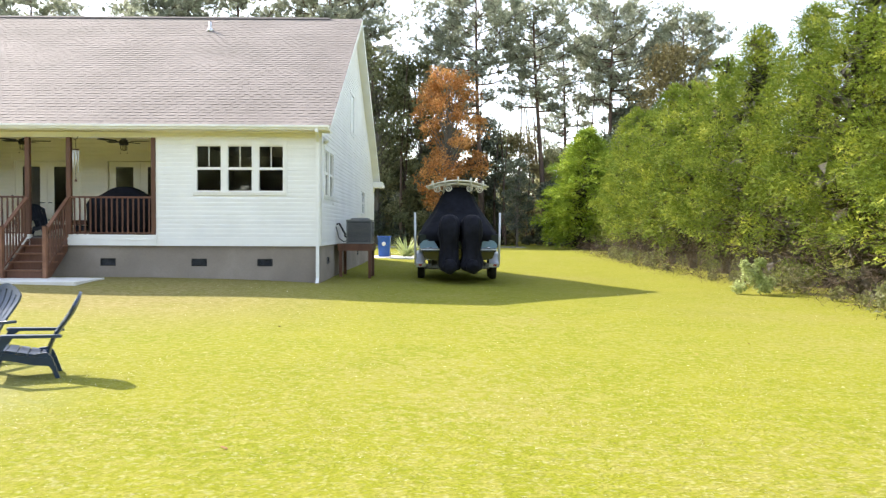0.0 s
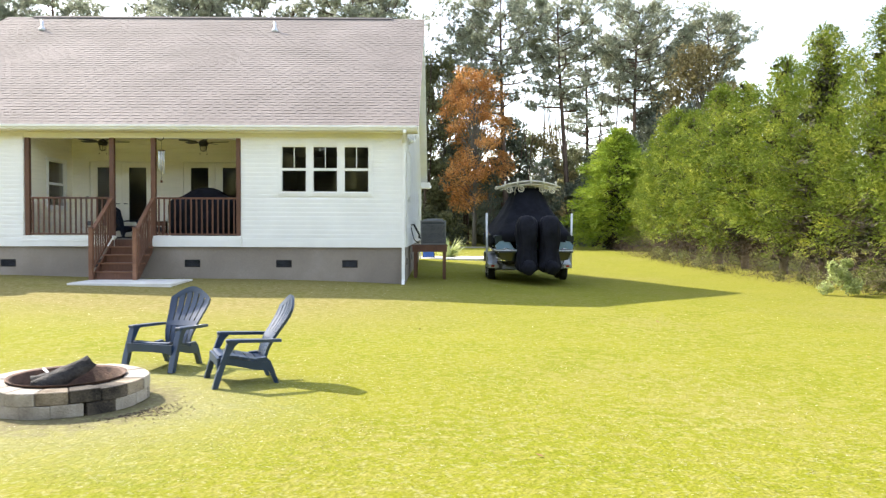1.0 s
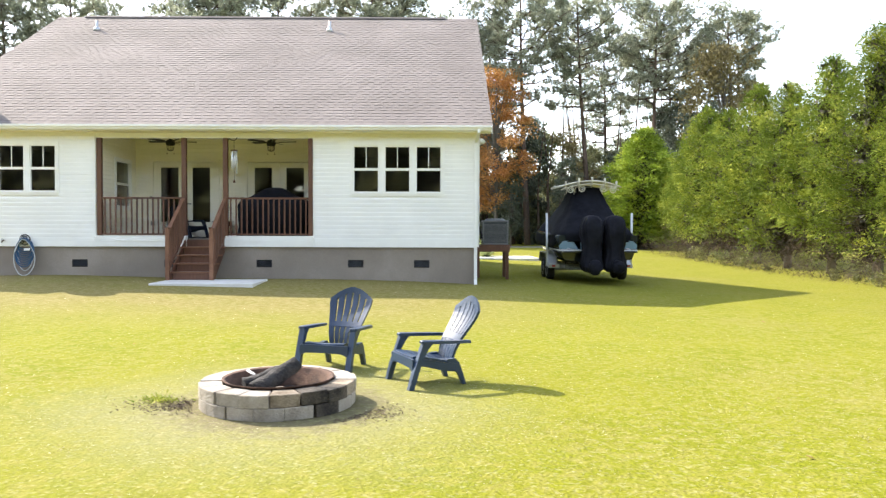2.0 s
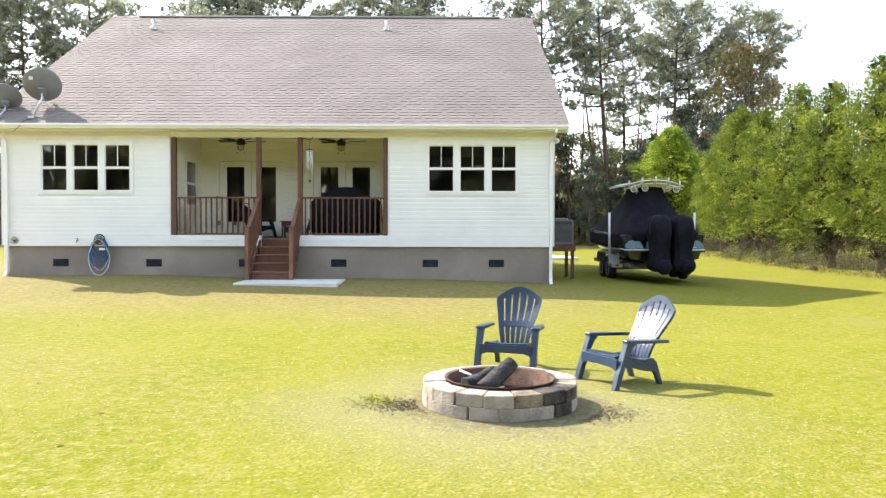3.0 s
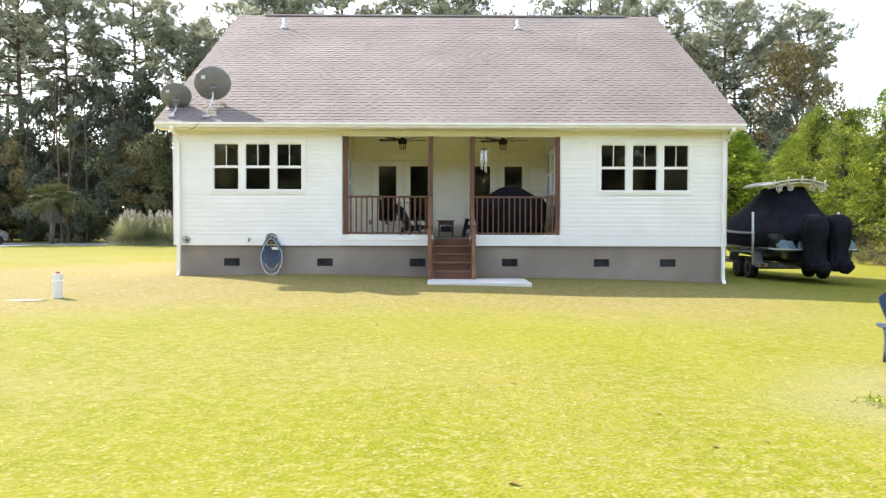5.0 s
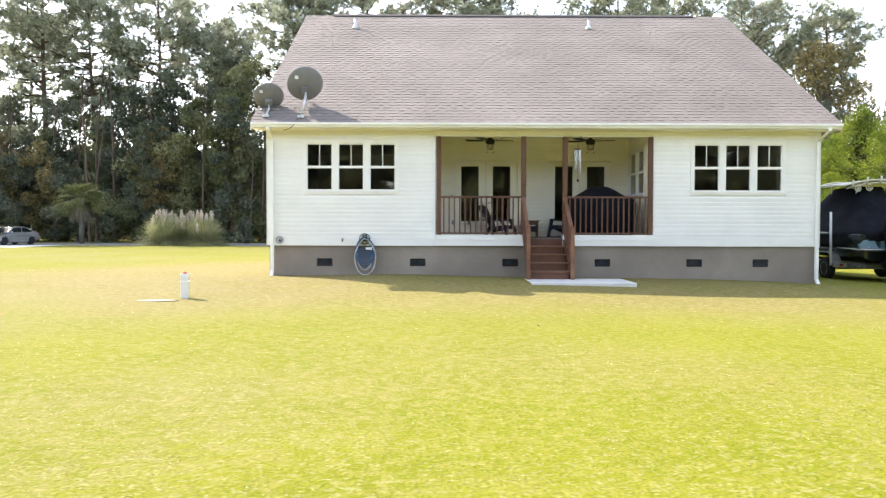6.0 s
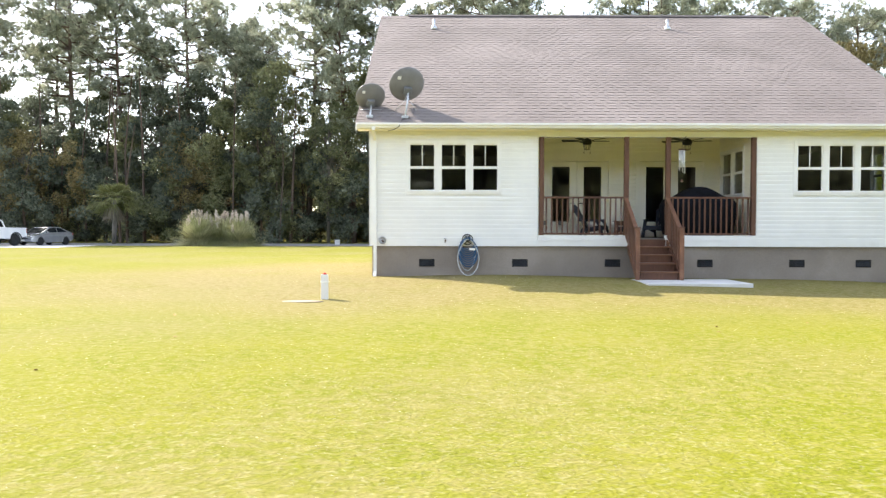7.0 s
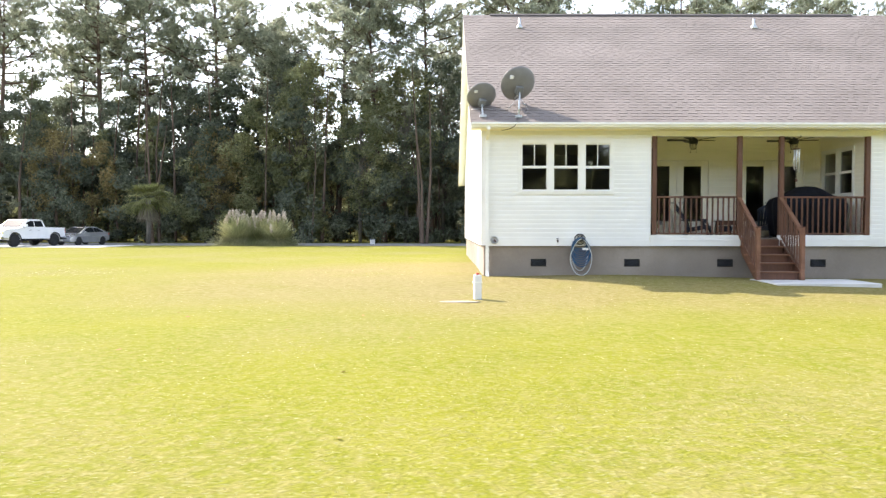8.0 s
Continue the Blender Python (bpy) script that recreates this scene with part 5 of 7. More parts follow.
pit = thing("fire_pit", "round fire pit of two courses of tan concrete blocks", "fire pit", (PX, PY, PZ))


def wedge(r0, r1, half, h):
    b = B()
    k = 3
    o = [(r1 * math.cos(a), r1 * math.sin(a)) for a in np.linspace(-half, half, k)] + [(r0 * math.cos(a), r0 * math.sin(a)) for a in np.linspace(half, -half, k)]
    prism(b, o, 0, h, "z")
    bmesh.ops.bevel(b, geom=list(b.edges), offset=0.006, segments=1, affect="EDGES", clamp_overlap=True)
    return b


NBK = 17
wm = finish("block", wedge(0.47, 0.66, math.pi / NBK * 0.975, 0.104), M["block"])
ws = finish("block", wedge(0.47, 0.66, math.pi / NBK * 0.975, 0.104), M["soot"])
wt = finish("block", wedge(0.47, 0.66, math.pi / NBK * 0.975, 0.104), M["stain"])
rs = random.Random(4)
for k in range(2):
    for i in range(NBK):
        a = 360 * (i + 0.5 * k) / NBK
        d = (a + 180) % 360 - 180
        sooty = -54 < d < -30
        stained = k == 1 and (-92 < d <= -54 or -30 <= d < -8)
        m = pose(rs.uniform(-0.006, 0.006), rs.uniform(-0.006, 0.006), 0.005 + k * 0.106, rs.uniform(-0.5, 0.5), rs.uniform(-0.5, 0.5), a + rs.uniform(-0.5, 0.5))
        piece("block", ws if sooty else (wt if stained else wm), pit, m)
ringb = B()
lathe(ringb, [(0.44, 0.02), (0.44, 0.225), (0.475, 0.238), (0.475, 0.228), (0.448, 0.215), (0.448, 0.02)], 40)
part("steel_ring", ringb, M["rust"], pit, "rusted steel liner ring")
part("ash_bed", lathe(B(), [(0.45, 0.0), (0.45, 0.05), (0.30, 0.085), (0.12, 0.075), (0.0005, 0.09)], 28), M["ash"], pit, "grey ash and charred dirt")


def log(p0, p1, r, label):
    b = B()
    p0, p1 = Vector(p0), Vector(p1)
    pts = [p0.lerp(p1, t) + Vector((rs.uniform(-1, 1), rs.uniform(-1, 1), rs.uniform(-1, 1))) * r * 0.12 for t in np.linspace(0, 1, 7)]
    tube(b, pts, r, 9, r * 0.85)
    for v in b.verts:
        v.co += Vector((rs.uniform(-1, 1), rs.uniform(-1, 1), rs.uniform(-1, 1))) * r * 0.12
    single("log", b, M["char"], label, "log", "logs in the fire pit")


log((PX - 0.15, PY - 0.21, PZ + 0.14), (PX + 0.115, PY + 0.18, PZ + 0.32), 0.078, "charred black log leaning in the fire pit")
log((PX - 0.30, PY - 0.02, PZ + 0.15), (PX - 0.04, PY + 0.15, PZ + 0.24), 0.066, "charred black log lying on the ash")
log((PX + 0.04, PY + 0.02, PZ + 0.11), (PX + 0.20, PY + 0.0, PZ + 0.12), 0.04, "short charred log end on the ash")
single("stick", tube(B(), [(PX - 0.33, PY + 0.24, PZ + 0.24), (PX - 0.19, PY + 0.10, PZ + 0.20)], 0.012, 6), M["concrete"], "pale ash-covered stick in the fire pit", "stick")

# ---------------------------------------------------------------- on the house wall
hr = thing("hose_reel", "black wall hanger with a coiled blue garden hose", "garden hose")
hx, hy, hz = -14.42, YF - 0.02, 1.36
b = B()
tube(b, [(hx + 0.13 * math.cos(a), hy - 0.03, hz + 0.13 * math.sin(a)) for a in np.linspace(0, 2 * math.pi, 20)[:-1]], 0.012, 6, closed=True)
tube(b, [(hx + 0.07 * math.cos(a), hy - 0.06, hz + 0.02 + 0.07 * math.sin(a)) for a in np.linspace(0, 2 * math.pi, 16)[:-1]], 0.010, 6, closed=True)
for a in range(6):
    an = a * math.pi / 3
    tube(b, [(hx, hy - 0.02, hz), (hx + 0.13 * math.cos(an), hy - 0.03, hz + 0.13 * math.sin(an))], 0.008, 5)
tube(b, [(hx - 0.09, hy, hz - 0.03), (hx - 0.09, hy - 0.14, hz - 0.03), (hx + 0.09, hy - 0.14, hz - 0.03), (hx + 0.09, hy, hz - 0.03)], 0.012, 6)
part("hanger", b, M["blackmetal"], hr, "black iron hose hanger")
rh = random.Random(9)


def coil(n, wmax, drop0, drop1, r):
    """One hose wound in n hanging loops that sag lower and lower."""
    pts = []
    for i in range(n):
        f = i / max(n - 1, 1)
        w = wmax * (0.72 + 0.28 * f) * rh.uniform(0.92, 1.05)
        zt, zb = hz + 0.05 - 0.05 * rh.random(), hz - drop0 - (drop1 - drop0) * f
        zc, hh = (zt + zb) / 2, (zt - zb) / 2
        y = hy - 0.03 - 0.10 * f
        for a in np.linspace(math.pi / 2, math.pi * 2.5, 27)[:-1]:
            ww = w * (0.62 + 0.38 * (1 - max(0, math.sin(a))) ** 0.7)
            pts.append((hx + 0.02 * f + ww * math.cos(a), y + 0.02 * math.cos(a * 2), zc + hh * math.sin(a)))
    return tube(B(), pts, r, 6)


part("hose", coil(9, 0.25, 0.24, 0.68, 0.014), M["hosebl"], hr, "coiled blue rubber hose")
part("hose", coil(2, 0.27, 0.78, 0.90, 0.013), M["hosegr"], hr, "pale grey hose loop")
part("tag", boxed(hx + 0.04, hx + 0.19, hy - 0.16, hy - 0.15, 1.09, 1.15, bevel=0.003), M["whitepaint"], hr, "white paper tag")
sp = thing("spigot_box", "round metal meter fitting on the siding", "meter", (-16.555, YF - 0.02, 1.335))
part("ring", lathe(B(), [(0.095, 0), (0.10, 0.03), (0.08, 0.04), (0.075, 0.015), (0.0, 0.015)], 20, pose(0, 0, 0, 90, 0, 0)), M["galv"], sp)
part("valve", tube(B(), [(0, 0, 0), (0, -0.06, 0), (0.03, -0.08, -0.04)], 0.02, 8), M["rust"], sp)
sg = thing("spigot", "small brass wall spigot", "spigot", (-14.975, YF - 0.018, 1.34))
part("body", tube(B(), [(0, 0, 0), (0, -0.06, 0), (0, -0.08, -0.05)], 0.016, 8), M["rust"], sg)
part("wheel", lathe(B(), [(0.035, 0), (0.035, 0.012), (0.0, 0.012)], 10, pose(0, -0.05, 0.03)), M["blackmetal"], sg)


def dish(at, base, r, tilt, turn, label):
    """A satellite dish seen from behind: shallow bowl, back bracket, bent mast, foot on the shingles, feed arm in front."""
    d = thing("satellite_dish", label, "satellite dish", group="satellite dishes on the roof")
    c = Vector(at)
    m = pose(*at, tilt, 0, turn) @ pose(0, 0, 0, 0, 0, 180)
    prof = [(r * t, 0.16 * r * t * t * 1.6) for t in np.linspace(0.0005, 1, 9)]
    bb = B()
    lathe(bb, prof + [(r * 1.01, 0.16 * r * 1.6 + 0.012), (r * 0.985, 0.16 * r * 1.6 + 0.014)] + [(q, z + 0.012) for q, z in prof[::-1][1:]], 32, m)
    part("reflector", bb, M["dish"], d)
    part("sticker", boxed(0.42 * r, 0.62 * r, 0.32 * r, 0.50 * r, 0.055 * r, 0.11 * r, m), M["whitepaint"], d)
    part("bracket", boxed(-0.09, 0.09, -0.5 * r, -0.05 * r, -0.11, 0.0 + 0.03, m, bevel=0.01), M["acframe"], d)
    p0 = m @ Vector((0, -0.35 * r, -0.10))
    foot = Vector(base)
    part("mast", tube(B(), [p0 + Vector((0, 0, 0.06)), p0 - Vector((0, 0, 0.12)), foot], 0.025, 10), M["galv"], d)
    part("foot", boxed(foot.x - 0.08, foot.x + 0.08, foot.y - 0.10, foot.y + 0.10, foot.z - 0.05, foot.z + 0.02, bevel=0.006), M["galv"], d)
    for s in (-1, 1):
        part("strut", tube(B(), [p0 - Vector((0, 0, 0.10)), (foot.x + s * 0.26, foot.y + 0.34, foot.z + 0.34 * SLOPE)], 0.006, 6), M["galv"], d)
    a0, a1 = m @ Vector((0, -0.9 * r, 0.2 * r)), m @ Vector((0, -0.75 * r, 1.15 * r))
    arm = part("feed_arm", tube(B(), [m @ Vector((0, -0.4 * r, -0.06)), a0, a1], 0.018, 8), M["galv"], d)
    part("feed_horn", lathe(B(), [(0.03, -0.05), (0.045, 0.0), (0.045, 0.07), (0.03, 0.09)], 12, Matrix.Translation(a1) @ m.to_3x3().to_4x4() @ pose(0, 0, 0, 40, 0, 0)), M["acframe"], arm)


def on_roof(x, y):
    return (x, y, RZ0 + (y - RY0) * SLOPE + 0.02)


dish((-15.93, 19.35, 5.23), on_roof(-15.98, 19.02), 0.45, -58, 18, "large grey satellite dish on the roof edge")
dish((-16.86, 19.35, 4.91), on_roof(-16.86, 19.05), 0.375, -50, 16, "small grey satellite dish on the roof edge")
single("cable", tube(B(), [(-15.95, 19.0, 4.40), (-16.05, 18.72, 4.27), (-16.1, 18.61, 4.12), (-16.22, 18.68, 4.05), (-16.4, 18.9, 4.04)], 0.008, 5), M["blackmetal"], "thin black cable hanging from the dish", "cable")


def ceiling_fan(x, y, turn):
    f = thing("ceiling_fan", "black porch ceiling fan with a caged lamp", "ceiling fan", (x, y, ZC - 0.05), turn, "porch ceiling fans")
    part("canopy", lathe(B(), [(0.07, 0.05), (0.065, -0.02), (0.025, -0.06)][::-1], 16), M["blackmetal"], f)
    part("motor", lathe(B(), [(0.03, -0.27), (0.11, -0.26), (0.125, -0.20), (0.10, -0.13), (0.03, -0.10), (0.03, -0.03)], 20), M["blackmetal"], f)
    for i in range(5):
        m = pose(0, 0, -0.17, 0, 0, 72 * i) @ pose(0, 0, 0, 13, -2, 0)
        bl = part("blade", prism(B(), [(0.20, -0.05), (0.62, -0.07), (0.67, -0.05), (0.67, 0.05), (0.62, 0.07), (0.20, 0.05)], -0.005, 0.005, "z", m), M["blackmetal"], f)
        part("blade_iron", boxed(0.09, 0.24, -0.018, 0.018, -0.014, -0.006, m), M["blackmetal"], bl)
    g = part("lamp_glass", lathe(B(), [(0.02, -0.40), (0.06, -0.385), (0.075, -0.33), (0.07, -0.275)], 16), M["tube"], f, "frosted lamp glass")
    for i in range(8):
        a = i * math.pi / 4
        ca, sa = math.cos(a), math.sin(a)
        part("cage_wire", tube(B(), [(0.085 * ca, 0.085 * sa, -0.265), (0.09 * ca, 0.09 * sa, -0.33), (0.065 * ca, 0.065 * sa, -0.395), (0.0, 0.0, -0.415)], 0.006, 5), M["blackmetal"], g)
    for s in (-1, 1):
        ck = part("pull_chain", tube(B(), [(s * 0.09, 0, -0.26), (s * 0.09, 0, -0.47)], 0.003, 4), M["galv"], f)
        part("knob", lathe(B(), [(0.004, -0.50), (0.014, -0.485), (0.004, -0.465)], 8, pose(s * 0.09, 0, 0)), M["brownwood"], ck)


ceiling_fan(-11.19, 20.42, 20)
ceiling_fan(-8.50, 20.46, 5)

wc = thing("wind_chime", "metal tube wind chime hanging in the porch", "wind chime", (-9.10, 19.0, 0))
part("hook", tube(B(), [(0.0, 0, 3.86), (0.0, 0, 3.62)], 0.005, 5), M["blackmetal"], wc)
part("top_disc", lathe(B(), [(0.085, 3.60), (0.085, 3.62), (0.01, 3.625)], 18), M["brownwood"], wc)
for i in range(6):
    a = i * math.pi / 3
    part("chime_tube", tube(B(), [(0.065 * math.cos(a), 0.065 * math.sin(a), 3.59), (0.065 * math.cos(a), 0.065 * math.sin(a), 3.02 + 0.035 * i)], 0.015, 8), M["rimpaint"], wc)
part("clapper_cord", tube(B(), [(0, 0, 3.60), (0, 0, 2.86)], 0.004, 4), M["blackmetal"], wc)
part("sail", prism(B(), [(-0.025, 2.80), (0.025, 2.80), (0.03, 2.84), (0.0, 2.88), (-0.03, 2.84)], -0.006, 0.006, "y"), M["brownwood"], wc)
# scrolled plant hook on the post
single("plant_hook", tube(B(), [(-9.33, YF + 0.02, 3.86), (-9.27, YF - 0.04, 3.92), (-9.17, YF - 0.12, 3.87), (-9.10, YF - 0.2, 3.86), (-9.03, YF - 0.24, 3.89), (-9.02, YF - 0.24, 3.93)], 0.009, 6), M["blackmetal"], "scrolled black iron plant hook on the porch post", "hook")

# covered furniture on the porch
b = B()
rc = random.Random(12)
secs = []
for z, ax, ay in ((1.47, 0.86, 0.62), (1.9, 0.92, 0.66), (2.28, 0.93, 0.66), (2.42, 0.86, 0.60), (2.50, 0.62, 0.45), (2.66, 0.36, 0.3), (2.73, 0.2, 0.18), (2.745, 0.05, 0.05)):
    ring = []
    for j in range(36):
        a = 2 * math.pi * j / 36
        fold = 1 + 0.035 * math.sin(9 * a + z) * (1.2 if z < 2.3 else 0.5) + rc.uniform(-0.01, 0.01)
        sq = (abs(math.cos(a)) ** 4 + abs(math.sin(a)) ** 4) ** -0.25
        zz = z + (0.06 * math.sin(5 * a) if z < 1.6 else 0)
        ring.append((-8.32 + ax * sq * math.cos(a) * fold * 0.98, 20.12 + 0.9 * ay * sq * math.sin(a) * fold, zz))
    secs.append(ring)
loft(b, secs)
cv = thing("covered_table", "patio table under a black fabric cover", "covered table")
part("cover", b, M["cover"], cv, "black weatherproof furniture cover")
for x in (-8.9, -7.75):
    for y in (19.8, 20.45):
        part("leg", tube(B(), [(x, y, ZF), (x, y, 1.6)], 0.025, 8), M["blackmetal"], cv)
tb = thing("side_table", "small brown wooden side table on the porch", "table", (-10.02, 21.2, ZF))
for i in range(4):
    part("top_slat", boxed(-0.25, 0.25, -0.2 + 0.102 * i, -0.105 + 0.102 * i, 0.43, 0.455, bevel=0.004), M["brownwood"], tb)
for x in (-0.21, 0.17):
    for y in (-0.17, 0.14):
        part("leg", boxed(x, x + 0.04, y, y + 0.04, 0, 0.43), M["brownwood"], tb)
part("shelf", boxed(-0.2, 0.2, -0.15, 0.16, 0.14, 0.16), M["brownwood"], tb)
for y in (-0.165, 0.15):
    part("apron", boxed(-0.17, 0.17, y, y + 0.02, 0.33, 0.43), M["brownwood"], tb)
part("basket", boxed(-0.15, 0.15, -0.11, 0.12, 0.161, 0.30, bevel=0.02), M["darkchair"], tb, "dark storage basket on the shelf")
for x, y, n in ((-12.2, 20.9, 1), (-11.75, 21.2, 2)):
    single("outlet_box", boxed(x, x + 0.10, PB - 0.075, PB - 0.018, 1.74, 1.86, bevel=0.006), M["acframe"], "grey weatherproof outlet box on the porch wall", "outlet box")
mt = single("door_mat", boxed(-11.9, -10.6, 20.95, 21.55, ZF + 0.001, ZF + 0.016, bevel=0.004), M["rubber"], "dark rubber door mat on the porch", "door mat")
sg = thing("door_bell", "small dark bell on the porch wall", "bell", (-11.93 - 0.26, PB - 0.02, 2.55))
part("plate", lathe(B(), [(0.03, 0), (0.03, 0.03), (0.01, 0.04)], 12, pose(0, 0, 0, 90)), M["blackmetal"], sg)

# ---------------------------------------------------------------- air conditioner on its stand
SX0, SX1, SYa, SYb, SZ = -2.93, -1.88, 21.95, 23.15, 1.205
stand = thing("ac_stand", "brown treated-wood stand for the air conditioner", "platform")
for i in range(8):
    w = (SYb - SYa) / 8
    part("deck_board", boxed(SX0, SX1, SYa + i * w + 0.004, SYa + (i + 1) * w - 0.004, SZ - 0.035, SZ), M["brownwood"], stand)
for y in (SYa + 0.005, SYb - 0.045):
    part("joist", boxed(SX0 + 0.02, SX1 - 0.02, y, y + 0.04, SZ - 0.20, SZ - 0.036), M["brownwood"], stand)
for x in (SX0 + 0.02, SX1 - 0.06):
    part("joist", boxed(x, x + 0.04, SYa + 0.046, SYb - 0.046, SZ - 0.20, SZ - 0.036), M["brownwood"], stand)
for x in (SX0 + 0.06, SX1 - 0.14):
    for y in (SYa + 0.05, SYb - 0.14):
        part("leg", boxed(x, x + 0.09, y, y + 0.09, gz(x, y) - 0.05, SZ - 0.036), M["brownwood"], stand)
AX0, AX1, AY0, AY1, AZ0, AZ1 = -2.68, -1.93, 22.15, 22.9, SZ, 1.92
ac = thing("air_conditioner", "dark grey air-conditioning condenser unit", "air conditioner")
part("coil", boxed(AX0 + 0.03, AX1 - 0.03, AY0 + 0.03, AY1 - 0.03, AZ0 + 0.06, AZ1 - 0.04), M["acgrey"], ac)
part("base_pan", boxed(AX0, AX1, AY0, AY1, AZ0 + 0.004, AZ0 + 0.06, bevel=0.01), M["acframe"], ac)
part("top_cover", boxed(AX0 - 0.008, AX1 + 0.008, AY0 - 0.008, AY1 + 0.008, AZ1 - 0.05, AZ1, bevel=0.015), M["acframe"], ac)
for x in (AX0, AX1 - 0.035):
    for y in (AY0, AY1 - 0.035):
        part("corner_post", boxed(x, x + 0.035, y, y + 0.035, AZ0 + 0.06, AZ1 - 0.05), M["acframe"], ac)
for side in range(2):
    for i in range(16):
        z = AZ0 + 0.085 + i * 0.0335
        if side == 0:
            part("louver", boxed(AX0 + 0.035, AX1 - 0.035, AY0 + 0.006, AY0 + 0.022, z, z + 0.013), M["acframe"], ac)
        else:
            part("louver", boxed(AX1 - 0.022, AX1 - 0.006, AY0 + 0.035, AY1 - 0.035, z, z + 0.013), M["acframe"], ac)
cx_, cy_ = (AX0 + AX1) / 2, (AY0 + AY1) / 2
g = part("fan_grille", lathe(B(), [(0.30, AZ1), (0.28, AZ1 + 0.045), (0.20, AZ1 + 0.055), (0.0005, AZ1 + 0.058)], 28, pose(cx_, cy_, 0)), M["acframe"], ac)
b = B()
tube(b, [(XR + 0.02, 22.0, 1.78), (XR + 0.10, 22.02, 1.80), (XR + 0.26, 22.1, 1.5), (AX0 - 0.04, 22.2, 1.42), (AX0 + 0.03, 22.25, 1.40)], 0.028, 8)
part("refrigerant_line", b, M["rubber"], ac, "black insulated pipe looping to the wall")
part("refrigerant_line", tube(B(), [(XR + 0.02, 21.9, 1.72), (XR + 0.06, 21.9, 1.55), (XR + 0.11, 21.95, 1.36), (XR + 0.22, 22.1, 1.27), (AX0 + 0.03, 22.3, 1.30)], 0.014, 6), M["rubber"], ac)
fl = thing("flood_light", "white twin flood light under the eave corner", "lamp", (XR + 0.02, 19.55, 3.98))
part("base", lathe(B(), [(0.05, 0), (0.05, 0.03), (0.02, 0.04)], 12, pose(0, 0, 0, 0, 90, 0)), M["trim"], fl)
for s in (-1, 1):
    part("head", lathe(B(), [(0.02, 0), (0.05, 0.06), (0.065, 0.13), (0.06, 0.135), (0.0005, 0.12)], 14, pose(0.06, s * 0.07, 0, 150, s * 25, 0)), M["trim"], fl)

# behind the house: bin, yucca, drive
bx, by = -2.62, 37.2
rb = thing("recycling_bin", "blue plastic wheeled recycling bin", "bin", (bx, by, gz(bx, by) + 0.03))
part("body", loft(B(), [[(-0.25, -0.27, 0.03), (0.25, -0.27, 0.03), (0.25, 0.27, 0.03), (-0.25, 0.27, 0.03)], [(-0.31, -0.34, 0.98), (0.31, -0.34, 0.98), (0.31, 0.34, 0.98), (-0.31, 0.34, 0.98)]], smooth=False), M["bin"], rb)
part("lid", boxed(-0.33, 0.33, -0.37, 0.38, 0.985, 1.04, bevel=0.015), M["bin"], rb)
part("badge", lathe(B(), [(0.0005, 0), (0.10, 0.0), (0.10, 0.004), (0.0005, 0.004)], 16, pose(0, -0.345, 0.66, 87, 0, 0)), M["whitepaint"], rb, "white round emblem")
for s in (-0.27, 0.27):
    part("wheel", lathe(B(), [(0.10, -0.025), (0.12, -0.02), (0.12, 0.02), (0.10, 0.025)], 14, pose(s, 0.28, 0.12, 0, 90, 0)), M["rubber"], rb)
single("driveway", box(B(), -6.0, 0.9, 36.4, 39.6, 0.05, gz(-2.5, 38) + 0.03, bevel=0.01), M["concrete"], "pale concrete drive behind the house", "driveway", kind="structure")


def spiky(name, at, n, r, material, label, seed, width=0.03, droop=0.5, up=0.9, category="plant"):
    """Arching strap leaves from one root."""
    q = np.random.RandomState(seed)
    V, F = [], []
    for i in range(n):
        a, ln = q.uniform(0, 2 * math.pi), r * q.uniform(0.6, 1.1)
        e = q.uniform(0.25, 1.0) * up
        d = np.array([math.cos(a), math.sin(a), 0])
        s = np.array([-math.sin(a), math.cos(a), 0]) * width * q.uniform(0.7, 1.2)
        base = np.array([q.normal() * 0.05 * r, q.normal() * 0.05 * r, 0.0])
        pts = []
        for t in (0.0, 0.4, 0.75, 1.0):
            pts.append(base + d * ln * (math.cos(e * 1.4) * t + 0.12 * t * t) + np.array([0, 0, ln * (math.sin(e * 1.4) * t - droop * (1.1 - e) * t * t)]))
        k = len(V)
        for p, w in zip(pts, (0.8, 1.0, 0.7, 0.1)):
            V += [p - s * w, p + s * w]
        F += [(k + 2 * j, k + 2 * j + 1, k + 2 * j + 3, k + 2 * j + 2) for j in range(3)]
    ob = new(name, raw(name, V, F, material))
    ob.matrix_basis = pose(*at)
    return tagged(ob, label, category)


spiky("yucca_plant", (-1.55, 38.6, 0.22), 110, 1.35, M["shrub"], "pale yellow-green yucca plant behind the house", 6, 0.04, 0.3)

# ---------------------------------------------------------------- utility pillar on the lawn
ux, uy = -17.2, 14.05
up_ = thing("utility_pillar", "white plastic utility pillar with a red cap", "utility post", (ux, uy, gz(ux, uy)), 8)
part("post", boxed(-0.068, 0.068, -0.068, 0.068, -0.05, 0.45, bevel=0.008), M["whitepaint"], up_)
part("collar", boxed(-0.074, 0.074, -0.074, 0.074, 0.30, 0.325, bevel=0.004), M["trim"], up_)
part("cap", lathe(B(), [(0.03, 0.45), (0.032, 0.475), (0.02, 0.485), (0.0005, 0.487)], 12), M["red"], up_, "small red cap")
single("bare_patch", lathe(B(), [(0.40, 0.0), (0.32, 0.008), (0.2, 0.010), (0.0005, 0.010)], 24, pose(ux - 0.35, uy - 0.45, gz(ux - 0.35, uy - 0.45)) @ Matrix.Diagonal((1.0, 0.45, 1, 1))), M["dirt"], "sandy bare patch beside the utility pillar", "bare earth", kind="structure")

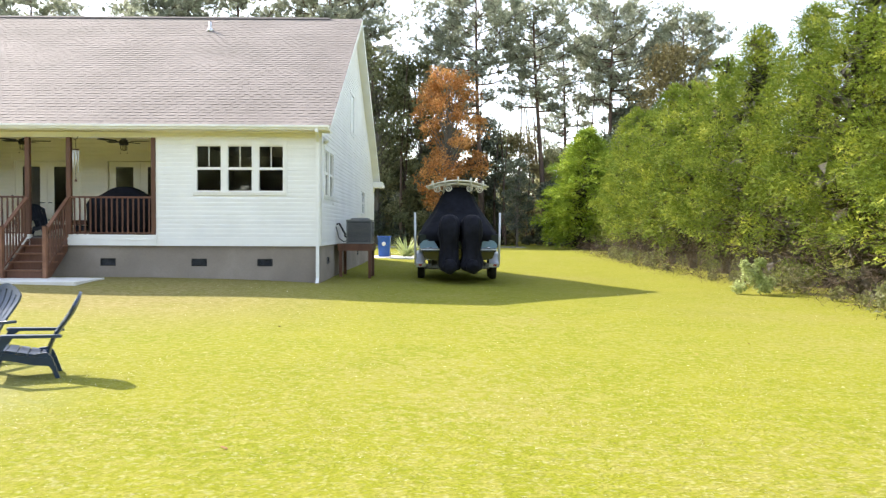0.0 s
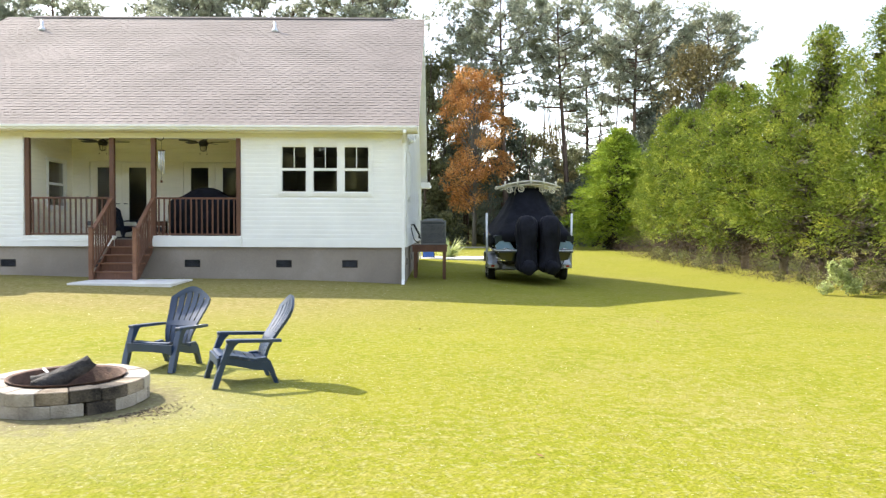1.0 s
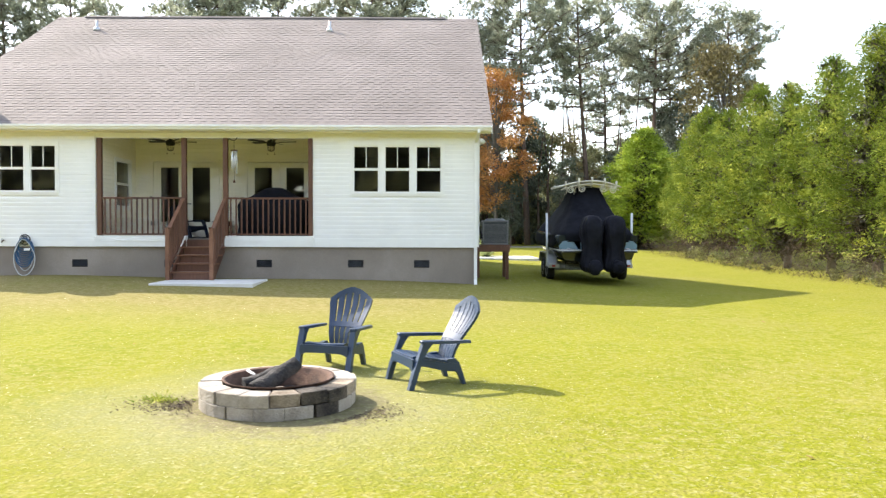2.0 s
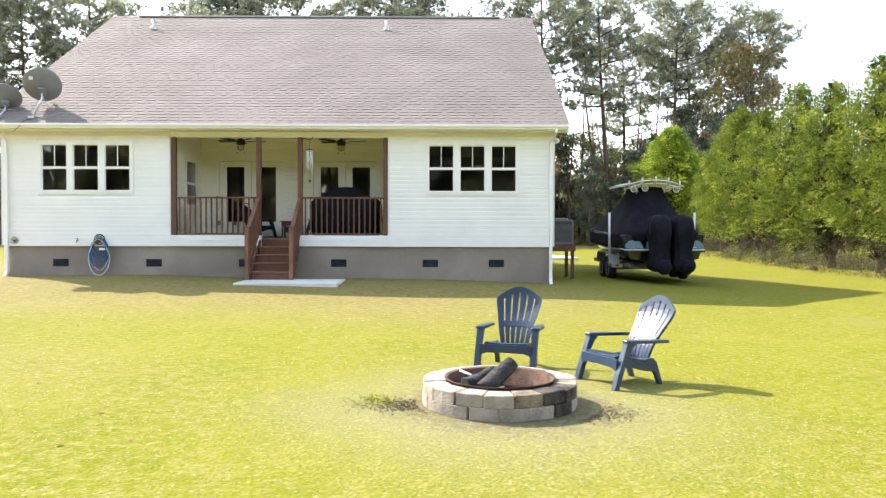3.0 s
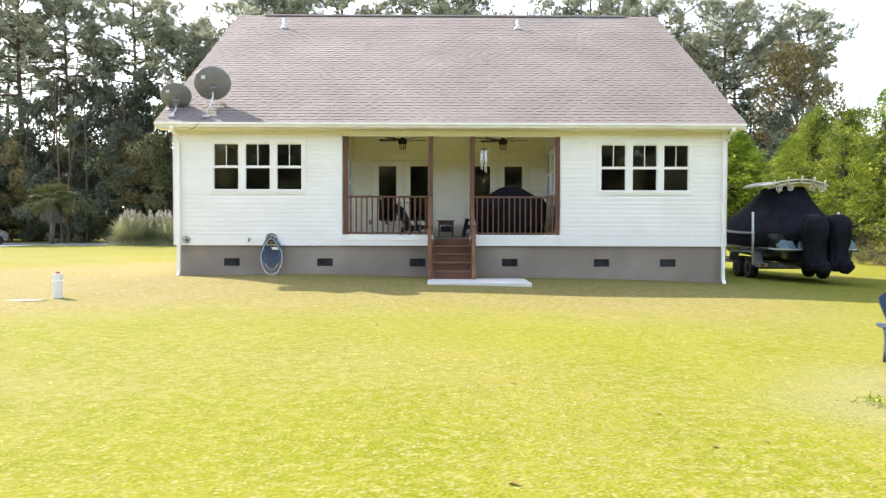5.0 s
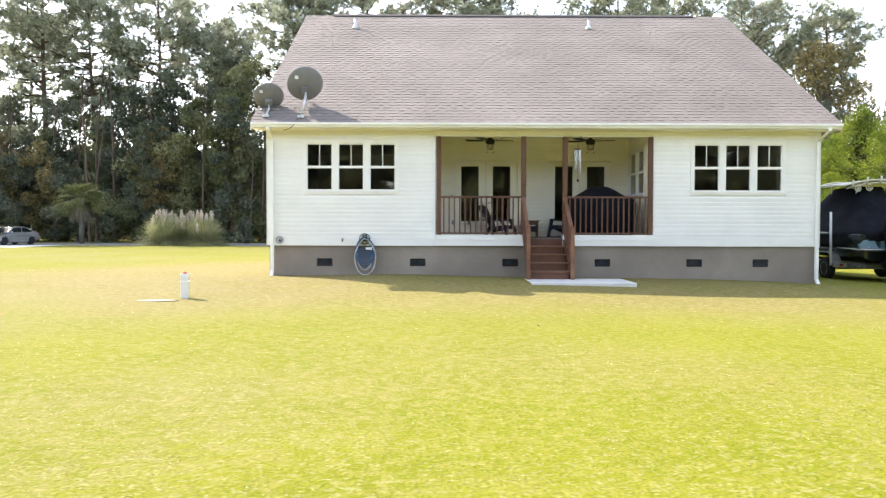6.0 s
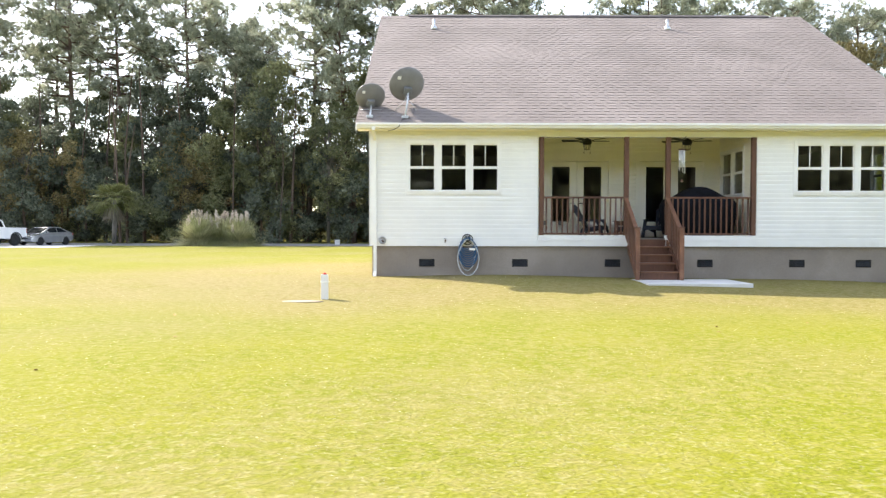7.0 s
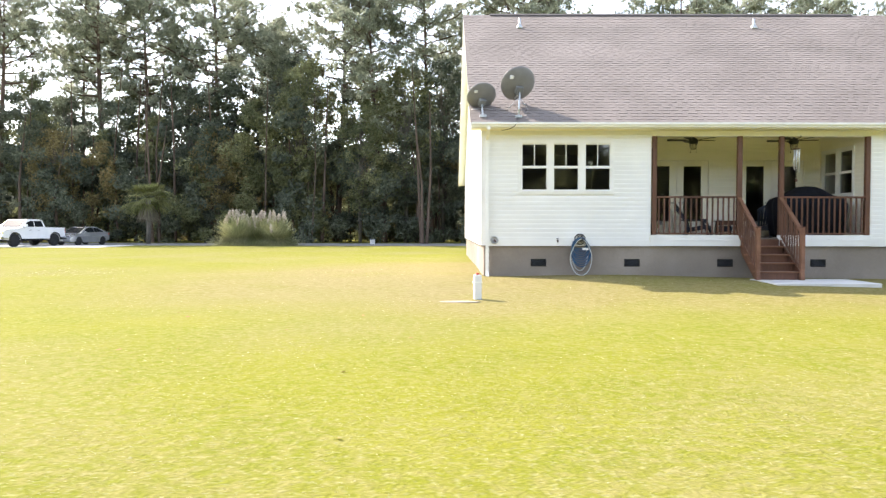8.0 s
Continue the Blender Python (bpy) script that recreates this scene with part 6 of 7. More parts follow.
# ---------------------------------------------------------------- boat on its trailer
BX, BY = 0.62, 21.75
BZ = gz(BX, BY)
tr = thing("boat_trailer", "galvanised tandem-axle boat trailer", "trailer", (BX, BY, BZ))
for s in (-1, 1):
    # rails take a darker grey than galvanised, shade under the hull put into colour
    part("frame_rail", boxed(*sorted((s * 0.80, s * 0.90)), 0.25, 5.4, 0.42, 0.54, bevel=0.008), M["acframe"], tr)
    part("bunk", boxed(*sorted((s * 0.50, s * 0.60)), 0.3, 4.8, 0.56, 0.64), M["rubber"], tr)
    part("tongue_rail", tube(B(), [(s * 0.85, 5.35, 0.48), (s * 0.06, 7.6, 0.50)], 0.05, 6), M["galv"], tr)
    fe = B()
    o = [(1.22, 0.52), (1.36, 0.80), (1.5, 0.86), (2.98, 0.86), (3.12, 0.80), (3.25, 0.52), (3.21, 0.52), (3.09, 0.77), (2.96, 0.825), (1.52, 0.825), (1.39, 0.77), (1.26, 0.52)]
    prism(fe, o, *sorted((s * 0.98, s * 1.27)), "x")
    part("fender", fe, M["galv"], tr, "galvanised trailer fender")
    part("step_plate", boxed(*sorted((s * 0.95, s * 1.26)), 0.95, 1.22, 0.40, 0.52, bevel=0.01), M["galv"], tr)
    gp = part("guide_pole", tube(B(), [(s * 1.28, 1.28, 0.45), (s * 1.30, 1.28, 2.06)], 0.036, 10), M["whitepaint"], tr, "white plastic boat guide pole")
    part("guide_bracket", tube(B(), [(s * 0.85, 1.28, 0.46), (s * 1.28, 1.28, 0.46), (s * 1.28, 1.28, 0.80)], 0.022, 6), M["galv"], gp)
    tl = part("tail_light", boxed(*sorted((s * 1.08, s * 1.18)), 0.935, 0.948, 0.44, 0.49, bevel=0.004), M["amber"], tr, "red tail light")
    for y in (1.80, 2.68):
        wm_ = pose(s * 1.12, y, 0.335, 0, 90, 0)
        w = part("wheel", lathe(B(), [(0.20, -0.10), (0.31, -0.105), (0.335, -0.07), (0.34, 0.0), (0.335, 0.07), (0.31, 0.105), (0.20, 0.10)], 28, wm_), M["rubber"], tr, "black trailer tyre")
        part("rim", lathe(B(), [(0.03, -s * -0.09), (0.06, s * 0.10), (0.17, s * 0.075), (0.20, s * 0.107), (0.195, s * 0.06), (0.165, s * 0.055)], 20, wm_), M["rimpaint"], w)
        sp = lathe(B(), [(0.0005, s * 0.095), (0.05, s * 0.095), (0.055, s * 0.04)], 12, wm_)
        for j in range(5):
            box(sp, -0.024, 0.024, 0.03, 0.175, min(s * 0.055, s * 0.085), max(s * 0.055, s * 0.085), wm_ @ pose(0, 0, 0, 0, 0, 72 * j))
        part("spokes", sp, M["rimpaint"], w)
        part("brake_drum", lathe(B(), [(0.0005, s * 0.03), (0.165, s * 0.03), (0.165, 0.0)], 16, wm_), M["rubber"], w)
for y in (0.3, 1.7, 2.9, 4.6):
    # cross members too are coloured darker, as if shaded by the hull
    part("cross_member", boxed(-0.80, 0.80, y, y + 0.08, 0.40, 0.47), M["acframe"], tr)
for y in (1.80, 2.68):
    part("axle", tube(B(), [(-1.02, y, 0.335), (1.02, y, 0.335)], 0.035, 8), M["galv"], tr)
part("jack", tube(B(), [(0, 7.3, 0.0), (0, 7.3, 0.9)], 0.035, 8), M["galv"], tr)
part("bow_stop", tube(B(), [(0, 6.9, 0.5), (0, 6.85, 1.35)], 0.04, 8), M["galv"], tr)

boat = thing("boat", "centre-console motorboat under a black cover", "boat", (BX, BY, BZ))
ST = [(0.0, 1.0, 0.58, 1.10, 0.62), (2.0, 1.0, 0.56, 1.16, 0.60), (4.0, 0.95, 0.60, 1.15, 0.66), (5.4, 0.70, 0.76, 0.92, 0.86), (6.5, 0.34, 0.98, 0.50, 1.12), (7.1, 0.05, 1.30, 0.12, 1.40)]


low, high = [], []
for y, bc, kz, bg, cz in ST:
    sheer = 1.36 + 0.035 * y
    rub = 0.98 + 0.055 * y
    rub = min(rub, sheer - 0.08)
    cz2 = min(cz + 0.12, rub - 0.05)
    low.append([(-bg * 0.99, y, rub), (-bc, y, cz2), (-bc * 0.5, y, (kz + cz2) / 2), (0, y, kz), (bc * 0.5, y, (kz + cz2) / 2), (bc, y, cz2), (bg * 0.99, y, rub)])
    high.append([(-bg * 0.99, y, rub), (-bg * 1.04, y + 0.0, sheer), (-bg * 1.0, y, sheer + 0.03), (-bg * 0.86, y, sheer + 0.03), (-bg * 0.84, y, rub), ][:5])
bl = B()
loft(bl, low)
part("hull", bl, M["hull"], boat, "glossy dark hull bottom")
for s in (-1, 1):
    b = B()
    secs = []
    for ring in high:
        secs.append([(s * abs(x), y, z) for x, y, z in ring])
    loft(b, secs)
    part("topside", b, M["hull"], boat, "glossy dark hull side")
    rr = B()
    tube(rr, [(s * (1.115 + 0.02 * y), y, 0.955 + 0.03 * y) for y in (-0.02, 0.4, 0.8, 1.2)], 0.02, 8)
    part("rub_rail", rr, M["whitepaint"], boat, "white rub rail")
    # transom corners either side of the engine well, sky reflection painted as pale blue
    t = prism(B(), [(s * 0.58, 1.00), (s * 1.10, 1.00), (s * 1.13, 1.10), (s * 1.02, 1.22), (s * 0.74, 1.26)], -0.02, 0.10, "y")
    part("transom_panel", t, M["hullsky"], boat, "transom corner painted the pale blue of reflected sky")
    part("transom_rail", boxed(*sorted((s * 0.42, s * 1.13)), -0.10, -0.02, 0.945, 0.985, bevel=0.01), M["whitepaint"], boat)
    part("swim_step", boxed(*sorted((s * 0.52, s * 1.06)), -0.34, -0.10, 0.90, 0.945, bevel=0.012), M["hull"], boat)
    part("cleat", tube(B(), [(s * 0.90, -0.06, 1.02), (s * 0.78, -0.06, 1.02)], 0.014, 6), M["chrome"], boat)
part("transom", prism(B(), [(-0.98, 0.70), (-0.5, 0.62), (0, 0.56), (0.5, 0.62), (0.98, 0.70), (1.06, 0.96), (-1.06, 0.96)], -0.025, -0.004, "y"), M["hull"], boat)
part("engine_well", boxed(-0.50, 0.50, 0.0, 0.5, 0.98, 1.22, bevel=0.03), M["hullsky"], boat)

rb = random.Random(21)
secs = []
for z, bw, y0, y1, wav in ((1.05, 1.225, -0.08, 6.75, 0.03), (1.22, 1.235, -0.10, 7.0, 0.02), (1.33, 1.20, -0.08, 7.1, 0.01), (1.37, 1.225, -0.10, 7.1, 0.008), (1.50, 1.14, -0.04, 7.0, 0.005), (1.72, 1.04, 0.35, 6.3, 0.0), (2.05, 0.80, 0.80, 5.1, 0.0), (2.40, 0.60, 1.12, 4.1, 0.0), (2.70, 0.47, 1.30, 3.5, 0.0), (2.84, 0.42, 1.40, 3.25, 0.0)):
    yc, ha = (y0 + y1) / 2, (y1 - y0) / 2
    ring = []
    for j in range(48):
        a = 2 * math.pi * j / 48
        ca, sa = math.cos(a), math.sin(a)
        e = 0.30 if z < 1.6 else 0.42
        x = bw * math.copysign(abs(ca) ** e, ca)
        y = math.copysign(abs(sa) ** (e if sa < 0 else 0.8), sa)
        if sa > 0:
            x *= 1 - 0.55 * max(0.0, y) ** 3
        fold = 1 + (0.018 * math.sin(11 * a) + rb.uniform(-0.008, 0.008)) * (1 if z > 1.6 else 0.5)
        ring.append((x * fold, yc + ha * y * fold, z + (0.16 if sa < -0.6 and z < 1.1 else 0) + wav * math.sin(7 * a) + 0.012 * max(0, y) * 6 * (1 if z < 1.6 else 0)))
    secs.append(ring)
b = B()
loft(b, secs)
part("cover", b, M["cover"], boat, "black fabric boat cover stretched to the top")
for s in (-1, 1):
    part("cover_strap", tube(B(), [(s * 1.12, 0.15, 1.30), (s * 0.95, 0.0, 0.9), (s * 0.86, 0.4, 0.5)], 0.012, 5), M["rubber"], boat)

tt = part("t_top_frame", B(), M["tube"], boat, "white tubular T-top frame with rod holders")


def arch(y, z0, w, k):
    return [(w * t, y + k * t * t, z0 - 0.17 * t * t) for t in np.linspace(-1, 1, 15)]


bmt = B()
tube(bmt, arch(0.95, 3.02, 0.93, 0.22), 0.024, 8)
tube(bmt, arch(0.98, 2.93, 0.89, 0.22), 0.020, 8)
tube(bmt, arch(3.15, 3.06, 0.92, -0.25), 0.024, 8)
for s in (-1, 1):
    tube(bmt, [(s * 0.93, 1.17, 2.85), (s * 0.97, 1.9, 2.90), (s * 0.92, 2.9, 2.89)], 0.024, 8)
    tube(bmt, [(s * 0.40, 1.05, 2.94), (s * 0.42, 1.45, 2.78), (s * 0.45, 1.7, 1.5)], 0.022, 8)
    tube(bmt, [(s * 0.40, 3.0, 3.0), (s * 0.42, 2.9, 1.6)], 0.022, 8)
    tube(bmt, [(s * 0.62, 1.04, 2.90), (s * 0.52, 1.20, 2.74), (s * 0.40, 1.32, 2.70)], 0.016, 6)
me = tt.data
bmesh.ops.recalc_face_normals(bmt, faces=bmt.faces)
bmt.to_mesh(me)
bmt.free()
b = B()
N_ = 12
grid = []
for j in range(5):
    y = 1.05 + 0.5 * j
    grid.append([(0.9 * t, y + (0.2 if j == 0 else 0) * t * t, 3.02 - 0.16 * t * t + 0.015) for t in np.linspace(-1, 1, N_)])
low_ = [[(x, y, z - 0.02) for x, y, z in r][::-1] for r in grid]
loft(b, [r + l for r, l in zip(grid, low_)])
part("canvas", b, M["tube"], tt, "cream canvas top")
for t in (-0.82, -0.42, 0.0, 0.42, 0.82):
    zt = 3.02 - 0.17 * t * t
    yy = 0.95 + 0.22 * t * t
    part("rod_holder", tube(B(), [(0.93 * t, yy - 0.02, zt - 0.14), (0.93 * t, yy - 0.07, zt + 0.11)], 0.03, 8), M["tube"], tt)
for t in (-0.62, -0.28, 0.36, 0.66):
    b = B()
    zt = 2.80 - 0.1 * t * t
    tube(b, [(t + 0.085 * math.cos(a), 1.04, zt + 0.085 * math.sin(a)) for a in np.linspace(0, 2 * math.pi, 18)[:-1]], 0.017, 6, closed=True)
    tube(b, [(t + 0.035 * math.cos(a), 1.03, zt + 0.035 * math.sin(a)) for a in np.linspace(0, 2 * math.pi, 10)[:-1]], 0.012, 5, closed=True)
    part("speaker", b, M["tube"], tt, "round white speaker ring")


def outboard(x):
    """An outboard engine in its cloth cover, cinched at the waist."""
    o = thing("outboard_engine", "outboard engine under a black cloth cover", "outboard engine", (BX + x, BY, BZ), 0, "boat engines")
    secs = []
    q = random.Random(int(x * 100) + 50)
    for z, w, d, yc in ((0.36, 0.16, 0.24, -0.50), (0.42, 0.24, 0.34, -0.50), (0.54, 0.28, 0.37, -0.48), (0.70, 0.25, 0.30, -0.45), (0.92, 0.225, 0.28, -0.43), (1.15, 0.235, 0.32, -0.44), (1.42, 0.265, 0.37, -0.45), (1.66, 0.265, 0.37, -0.44), (1.82, 0.235, 0.33, -0.43), (1.92, 0.17, 0.25, -0.42), (1.96, 0.06, 0.10, -0.42)):
        ring = []
        for j in range(66):
            a = 2 * math.pi * j / 66
            f = 1.13 + 0.045 * math.sin(5 * a + z * 4) + 0.06 * math.sin(11 * a + 1.5 * math.sin(z * 5 + x)) * (1 if z < 1.75 else 0.5) + 0.06 * math.sin(3 * a - z * 9 + 4 * x) + q.uniform(-0.02, 0.02)
            ring.append((w * math.copysign(abs(math.cos(a)) ** 0.75, math.cos(a)) * f, yc + d * math.copysign(abs(math.sin(a)) ** 0.75, math.sin(a)) * f, z))
        secs.append(ring)
    part("cover", loft(B(), secs), M["engcover"], o)
    b = B()
    tube(b, [(0.235 * math.cos(a), -0.43 + 0.29 * math.sin(a), 0.95) for a in np.linspace(0, 2 * math.pi, 22)[:-1]], 0.012, 5, closed=True)
    part("drawcord", b, M["rubber"], o)
    ball_ = [(0.01, -0.2), (0.12, -0.17), (0.19, -0.08), (0.21, 0.03), (0.18, 0.13), (0.10, 0.19), (0.01, 0.21)]
    pc = lathe(B(), ball_, 18, pose(0.02, -0.86, 0.50, 80, 0, 0))
    for v in pc.verts:
        v.co += Vector((q.uniform(-0.02, 0.02), q.uniform(-0.02, 0.02), q.uniform(-0.02, 0.02)))
    part("propeller_cover", pc, M["engcover"], o)
    part("bracket", boxed(-0.12, 0.12, -0.2, -0.03, 0.75, 1.2, bevel=0.02), M["blackmetal"], o)


outboard(-0.28)
outboard(0.36)

# ---------------------------------------------------------------- vehicles on the far drive
def car_wheel(parent, x, y, r, w, s):
    m = pose(x, y, r, 90, 0, 0)
    t = part("wheel", lathe(B(), [(r * 0.6, -w / 2), (r * 0.95, -w / 2), (r, -w * 0.35), (r, w * 0.35), (r * 0.95, w / 2), (r * 0.6, w / 2)], 24, m), M["rubber"], parent, "black tyre")
    part("rim", lathe(B(), [(r * 0.12, s * w * 0.42), (r * 0.2, s * w * 0.48), (r * 0.45, s * w * 0.36), (r * 0.62, s * w * 0.5), (r * 0.6, s * w * 0.3), (0.0005, s * w * 0.25)], 18, m), M["chrome"] if r < 0.36 else M["acgrey"], t)


def pickup(at, turn):
    """A lifted crew-cab pickup; its nose points to +x."""
    c = thing("pickup_truck", "white lifted crew-cab pickup truck on the drive", "truck", at, turn)
    W = 2.0
    arch_ = lambda cx, r: [(cx + r * math.cos(a), 0.48 + r * math.sin(a)) for a in np.linspace(0, math.pi, 9)]
    o = [(-2.88, 0.72), (-2.88, 1.34), (-0.92, 1.36), (1.02, 1.34), (1.15, 1.33), (2.55, 1.22), (2.82, 1.12), (2.86, 0.66), (2.40, 0.60)] + arch_(1.86, 0.50) + [(1.30, 0.55), (-1.30, 0.55)] + arch_(-1.86, 0.50) + [(-2.42, 0.62)]
    b = B()
    prism(b, [(x, z) for x, z in o], -W / 2, W / 2, "y")
    part("body", b, M["whitepaint"], c)
    cab = [(-0.95, 1.345), (-0.80, 1.86), (-0.55, 1.94), (0.42, 1.94), (0.62, 1.90), (1.30, 1.345)]
    b = B()
    prism(b, cab, -W / 2 + 0.03, W / 2 - 0.03, "y")
    for v in b.verts:
        if v.co.z > 1.5:
            v.co.y *= 0.86
    part("cab", b, M["whitepaint"], c)
    for s in (-1, 1):
        def sidew(x0, x1, x2, x3):
            bb = B()
            f = lambda z: (W / 2 - 0.03) * (1 - 0.14 * (z - 1.345) / 0.52) + 0.004
            q = [bb.verts.new((x, s * f(z), z)) for x, z in ((x0, 1.40), (x1, 1.40), (x2, 1.82), (x3, 1.82))]
            q2 = [bb.verts.new((v.co.x, v.co.y + s * 0.008, v.co.z)) for v in q]
            bb.faces.new(q)
            bb.faces.new(q2[::-1])
            for i in range(4):
                bb.faces.new((q[i], q[(i + 1) % 4], q2[(i + 1) % 4], q2[i]))
            return bb
        part("side_window", sidew(-0.78, 0.02, 0.0, -0.66), M["carglass"], c, "dark side window")
        part("side_window", sidew(0.10, 1.08, 0.55, 0.08), M["carglass"], c, "dark side window")
        part("mirror", boxed(0.92, 1.08, *sorted((s * 0.98, s * 1.20)), 1.38, 1.58, bevel=0.02), M["whitepaint"], c)
        for x in (-0.35, 0.45):
            part("door_handle", boxed(x, x + 0.16, *sorted((s * 1.0, s * 1.02)), 1.14, 1.17), M["chrome"], c)
        part("headlight", boxed(2.72, 2.87, *sorted((s * 0.70, s * 0.985)), 0.92, 1.08, bevel=0.02), M["chrome"], c, "clear headlight")
        part("tail_light", boxed(-2.895, -2.84, *sorted((s * 0.85, s * 1.004)), 0.92, 1.28, bevel=0.01), M["amber"], c, "red tail light")
        for x in (1.86, -1.86):
            car_wheel(c, x, s * 0.86, 0.44, 0.30, s)
            fl = B()
            pts = [(x + 0.52 * math.cos(a), s * 1.01, 0.48 + 0.52 * math.sin(a)) for a in np.linspace(0, math.pi, 10)]
            tube(fl, pts, 0.035, 6)
            part("fender_flare", fl, M["blackmetal"], c)
    ws = B()
    prism(ws, [(0.66, 1.86), (1.25, 1.40), (1.262, 1.405), (0.672, 1.87)], -0.80, 0.80, "y")
    part("windshield", ws, M["carglass"], c, "dark windshield")
    part("grille", boxed(2.86, 2.90, -0.68, 0.68, 0.82, 1.08, bevel=0.02), M["chrome"], c, "chrome grille")
    part("grille_mesh", boxed(2.895, 2.91, -0.60, 0.60, 0.86, 1.04), M["blackmetal"], c)
    part("front_bumper", boxed(2.82, 3.02, -0.98, 0.98, 0.52, 0.74, bevel=0.04), M["chrome"], c)
    part("rear_bumper", boxed(-3.02, -2.88, -0.98, 0.98, 0.58, 0.76, bevel=0.04), M["chrome"], c)
    part("chassis", boxed(-2.6, 2.6, -0.45, 0.45, 0.40, 0.60), M["blackmetal"], c)
    part("bed_liner", boxed(-2.80, -1.0, -0.88, 0.88, 1.30, 1.365), M["blackmetal"], c)
    return c


def sedan(at, turn):
    c = thing("sedan_car", "silver four-door sedan parked on the drive", "car", at, turn)
    W = 1.75
    arch_ = lambda cx, r: [(cx + r * math.cos(a), 0.30 + r * math.sin(a)) for a in np.linspace(0, math.pi, 9)]
    o = [(-2.22, 0.45), (-2.24, 0.80), (-2.12, 0.97), (-1.5, 1.0), (0.95, 0.93), (1.85, 0.76), (2.18, 0.62), (2.24, 0.40), (2.1, 0.25)] + arch_(1.38, 0.36) + [(0.98, 0.22), (-0.95, 0.22)] + arch_(-1.32, 0.36) + [(-1.75, 0.26)]
    b = B()
    prism(b, o, -W / 2, W / 2, "y")
    for v in b.verts:
        if v.co.x > 1.9 or v.co.x < -2.0:
            v.co.y *= 0.88
    part("body", b, M["silver"], c)
    roofo = [(-1.85, 0.99), (-0.95, 1.36), (-0.55, 1.43), (0.05, 1.43), (0.35, 1.38), (1.25, 0.90)]
    b = B()
    prism(b, roofo, -W / 2 + 0.04, W / 2 - 0.04, "y")
    for v in b.verts:
        if v.co.z > 1.1:
            v.co.y *= 0.78
    part("cabin", b, M["silver"], c)
    for s in (-1, 1):
        def sidew(xs):
            bb = B()
            f = lambda z: (W / 2 - 0.04) * (1 - 0.22 * min(1, max(0.0, (z - 0.97)) / 0.40)) + 0.006
            q = [bb.verts.new((x, s * f(z), z)) for x, z in xs]
            q2 = [bb.verts.new((v.co.x, v.co.y + s * 0.008, v.co.z)) for v in q]
            bb.faces.new(q)
            bb.faces.new(q2[::-1])
            k = len(q)
            for i in range(k):
                bb.faces.new((q[i], q[(i + 1) % k], q2[(i + 1) % k], q2[i]))
            return bb
        part("side_window", sidew(((-1.45, 1.02), (-0.42, 1.0), (-0.44, 1.34), (-0.90, 1.31))), M["carglass"], c, "dark side window")
        part("side_window", sidew(((-0.34, 1.0), (0.88, 0.97), (0.30, 1.33), (-0.36, 1.35))), M["carglass"], c, "dark side window")
        part("mirror", boxed(0.70, 0.82, *sorted((s * 0.86, s * 1.02)), 0.95, 1.05, bevel=0.02), M["silver"], c)
        part("headlight", boxed(1.92, 2.17, *sorted((s * 0.52, s * 0.80)), 0.60, 0.70, bevel=0.02), M["chrome"], c, "clear headlight")
        part("tail_light", boxed(-2.20, -2.08, *sorted((s * 0.50, s * 0.79)), 0.78, 0.93, bevel=0.02), M["amber"], c, "red tail light")
        for x in (1.38, -1.32):
            car_wheel(c, x, s * 0.76, 0.31, 0.20, s)
    part("windshield", prism(B(), [(0.40, 1.345), (1.20, 0.925), (1.212, 0.93), (0.412, 1.355)], -0.66, 0.66, "y"), M["carglass"], c, "dark windshield")
    part("grille", boxed(2.17, 2.235, -0.45, 0.45, 0.50, 0.60, bevel=0.01), M["blackmetal"], c)
    part("number_plate", boxed(2.236, 2.25, -0.15, 0.15, 0.36, 0.44), M["whitepaint"], c)
    return c


DRZ = 0.27 + 0.012
pickup((-48.25, 54.6, DRZ), 256)
sedan((-46.2, 59.0, DRZ), 257)
bm = B()
box(bm, -140, -16, 57.6, 66.5, 0.05, 0.282)
single("road", bm, M["drive"], "grey gravel drive along the far wood", "drive", kind="structure")
single("driveway", boxed(-62, -41.5, 51.5, 57.6, 0.05, 0.280), M["concrete"], "pale concrete parking apron beside the gravel drive", "driveway", kind="structure")
single("road", boxed(-16, 7, 58.5, 62.0, 0.05, 0.281), M["drive"], "far end of the gravel drive", "drive", kind="structure")
ub = thing("utility_box", "small grey utility box by the wood", "utility box", (-23.8, 62.5, 0.28))
part("body", boxed(-0.2, 0.2, -0.15, 0.15, -0.02, 0.40, bevel=0.02), M["galv"], ub)
part("lid", boxed(-0.22, 0.22, -0.17, 0.17, 0.40, 0.45, bevel=0.01), M["acframe"], ub)


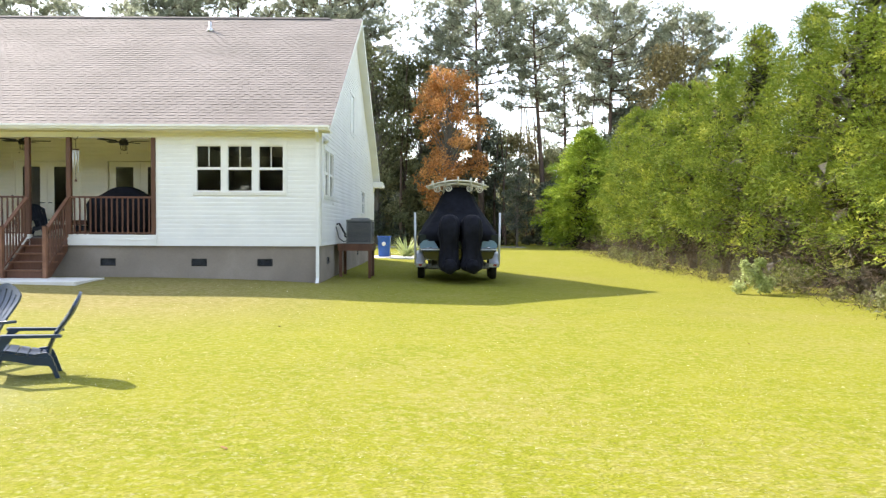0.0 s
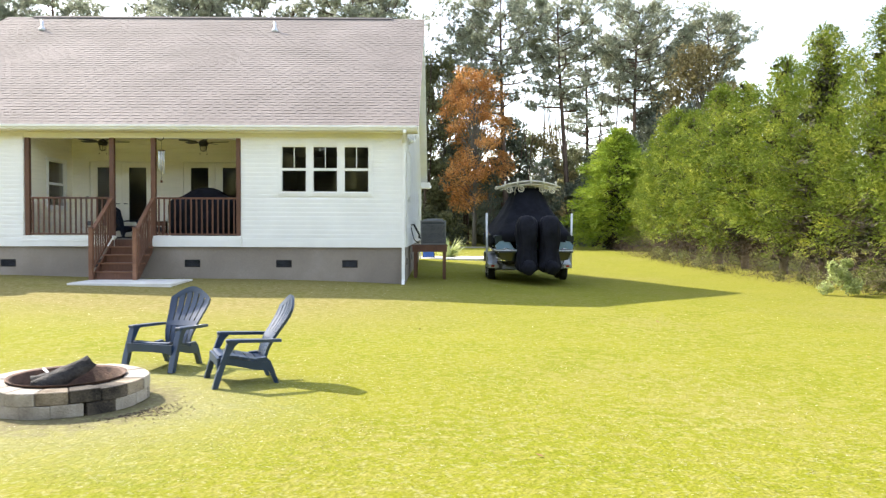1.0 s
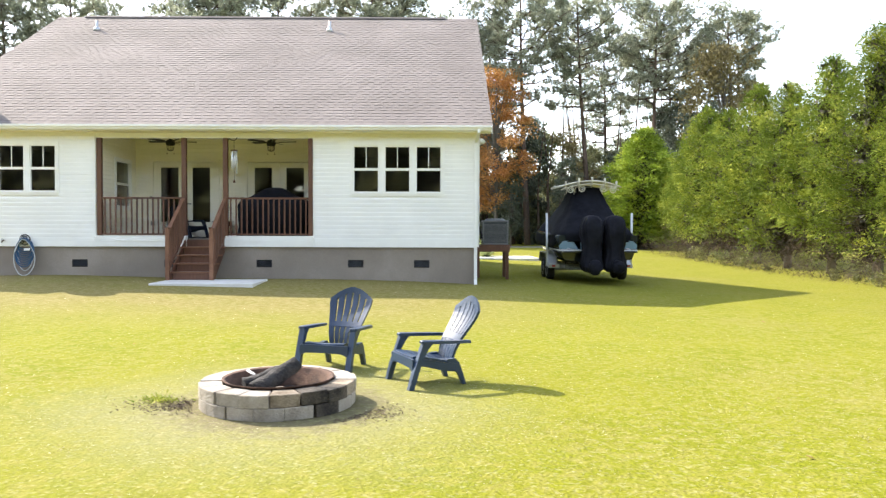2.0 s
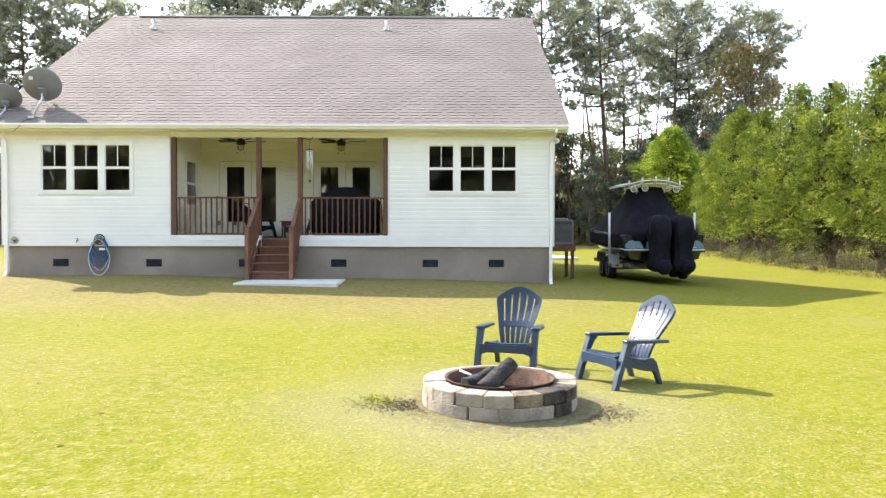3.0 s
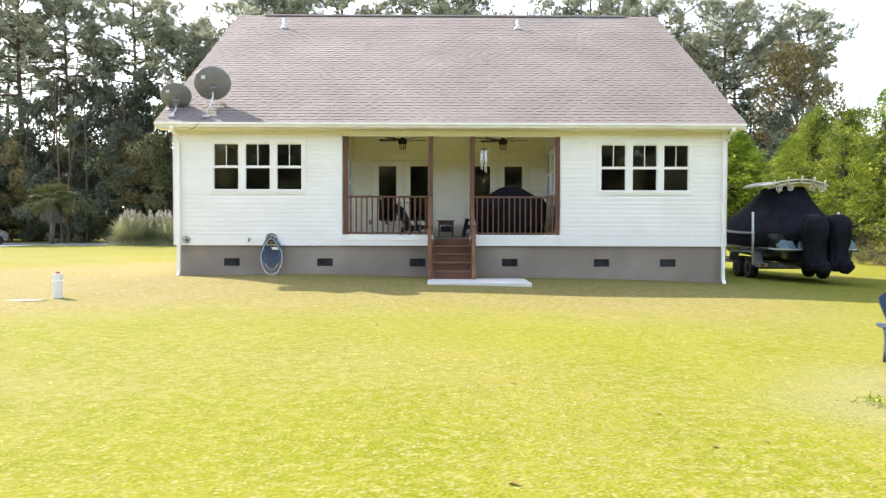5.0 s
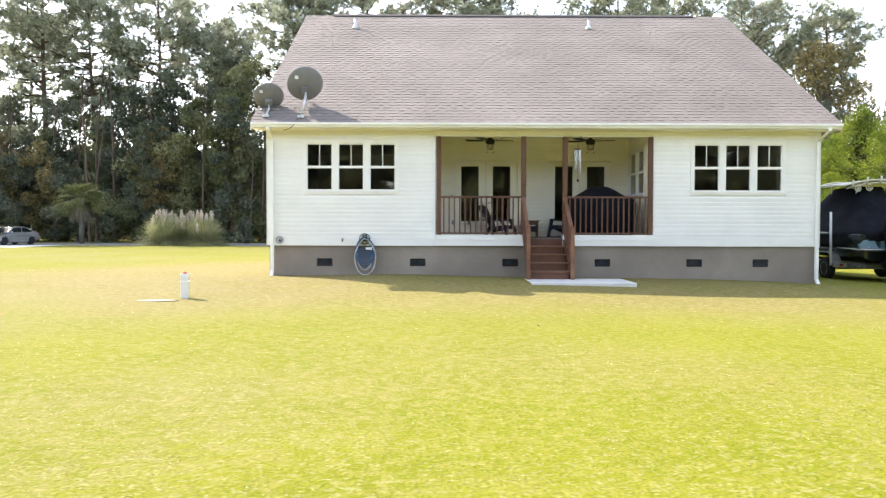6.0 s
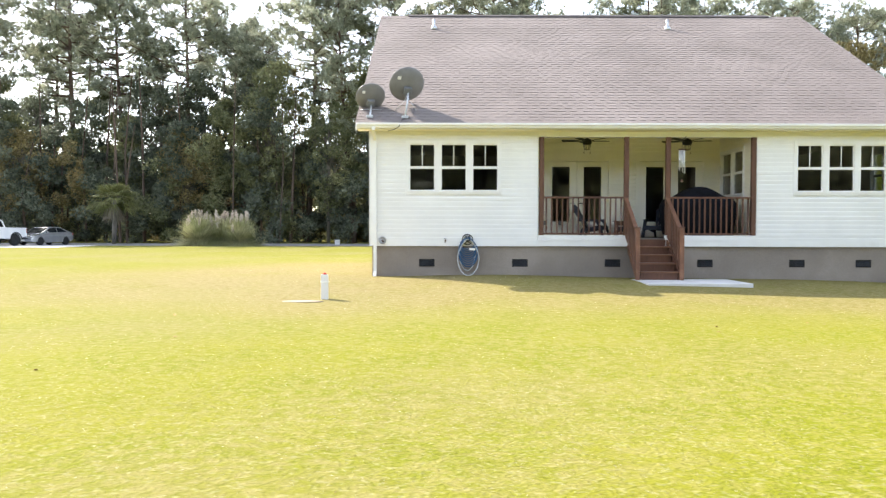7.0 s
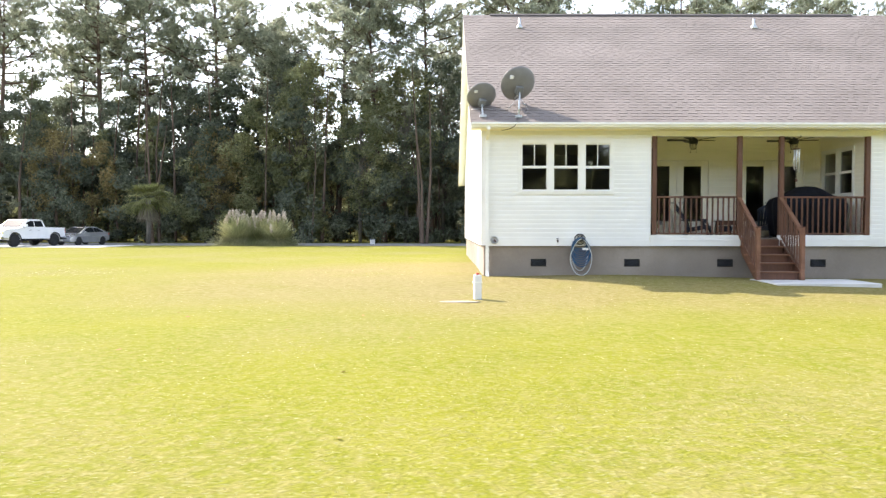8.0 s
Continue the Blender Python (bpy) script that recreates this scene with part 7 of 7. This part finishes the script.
def palm_tree(at):
    q = np.random.RandomState(17)
    p = thing("palm_tree", "cabbage palm with a shaggy round crown", "tree", at)
    part("trunk", tube(B(), [(0, 0, -0.1), (0.05, 0, 1.6), (0.0, 0.05, 3.6)], 0.15, 10, 0.18), M["greybark"], p)
    for dead, n, mtl in ((0, 64, M["palm"]), (1, 22, M["palmdead"])):
        for i in range(n):
            a = i * 2.39996 + q.uniform(-0.3, 0.3)
            e = q.uniform(-0.75, 1.4) if not dead else q.uniform(-1.45, -0.95)
            pet = q.uniform(0.6, 1.1) if not dead else q.uniform(0.3, 0.6)
            d = np.array([math.cos(a) * math.cos(e), math.sin(a) * math.cos(e), math.sin(e)])
            s = np.array([-math.sin(a), math.cos(a), 0])
            u = np.cross(d, s)
            c0 = np.array([0, 0, 3.6]) + d * pet
            V = []
            for k in range(15):
                f = (-1.25 + 2.5 * k / 14) * (0.4 if dead else 1.0)
                dd = d * math.cos(f) + s * math.sin(f)
                ln = (1.25 - 0.3 * abs(f)) * q.uniform(0.85, 1.1)
                w = 0.035
                tip = c0 + dd * ln - np.array([0, 0, (0.42 if not dead else 0.35) * ln])
                sd = (s * math.cos(f) - d * math.sin(f)) * w
                V += [c0 + dd * ln * 0.45 - sd, c0 + dd * ln * 0.45 + sd, tip, c0 - sd * 0.3, c0 + dd * ln * 0.45 + sd, c0 + dd * ln * 0.45 - sd]
            V += [np.array([0, 0, 3.55]) - s * 0.025, np.array([0, 0, 3.55]) + s * 0.025, c0]
            f_ = new("dead_frond" if dead else "frond", tri_mesh("frond", np.array(V), mtl))
            f_.parent = p
    p.matrix_basis = p.matrix_basis @ Matrix.Diagonal((1.22, 1.22, 1.04, 1))


palm_tree((-42.9, 63.8, 0.28))


def pampas(at, r, seed):
    g = thing("pampas_grass", "clump of pampas grass with pale plumes", "ornamental grass", at, 0, "pampas clumps")
    lf = spiky("leaf_tuft", (0, 0, 0), 4200, r, M["pampas"], "", seed, 0.022, 0.85, 1.0)
    for k in ("category", "label"):
        if k in lf.keys():
            del lf[k]
    lf.parent = g
    lf.matrix_basis = Matrix.Diagonal((1.12, 1.12, 1.08, 1))
    q = np.random.RandomState(seed)
    for i in range(17):
        a, d = q.uniform(0, 6.28), q.uniform(0.15, 1.2)
        x, y, h = d * math.cos(a), d * math.sin(a), q.uniform(2.35, 2.9) - 0.55 * d * d
        b = tube(B(), [(x * 0.2, y * 0.2, 0), (x * 0.8, y * 0.8, h * 0.6), (x, y, h - 0.6)], 0.012, 4)
        st = part("stem", b, M["pampas"], g)
        c = np.array([x, y, h - 0.3]) + ball(q, 220, (0.11, 0.11, 0.38))
        pl = new("plume", tri_mesh("plume", tris(c, 0.13, q, 0.8, None, 0.12), M["plume"]))
        pl.parent = st


pampas((-33.9, 58.4, 0.27), 2.5, 3)
pampas((-30.9, 58.6, 0.27), 2.3, 4)
pampas((-32.4, 59.3, 0.27), 2.4, 7)


# ---------------------------------------------------------------- scrub at the hedge's foot and litter on the lawn
def scrub():
    q = np.random.RandomState(66)
    V = []
    # litter left of the pit; the right patch also darkens grass as a shadow
    for cx, cy, sx, sy, m in ((-6.15, 6.45, 0.22, 0.13, 1300), (-4.72, 6.22, 0.22, 0.16, 1700)):
        for _ in range(m):
            x, y = cx + q.normal() * sx, cy + q.normal() * sy
            if math.hypot(x + 5.29, y - 6.63) > 0.80:
                V.append((x, y, gz(x, y) + 0.006))
    tagged(new("bark_litter", tri_mesh("bark_litter", tris(np.array(V), 0.015, q, -0.1, None, 0.3), M["litter"])), "dark bark chips and ash on the grass beside the fire pit, the right patch also standing in for shadow", "litter", kind="stuff")
    c = np.array([-6.42, 6.62, gz(-6.4, 6.6)]) + q.normal(size=(150, 3)) * (0.13, 0.08, 0.012) + (0, 0, 0.02)
    tagged(new("weeds", tri_mesh("weeds", tris(c, 0.05, q, 0.6, None, 0.12), M["cypress"])), "small green weed clump beside the fire pit", "weeds")
    c = np.array([8.2, 19.2, gz(8.2, 19.2) + 0.5]) + np.concatenate([ball(q, m, (r, r, r * 0.9)) + o for m, r, o in ((420, 0.30, (-0.1, 0, 0.02)), (260, 0.24, (0.38, 0.2, -0.22)), (200, 0.2, (-0.42, 0.1, -0.3)), (260, 0.26, (0.1, -0.2, -0.25)), (160, 0.16, (0.15, 0.1, 0.32)), (120, 0.14, (-0.3, 0, 0.28)))])
    tagged(new("shrub", tri_mesh("shrub", tris(c, 0.085, q, 0.3, None, 0.28), M["shrub"])), "pale green sunlit shrub at the hedge's foot", "shrub")
    tw = []
    for i in range(5200):
        y = q.uniform(11, 46)
        x = 9.15 + q.normal() * 0.42
        tw.append((x, y, gz(x, y) + abs(q.normal()) * 0.5 + 0.05))
    low = []
    for i in range(22):
        y = q.uniform(13, 44)
        x, r = 9.35 + q.normal() * 0.35, q.uniform(0.15, 0.55)
        low.append(np.array([x, y, gz(x, y) + r * 0.75]) + ball(q, int(520 * r), (r, r, r * 0.8)))
    tagged(new("undergrowth", tri_mesh("undergrowth", tris(np.concatenate(low), 0.09, q, 0.3, None, 0.30), M["palm"])), "low green weeds and vines along the hedge's foot", "undergrowth", kind="stuff")
    tagged(new("brush", tri_mesh("brush", tris(np.array(tw), 0.5, q, 0.05, None, 0.008), M["twig"])), "tangle of dead brown twigs under the hedge", "brush", kind="stuff")


scrub()


def leaf_mesh():
    b = B()
    o = [(-0.03, 0, 0.004), (-0.015, 0.018, 0.012), (0.01, 0.02, 0.016), (0.034, 0.002, 0.022), (0.012, -0.018, 0.014), (-0.014, -0.017, 0.010)]
    v = [b.verts.new(p) for p in o]
    w = [b.verts.new((x, y, z + 0.0025)) for x, y, z in o]
    b.faces.new(v[::-1])
    b.faces.new(w)
    for i in range(6):
        b.faces.new((v[i], v[(i + 1) % 6], w[(i + 1) % 6], w[i]))
    return finish("fallen_leaf", b, M["dryleaf"])


LM = leaf_mesh()
ql = random.Random(77)
spots = [(-1.47, 5.17), (3.37, 9.67), (1.65, 13.09), (-9.54, 7.0), (-8.9, 6.55), (-9.8, 4.36), (-17.2, 8.17)]
spots += [(ql.uniform(-24, 5), ql.uniform(4.2, 13)) for _ in range(26)]
for x, y in spots:
    if math.hypot(x - PX, y - PY) < 0.8:
        continue
    lf = new("fallen_leaf", LM)
    lf.matrix_basis = pose(x, y, gz(x, y) + 0.001, ql.uniform(-9, 9), ql.uniform(-9, 9), ql.uniform(0, 360)) @ Matrix.Scale(ql.uniform(0.5, 1.05), 4)
    tagged(lf, "dry brown fallen leaf on the lawn", "leaf", "fallen leaves")
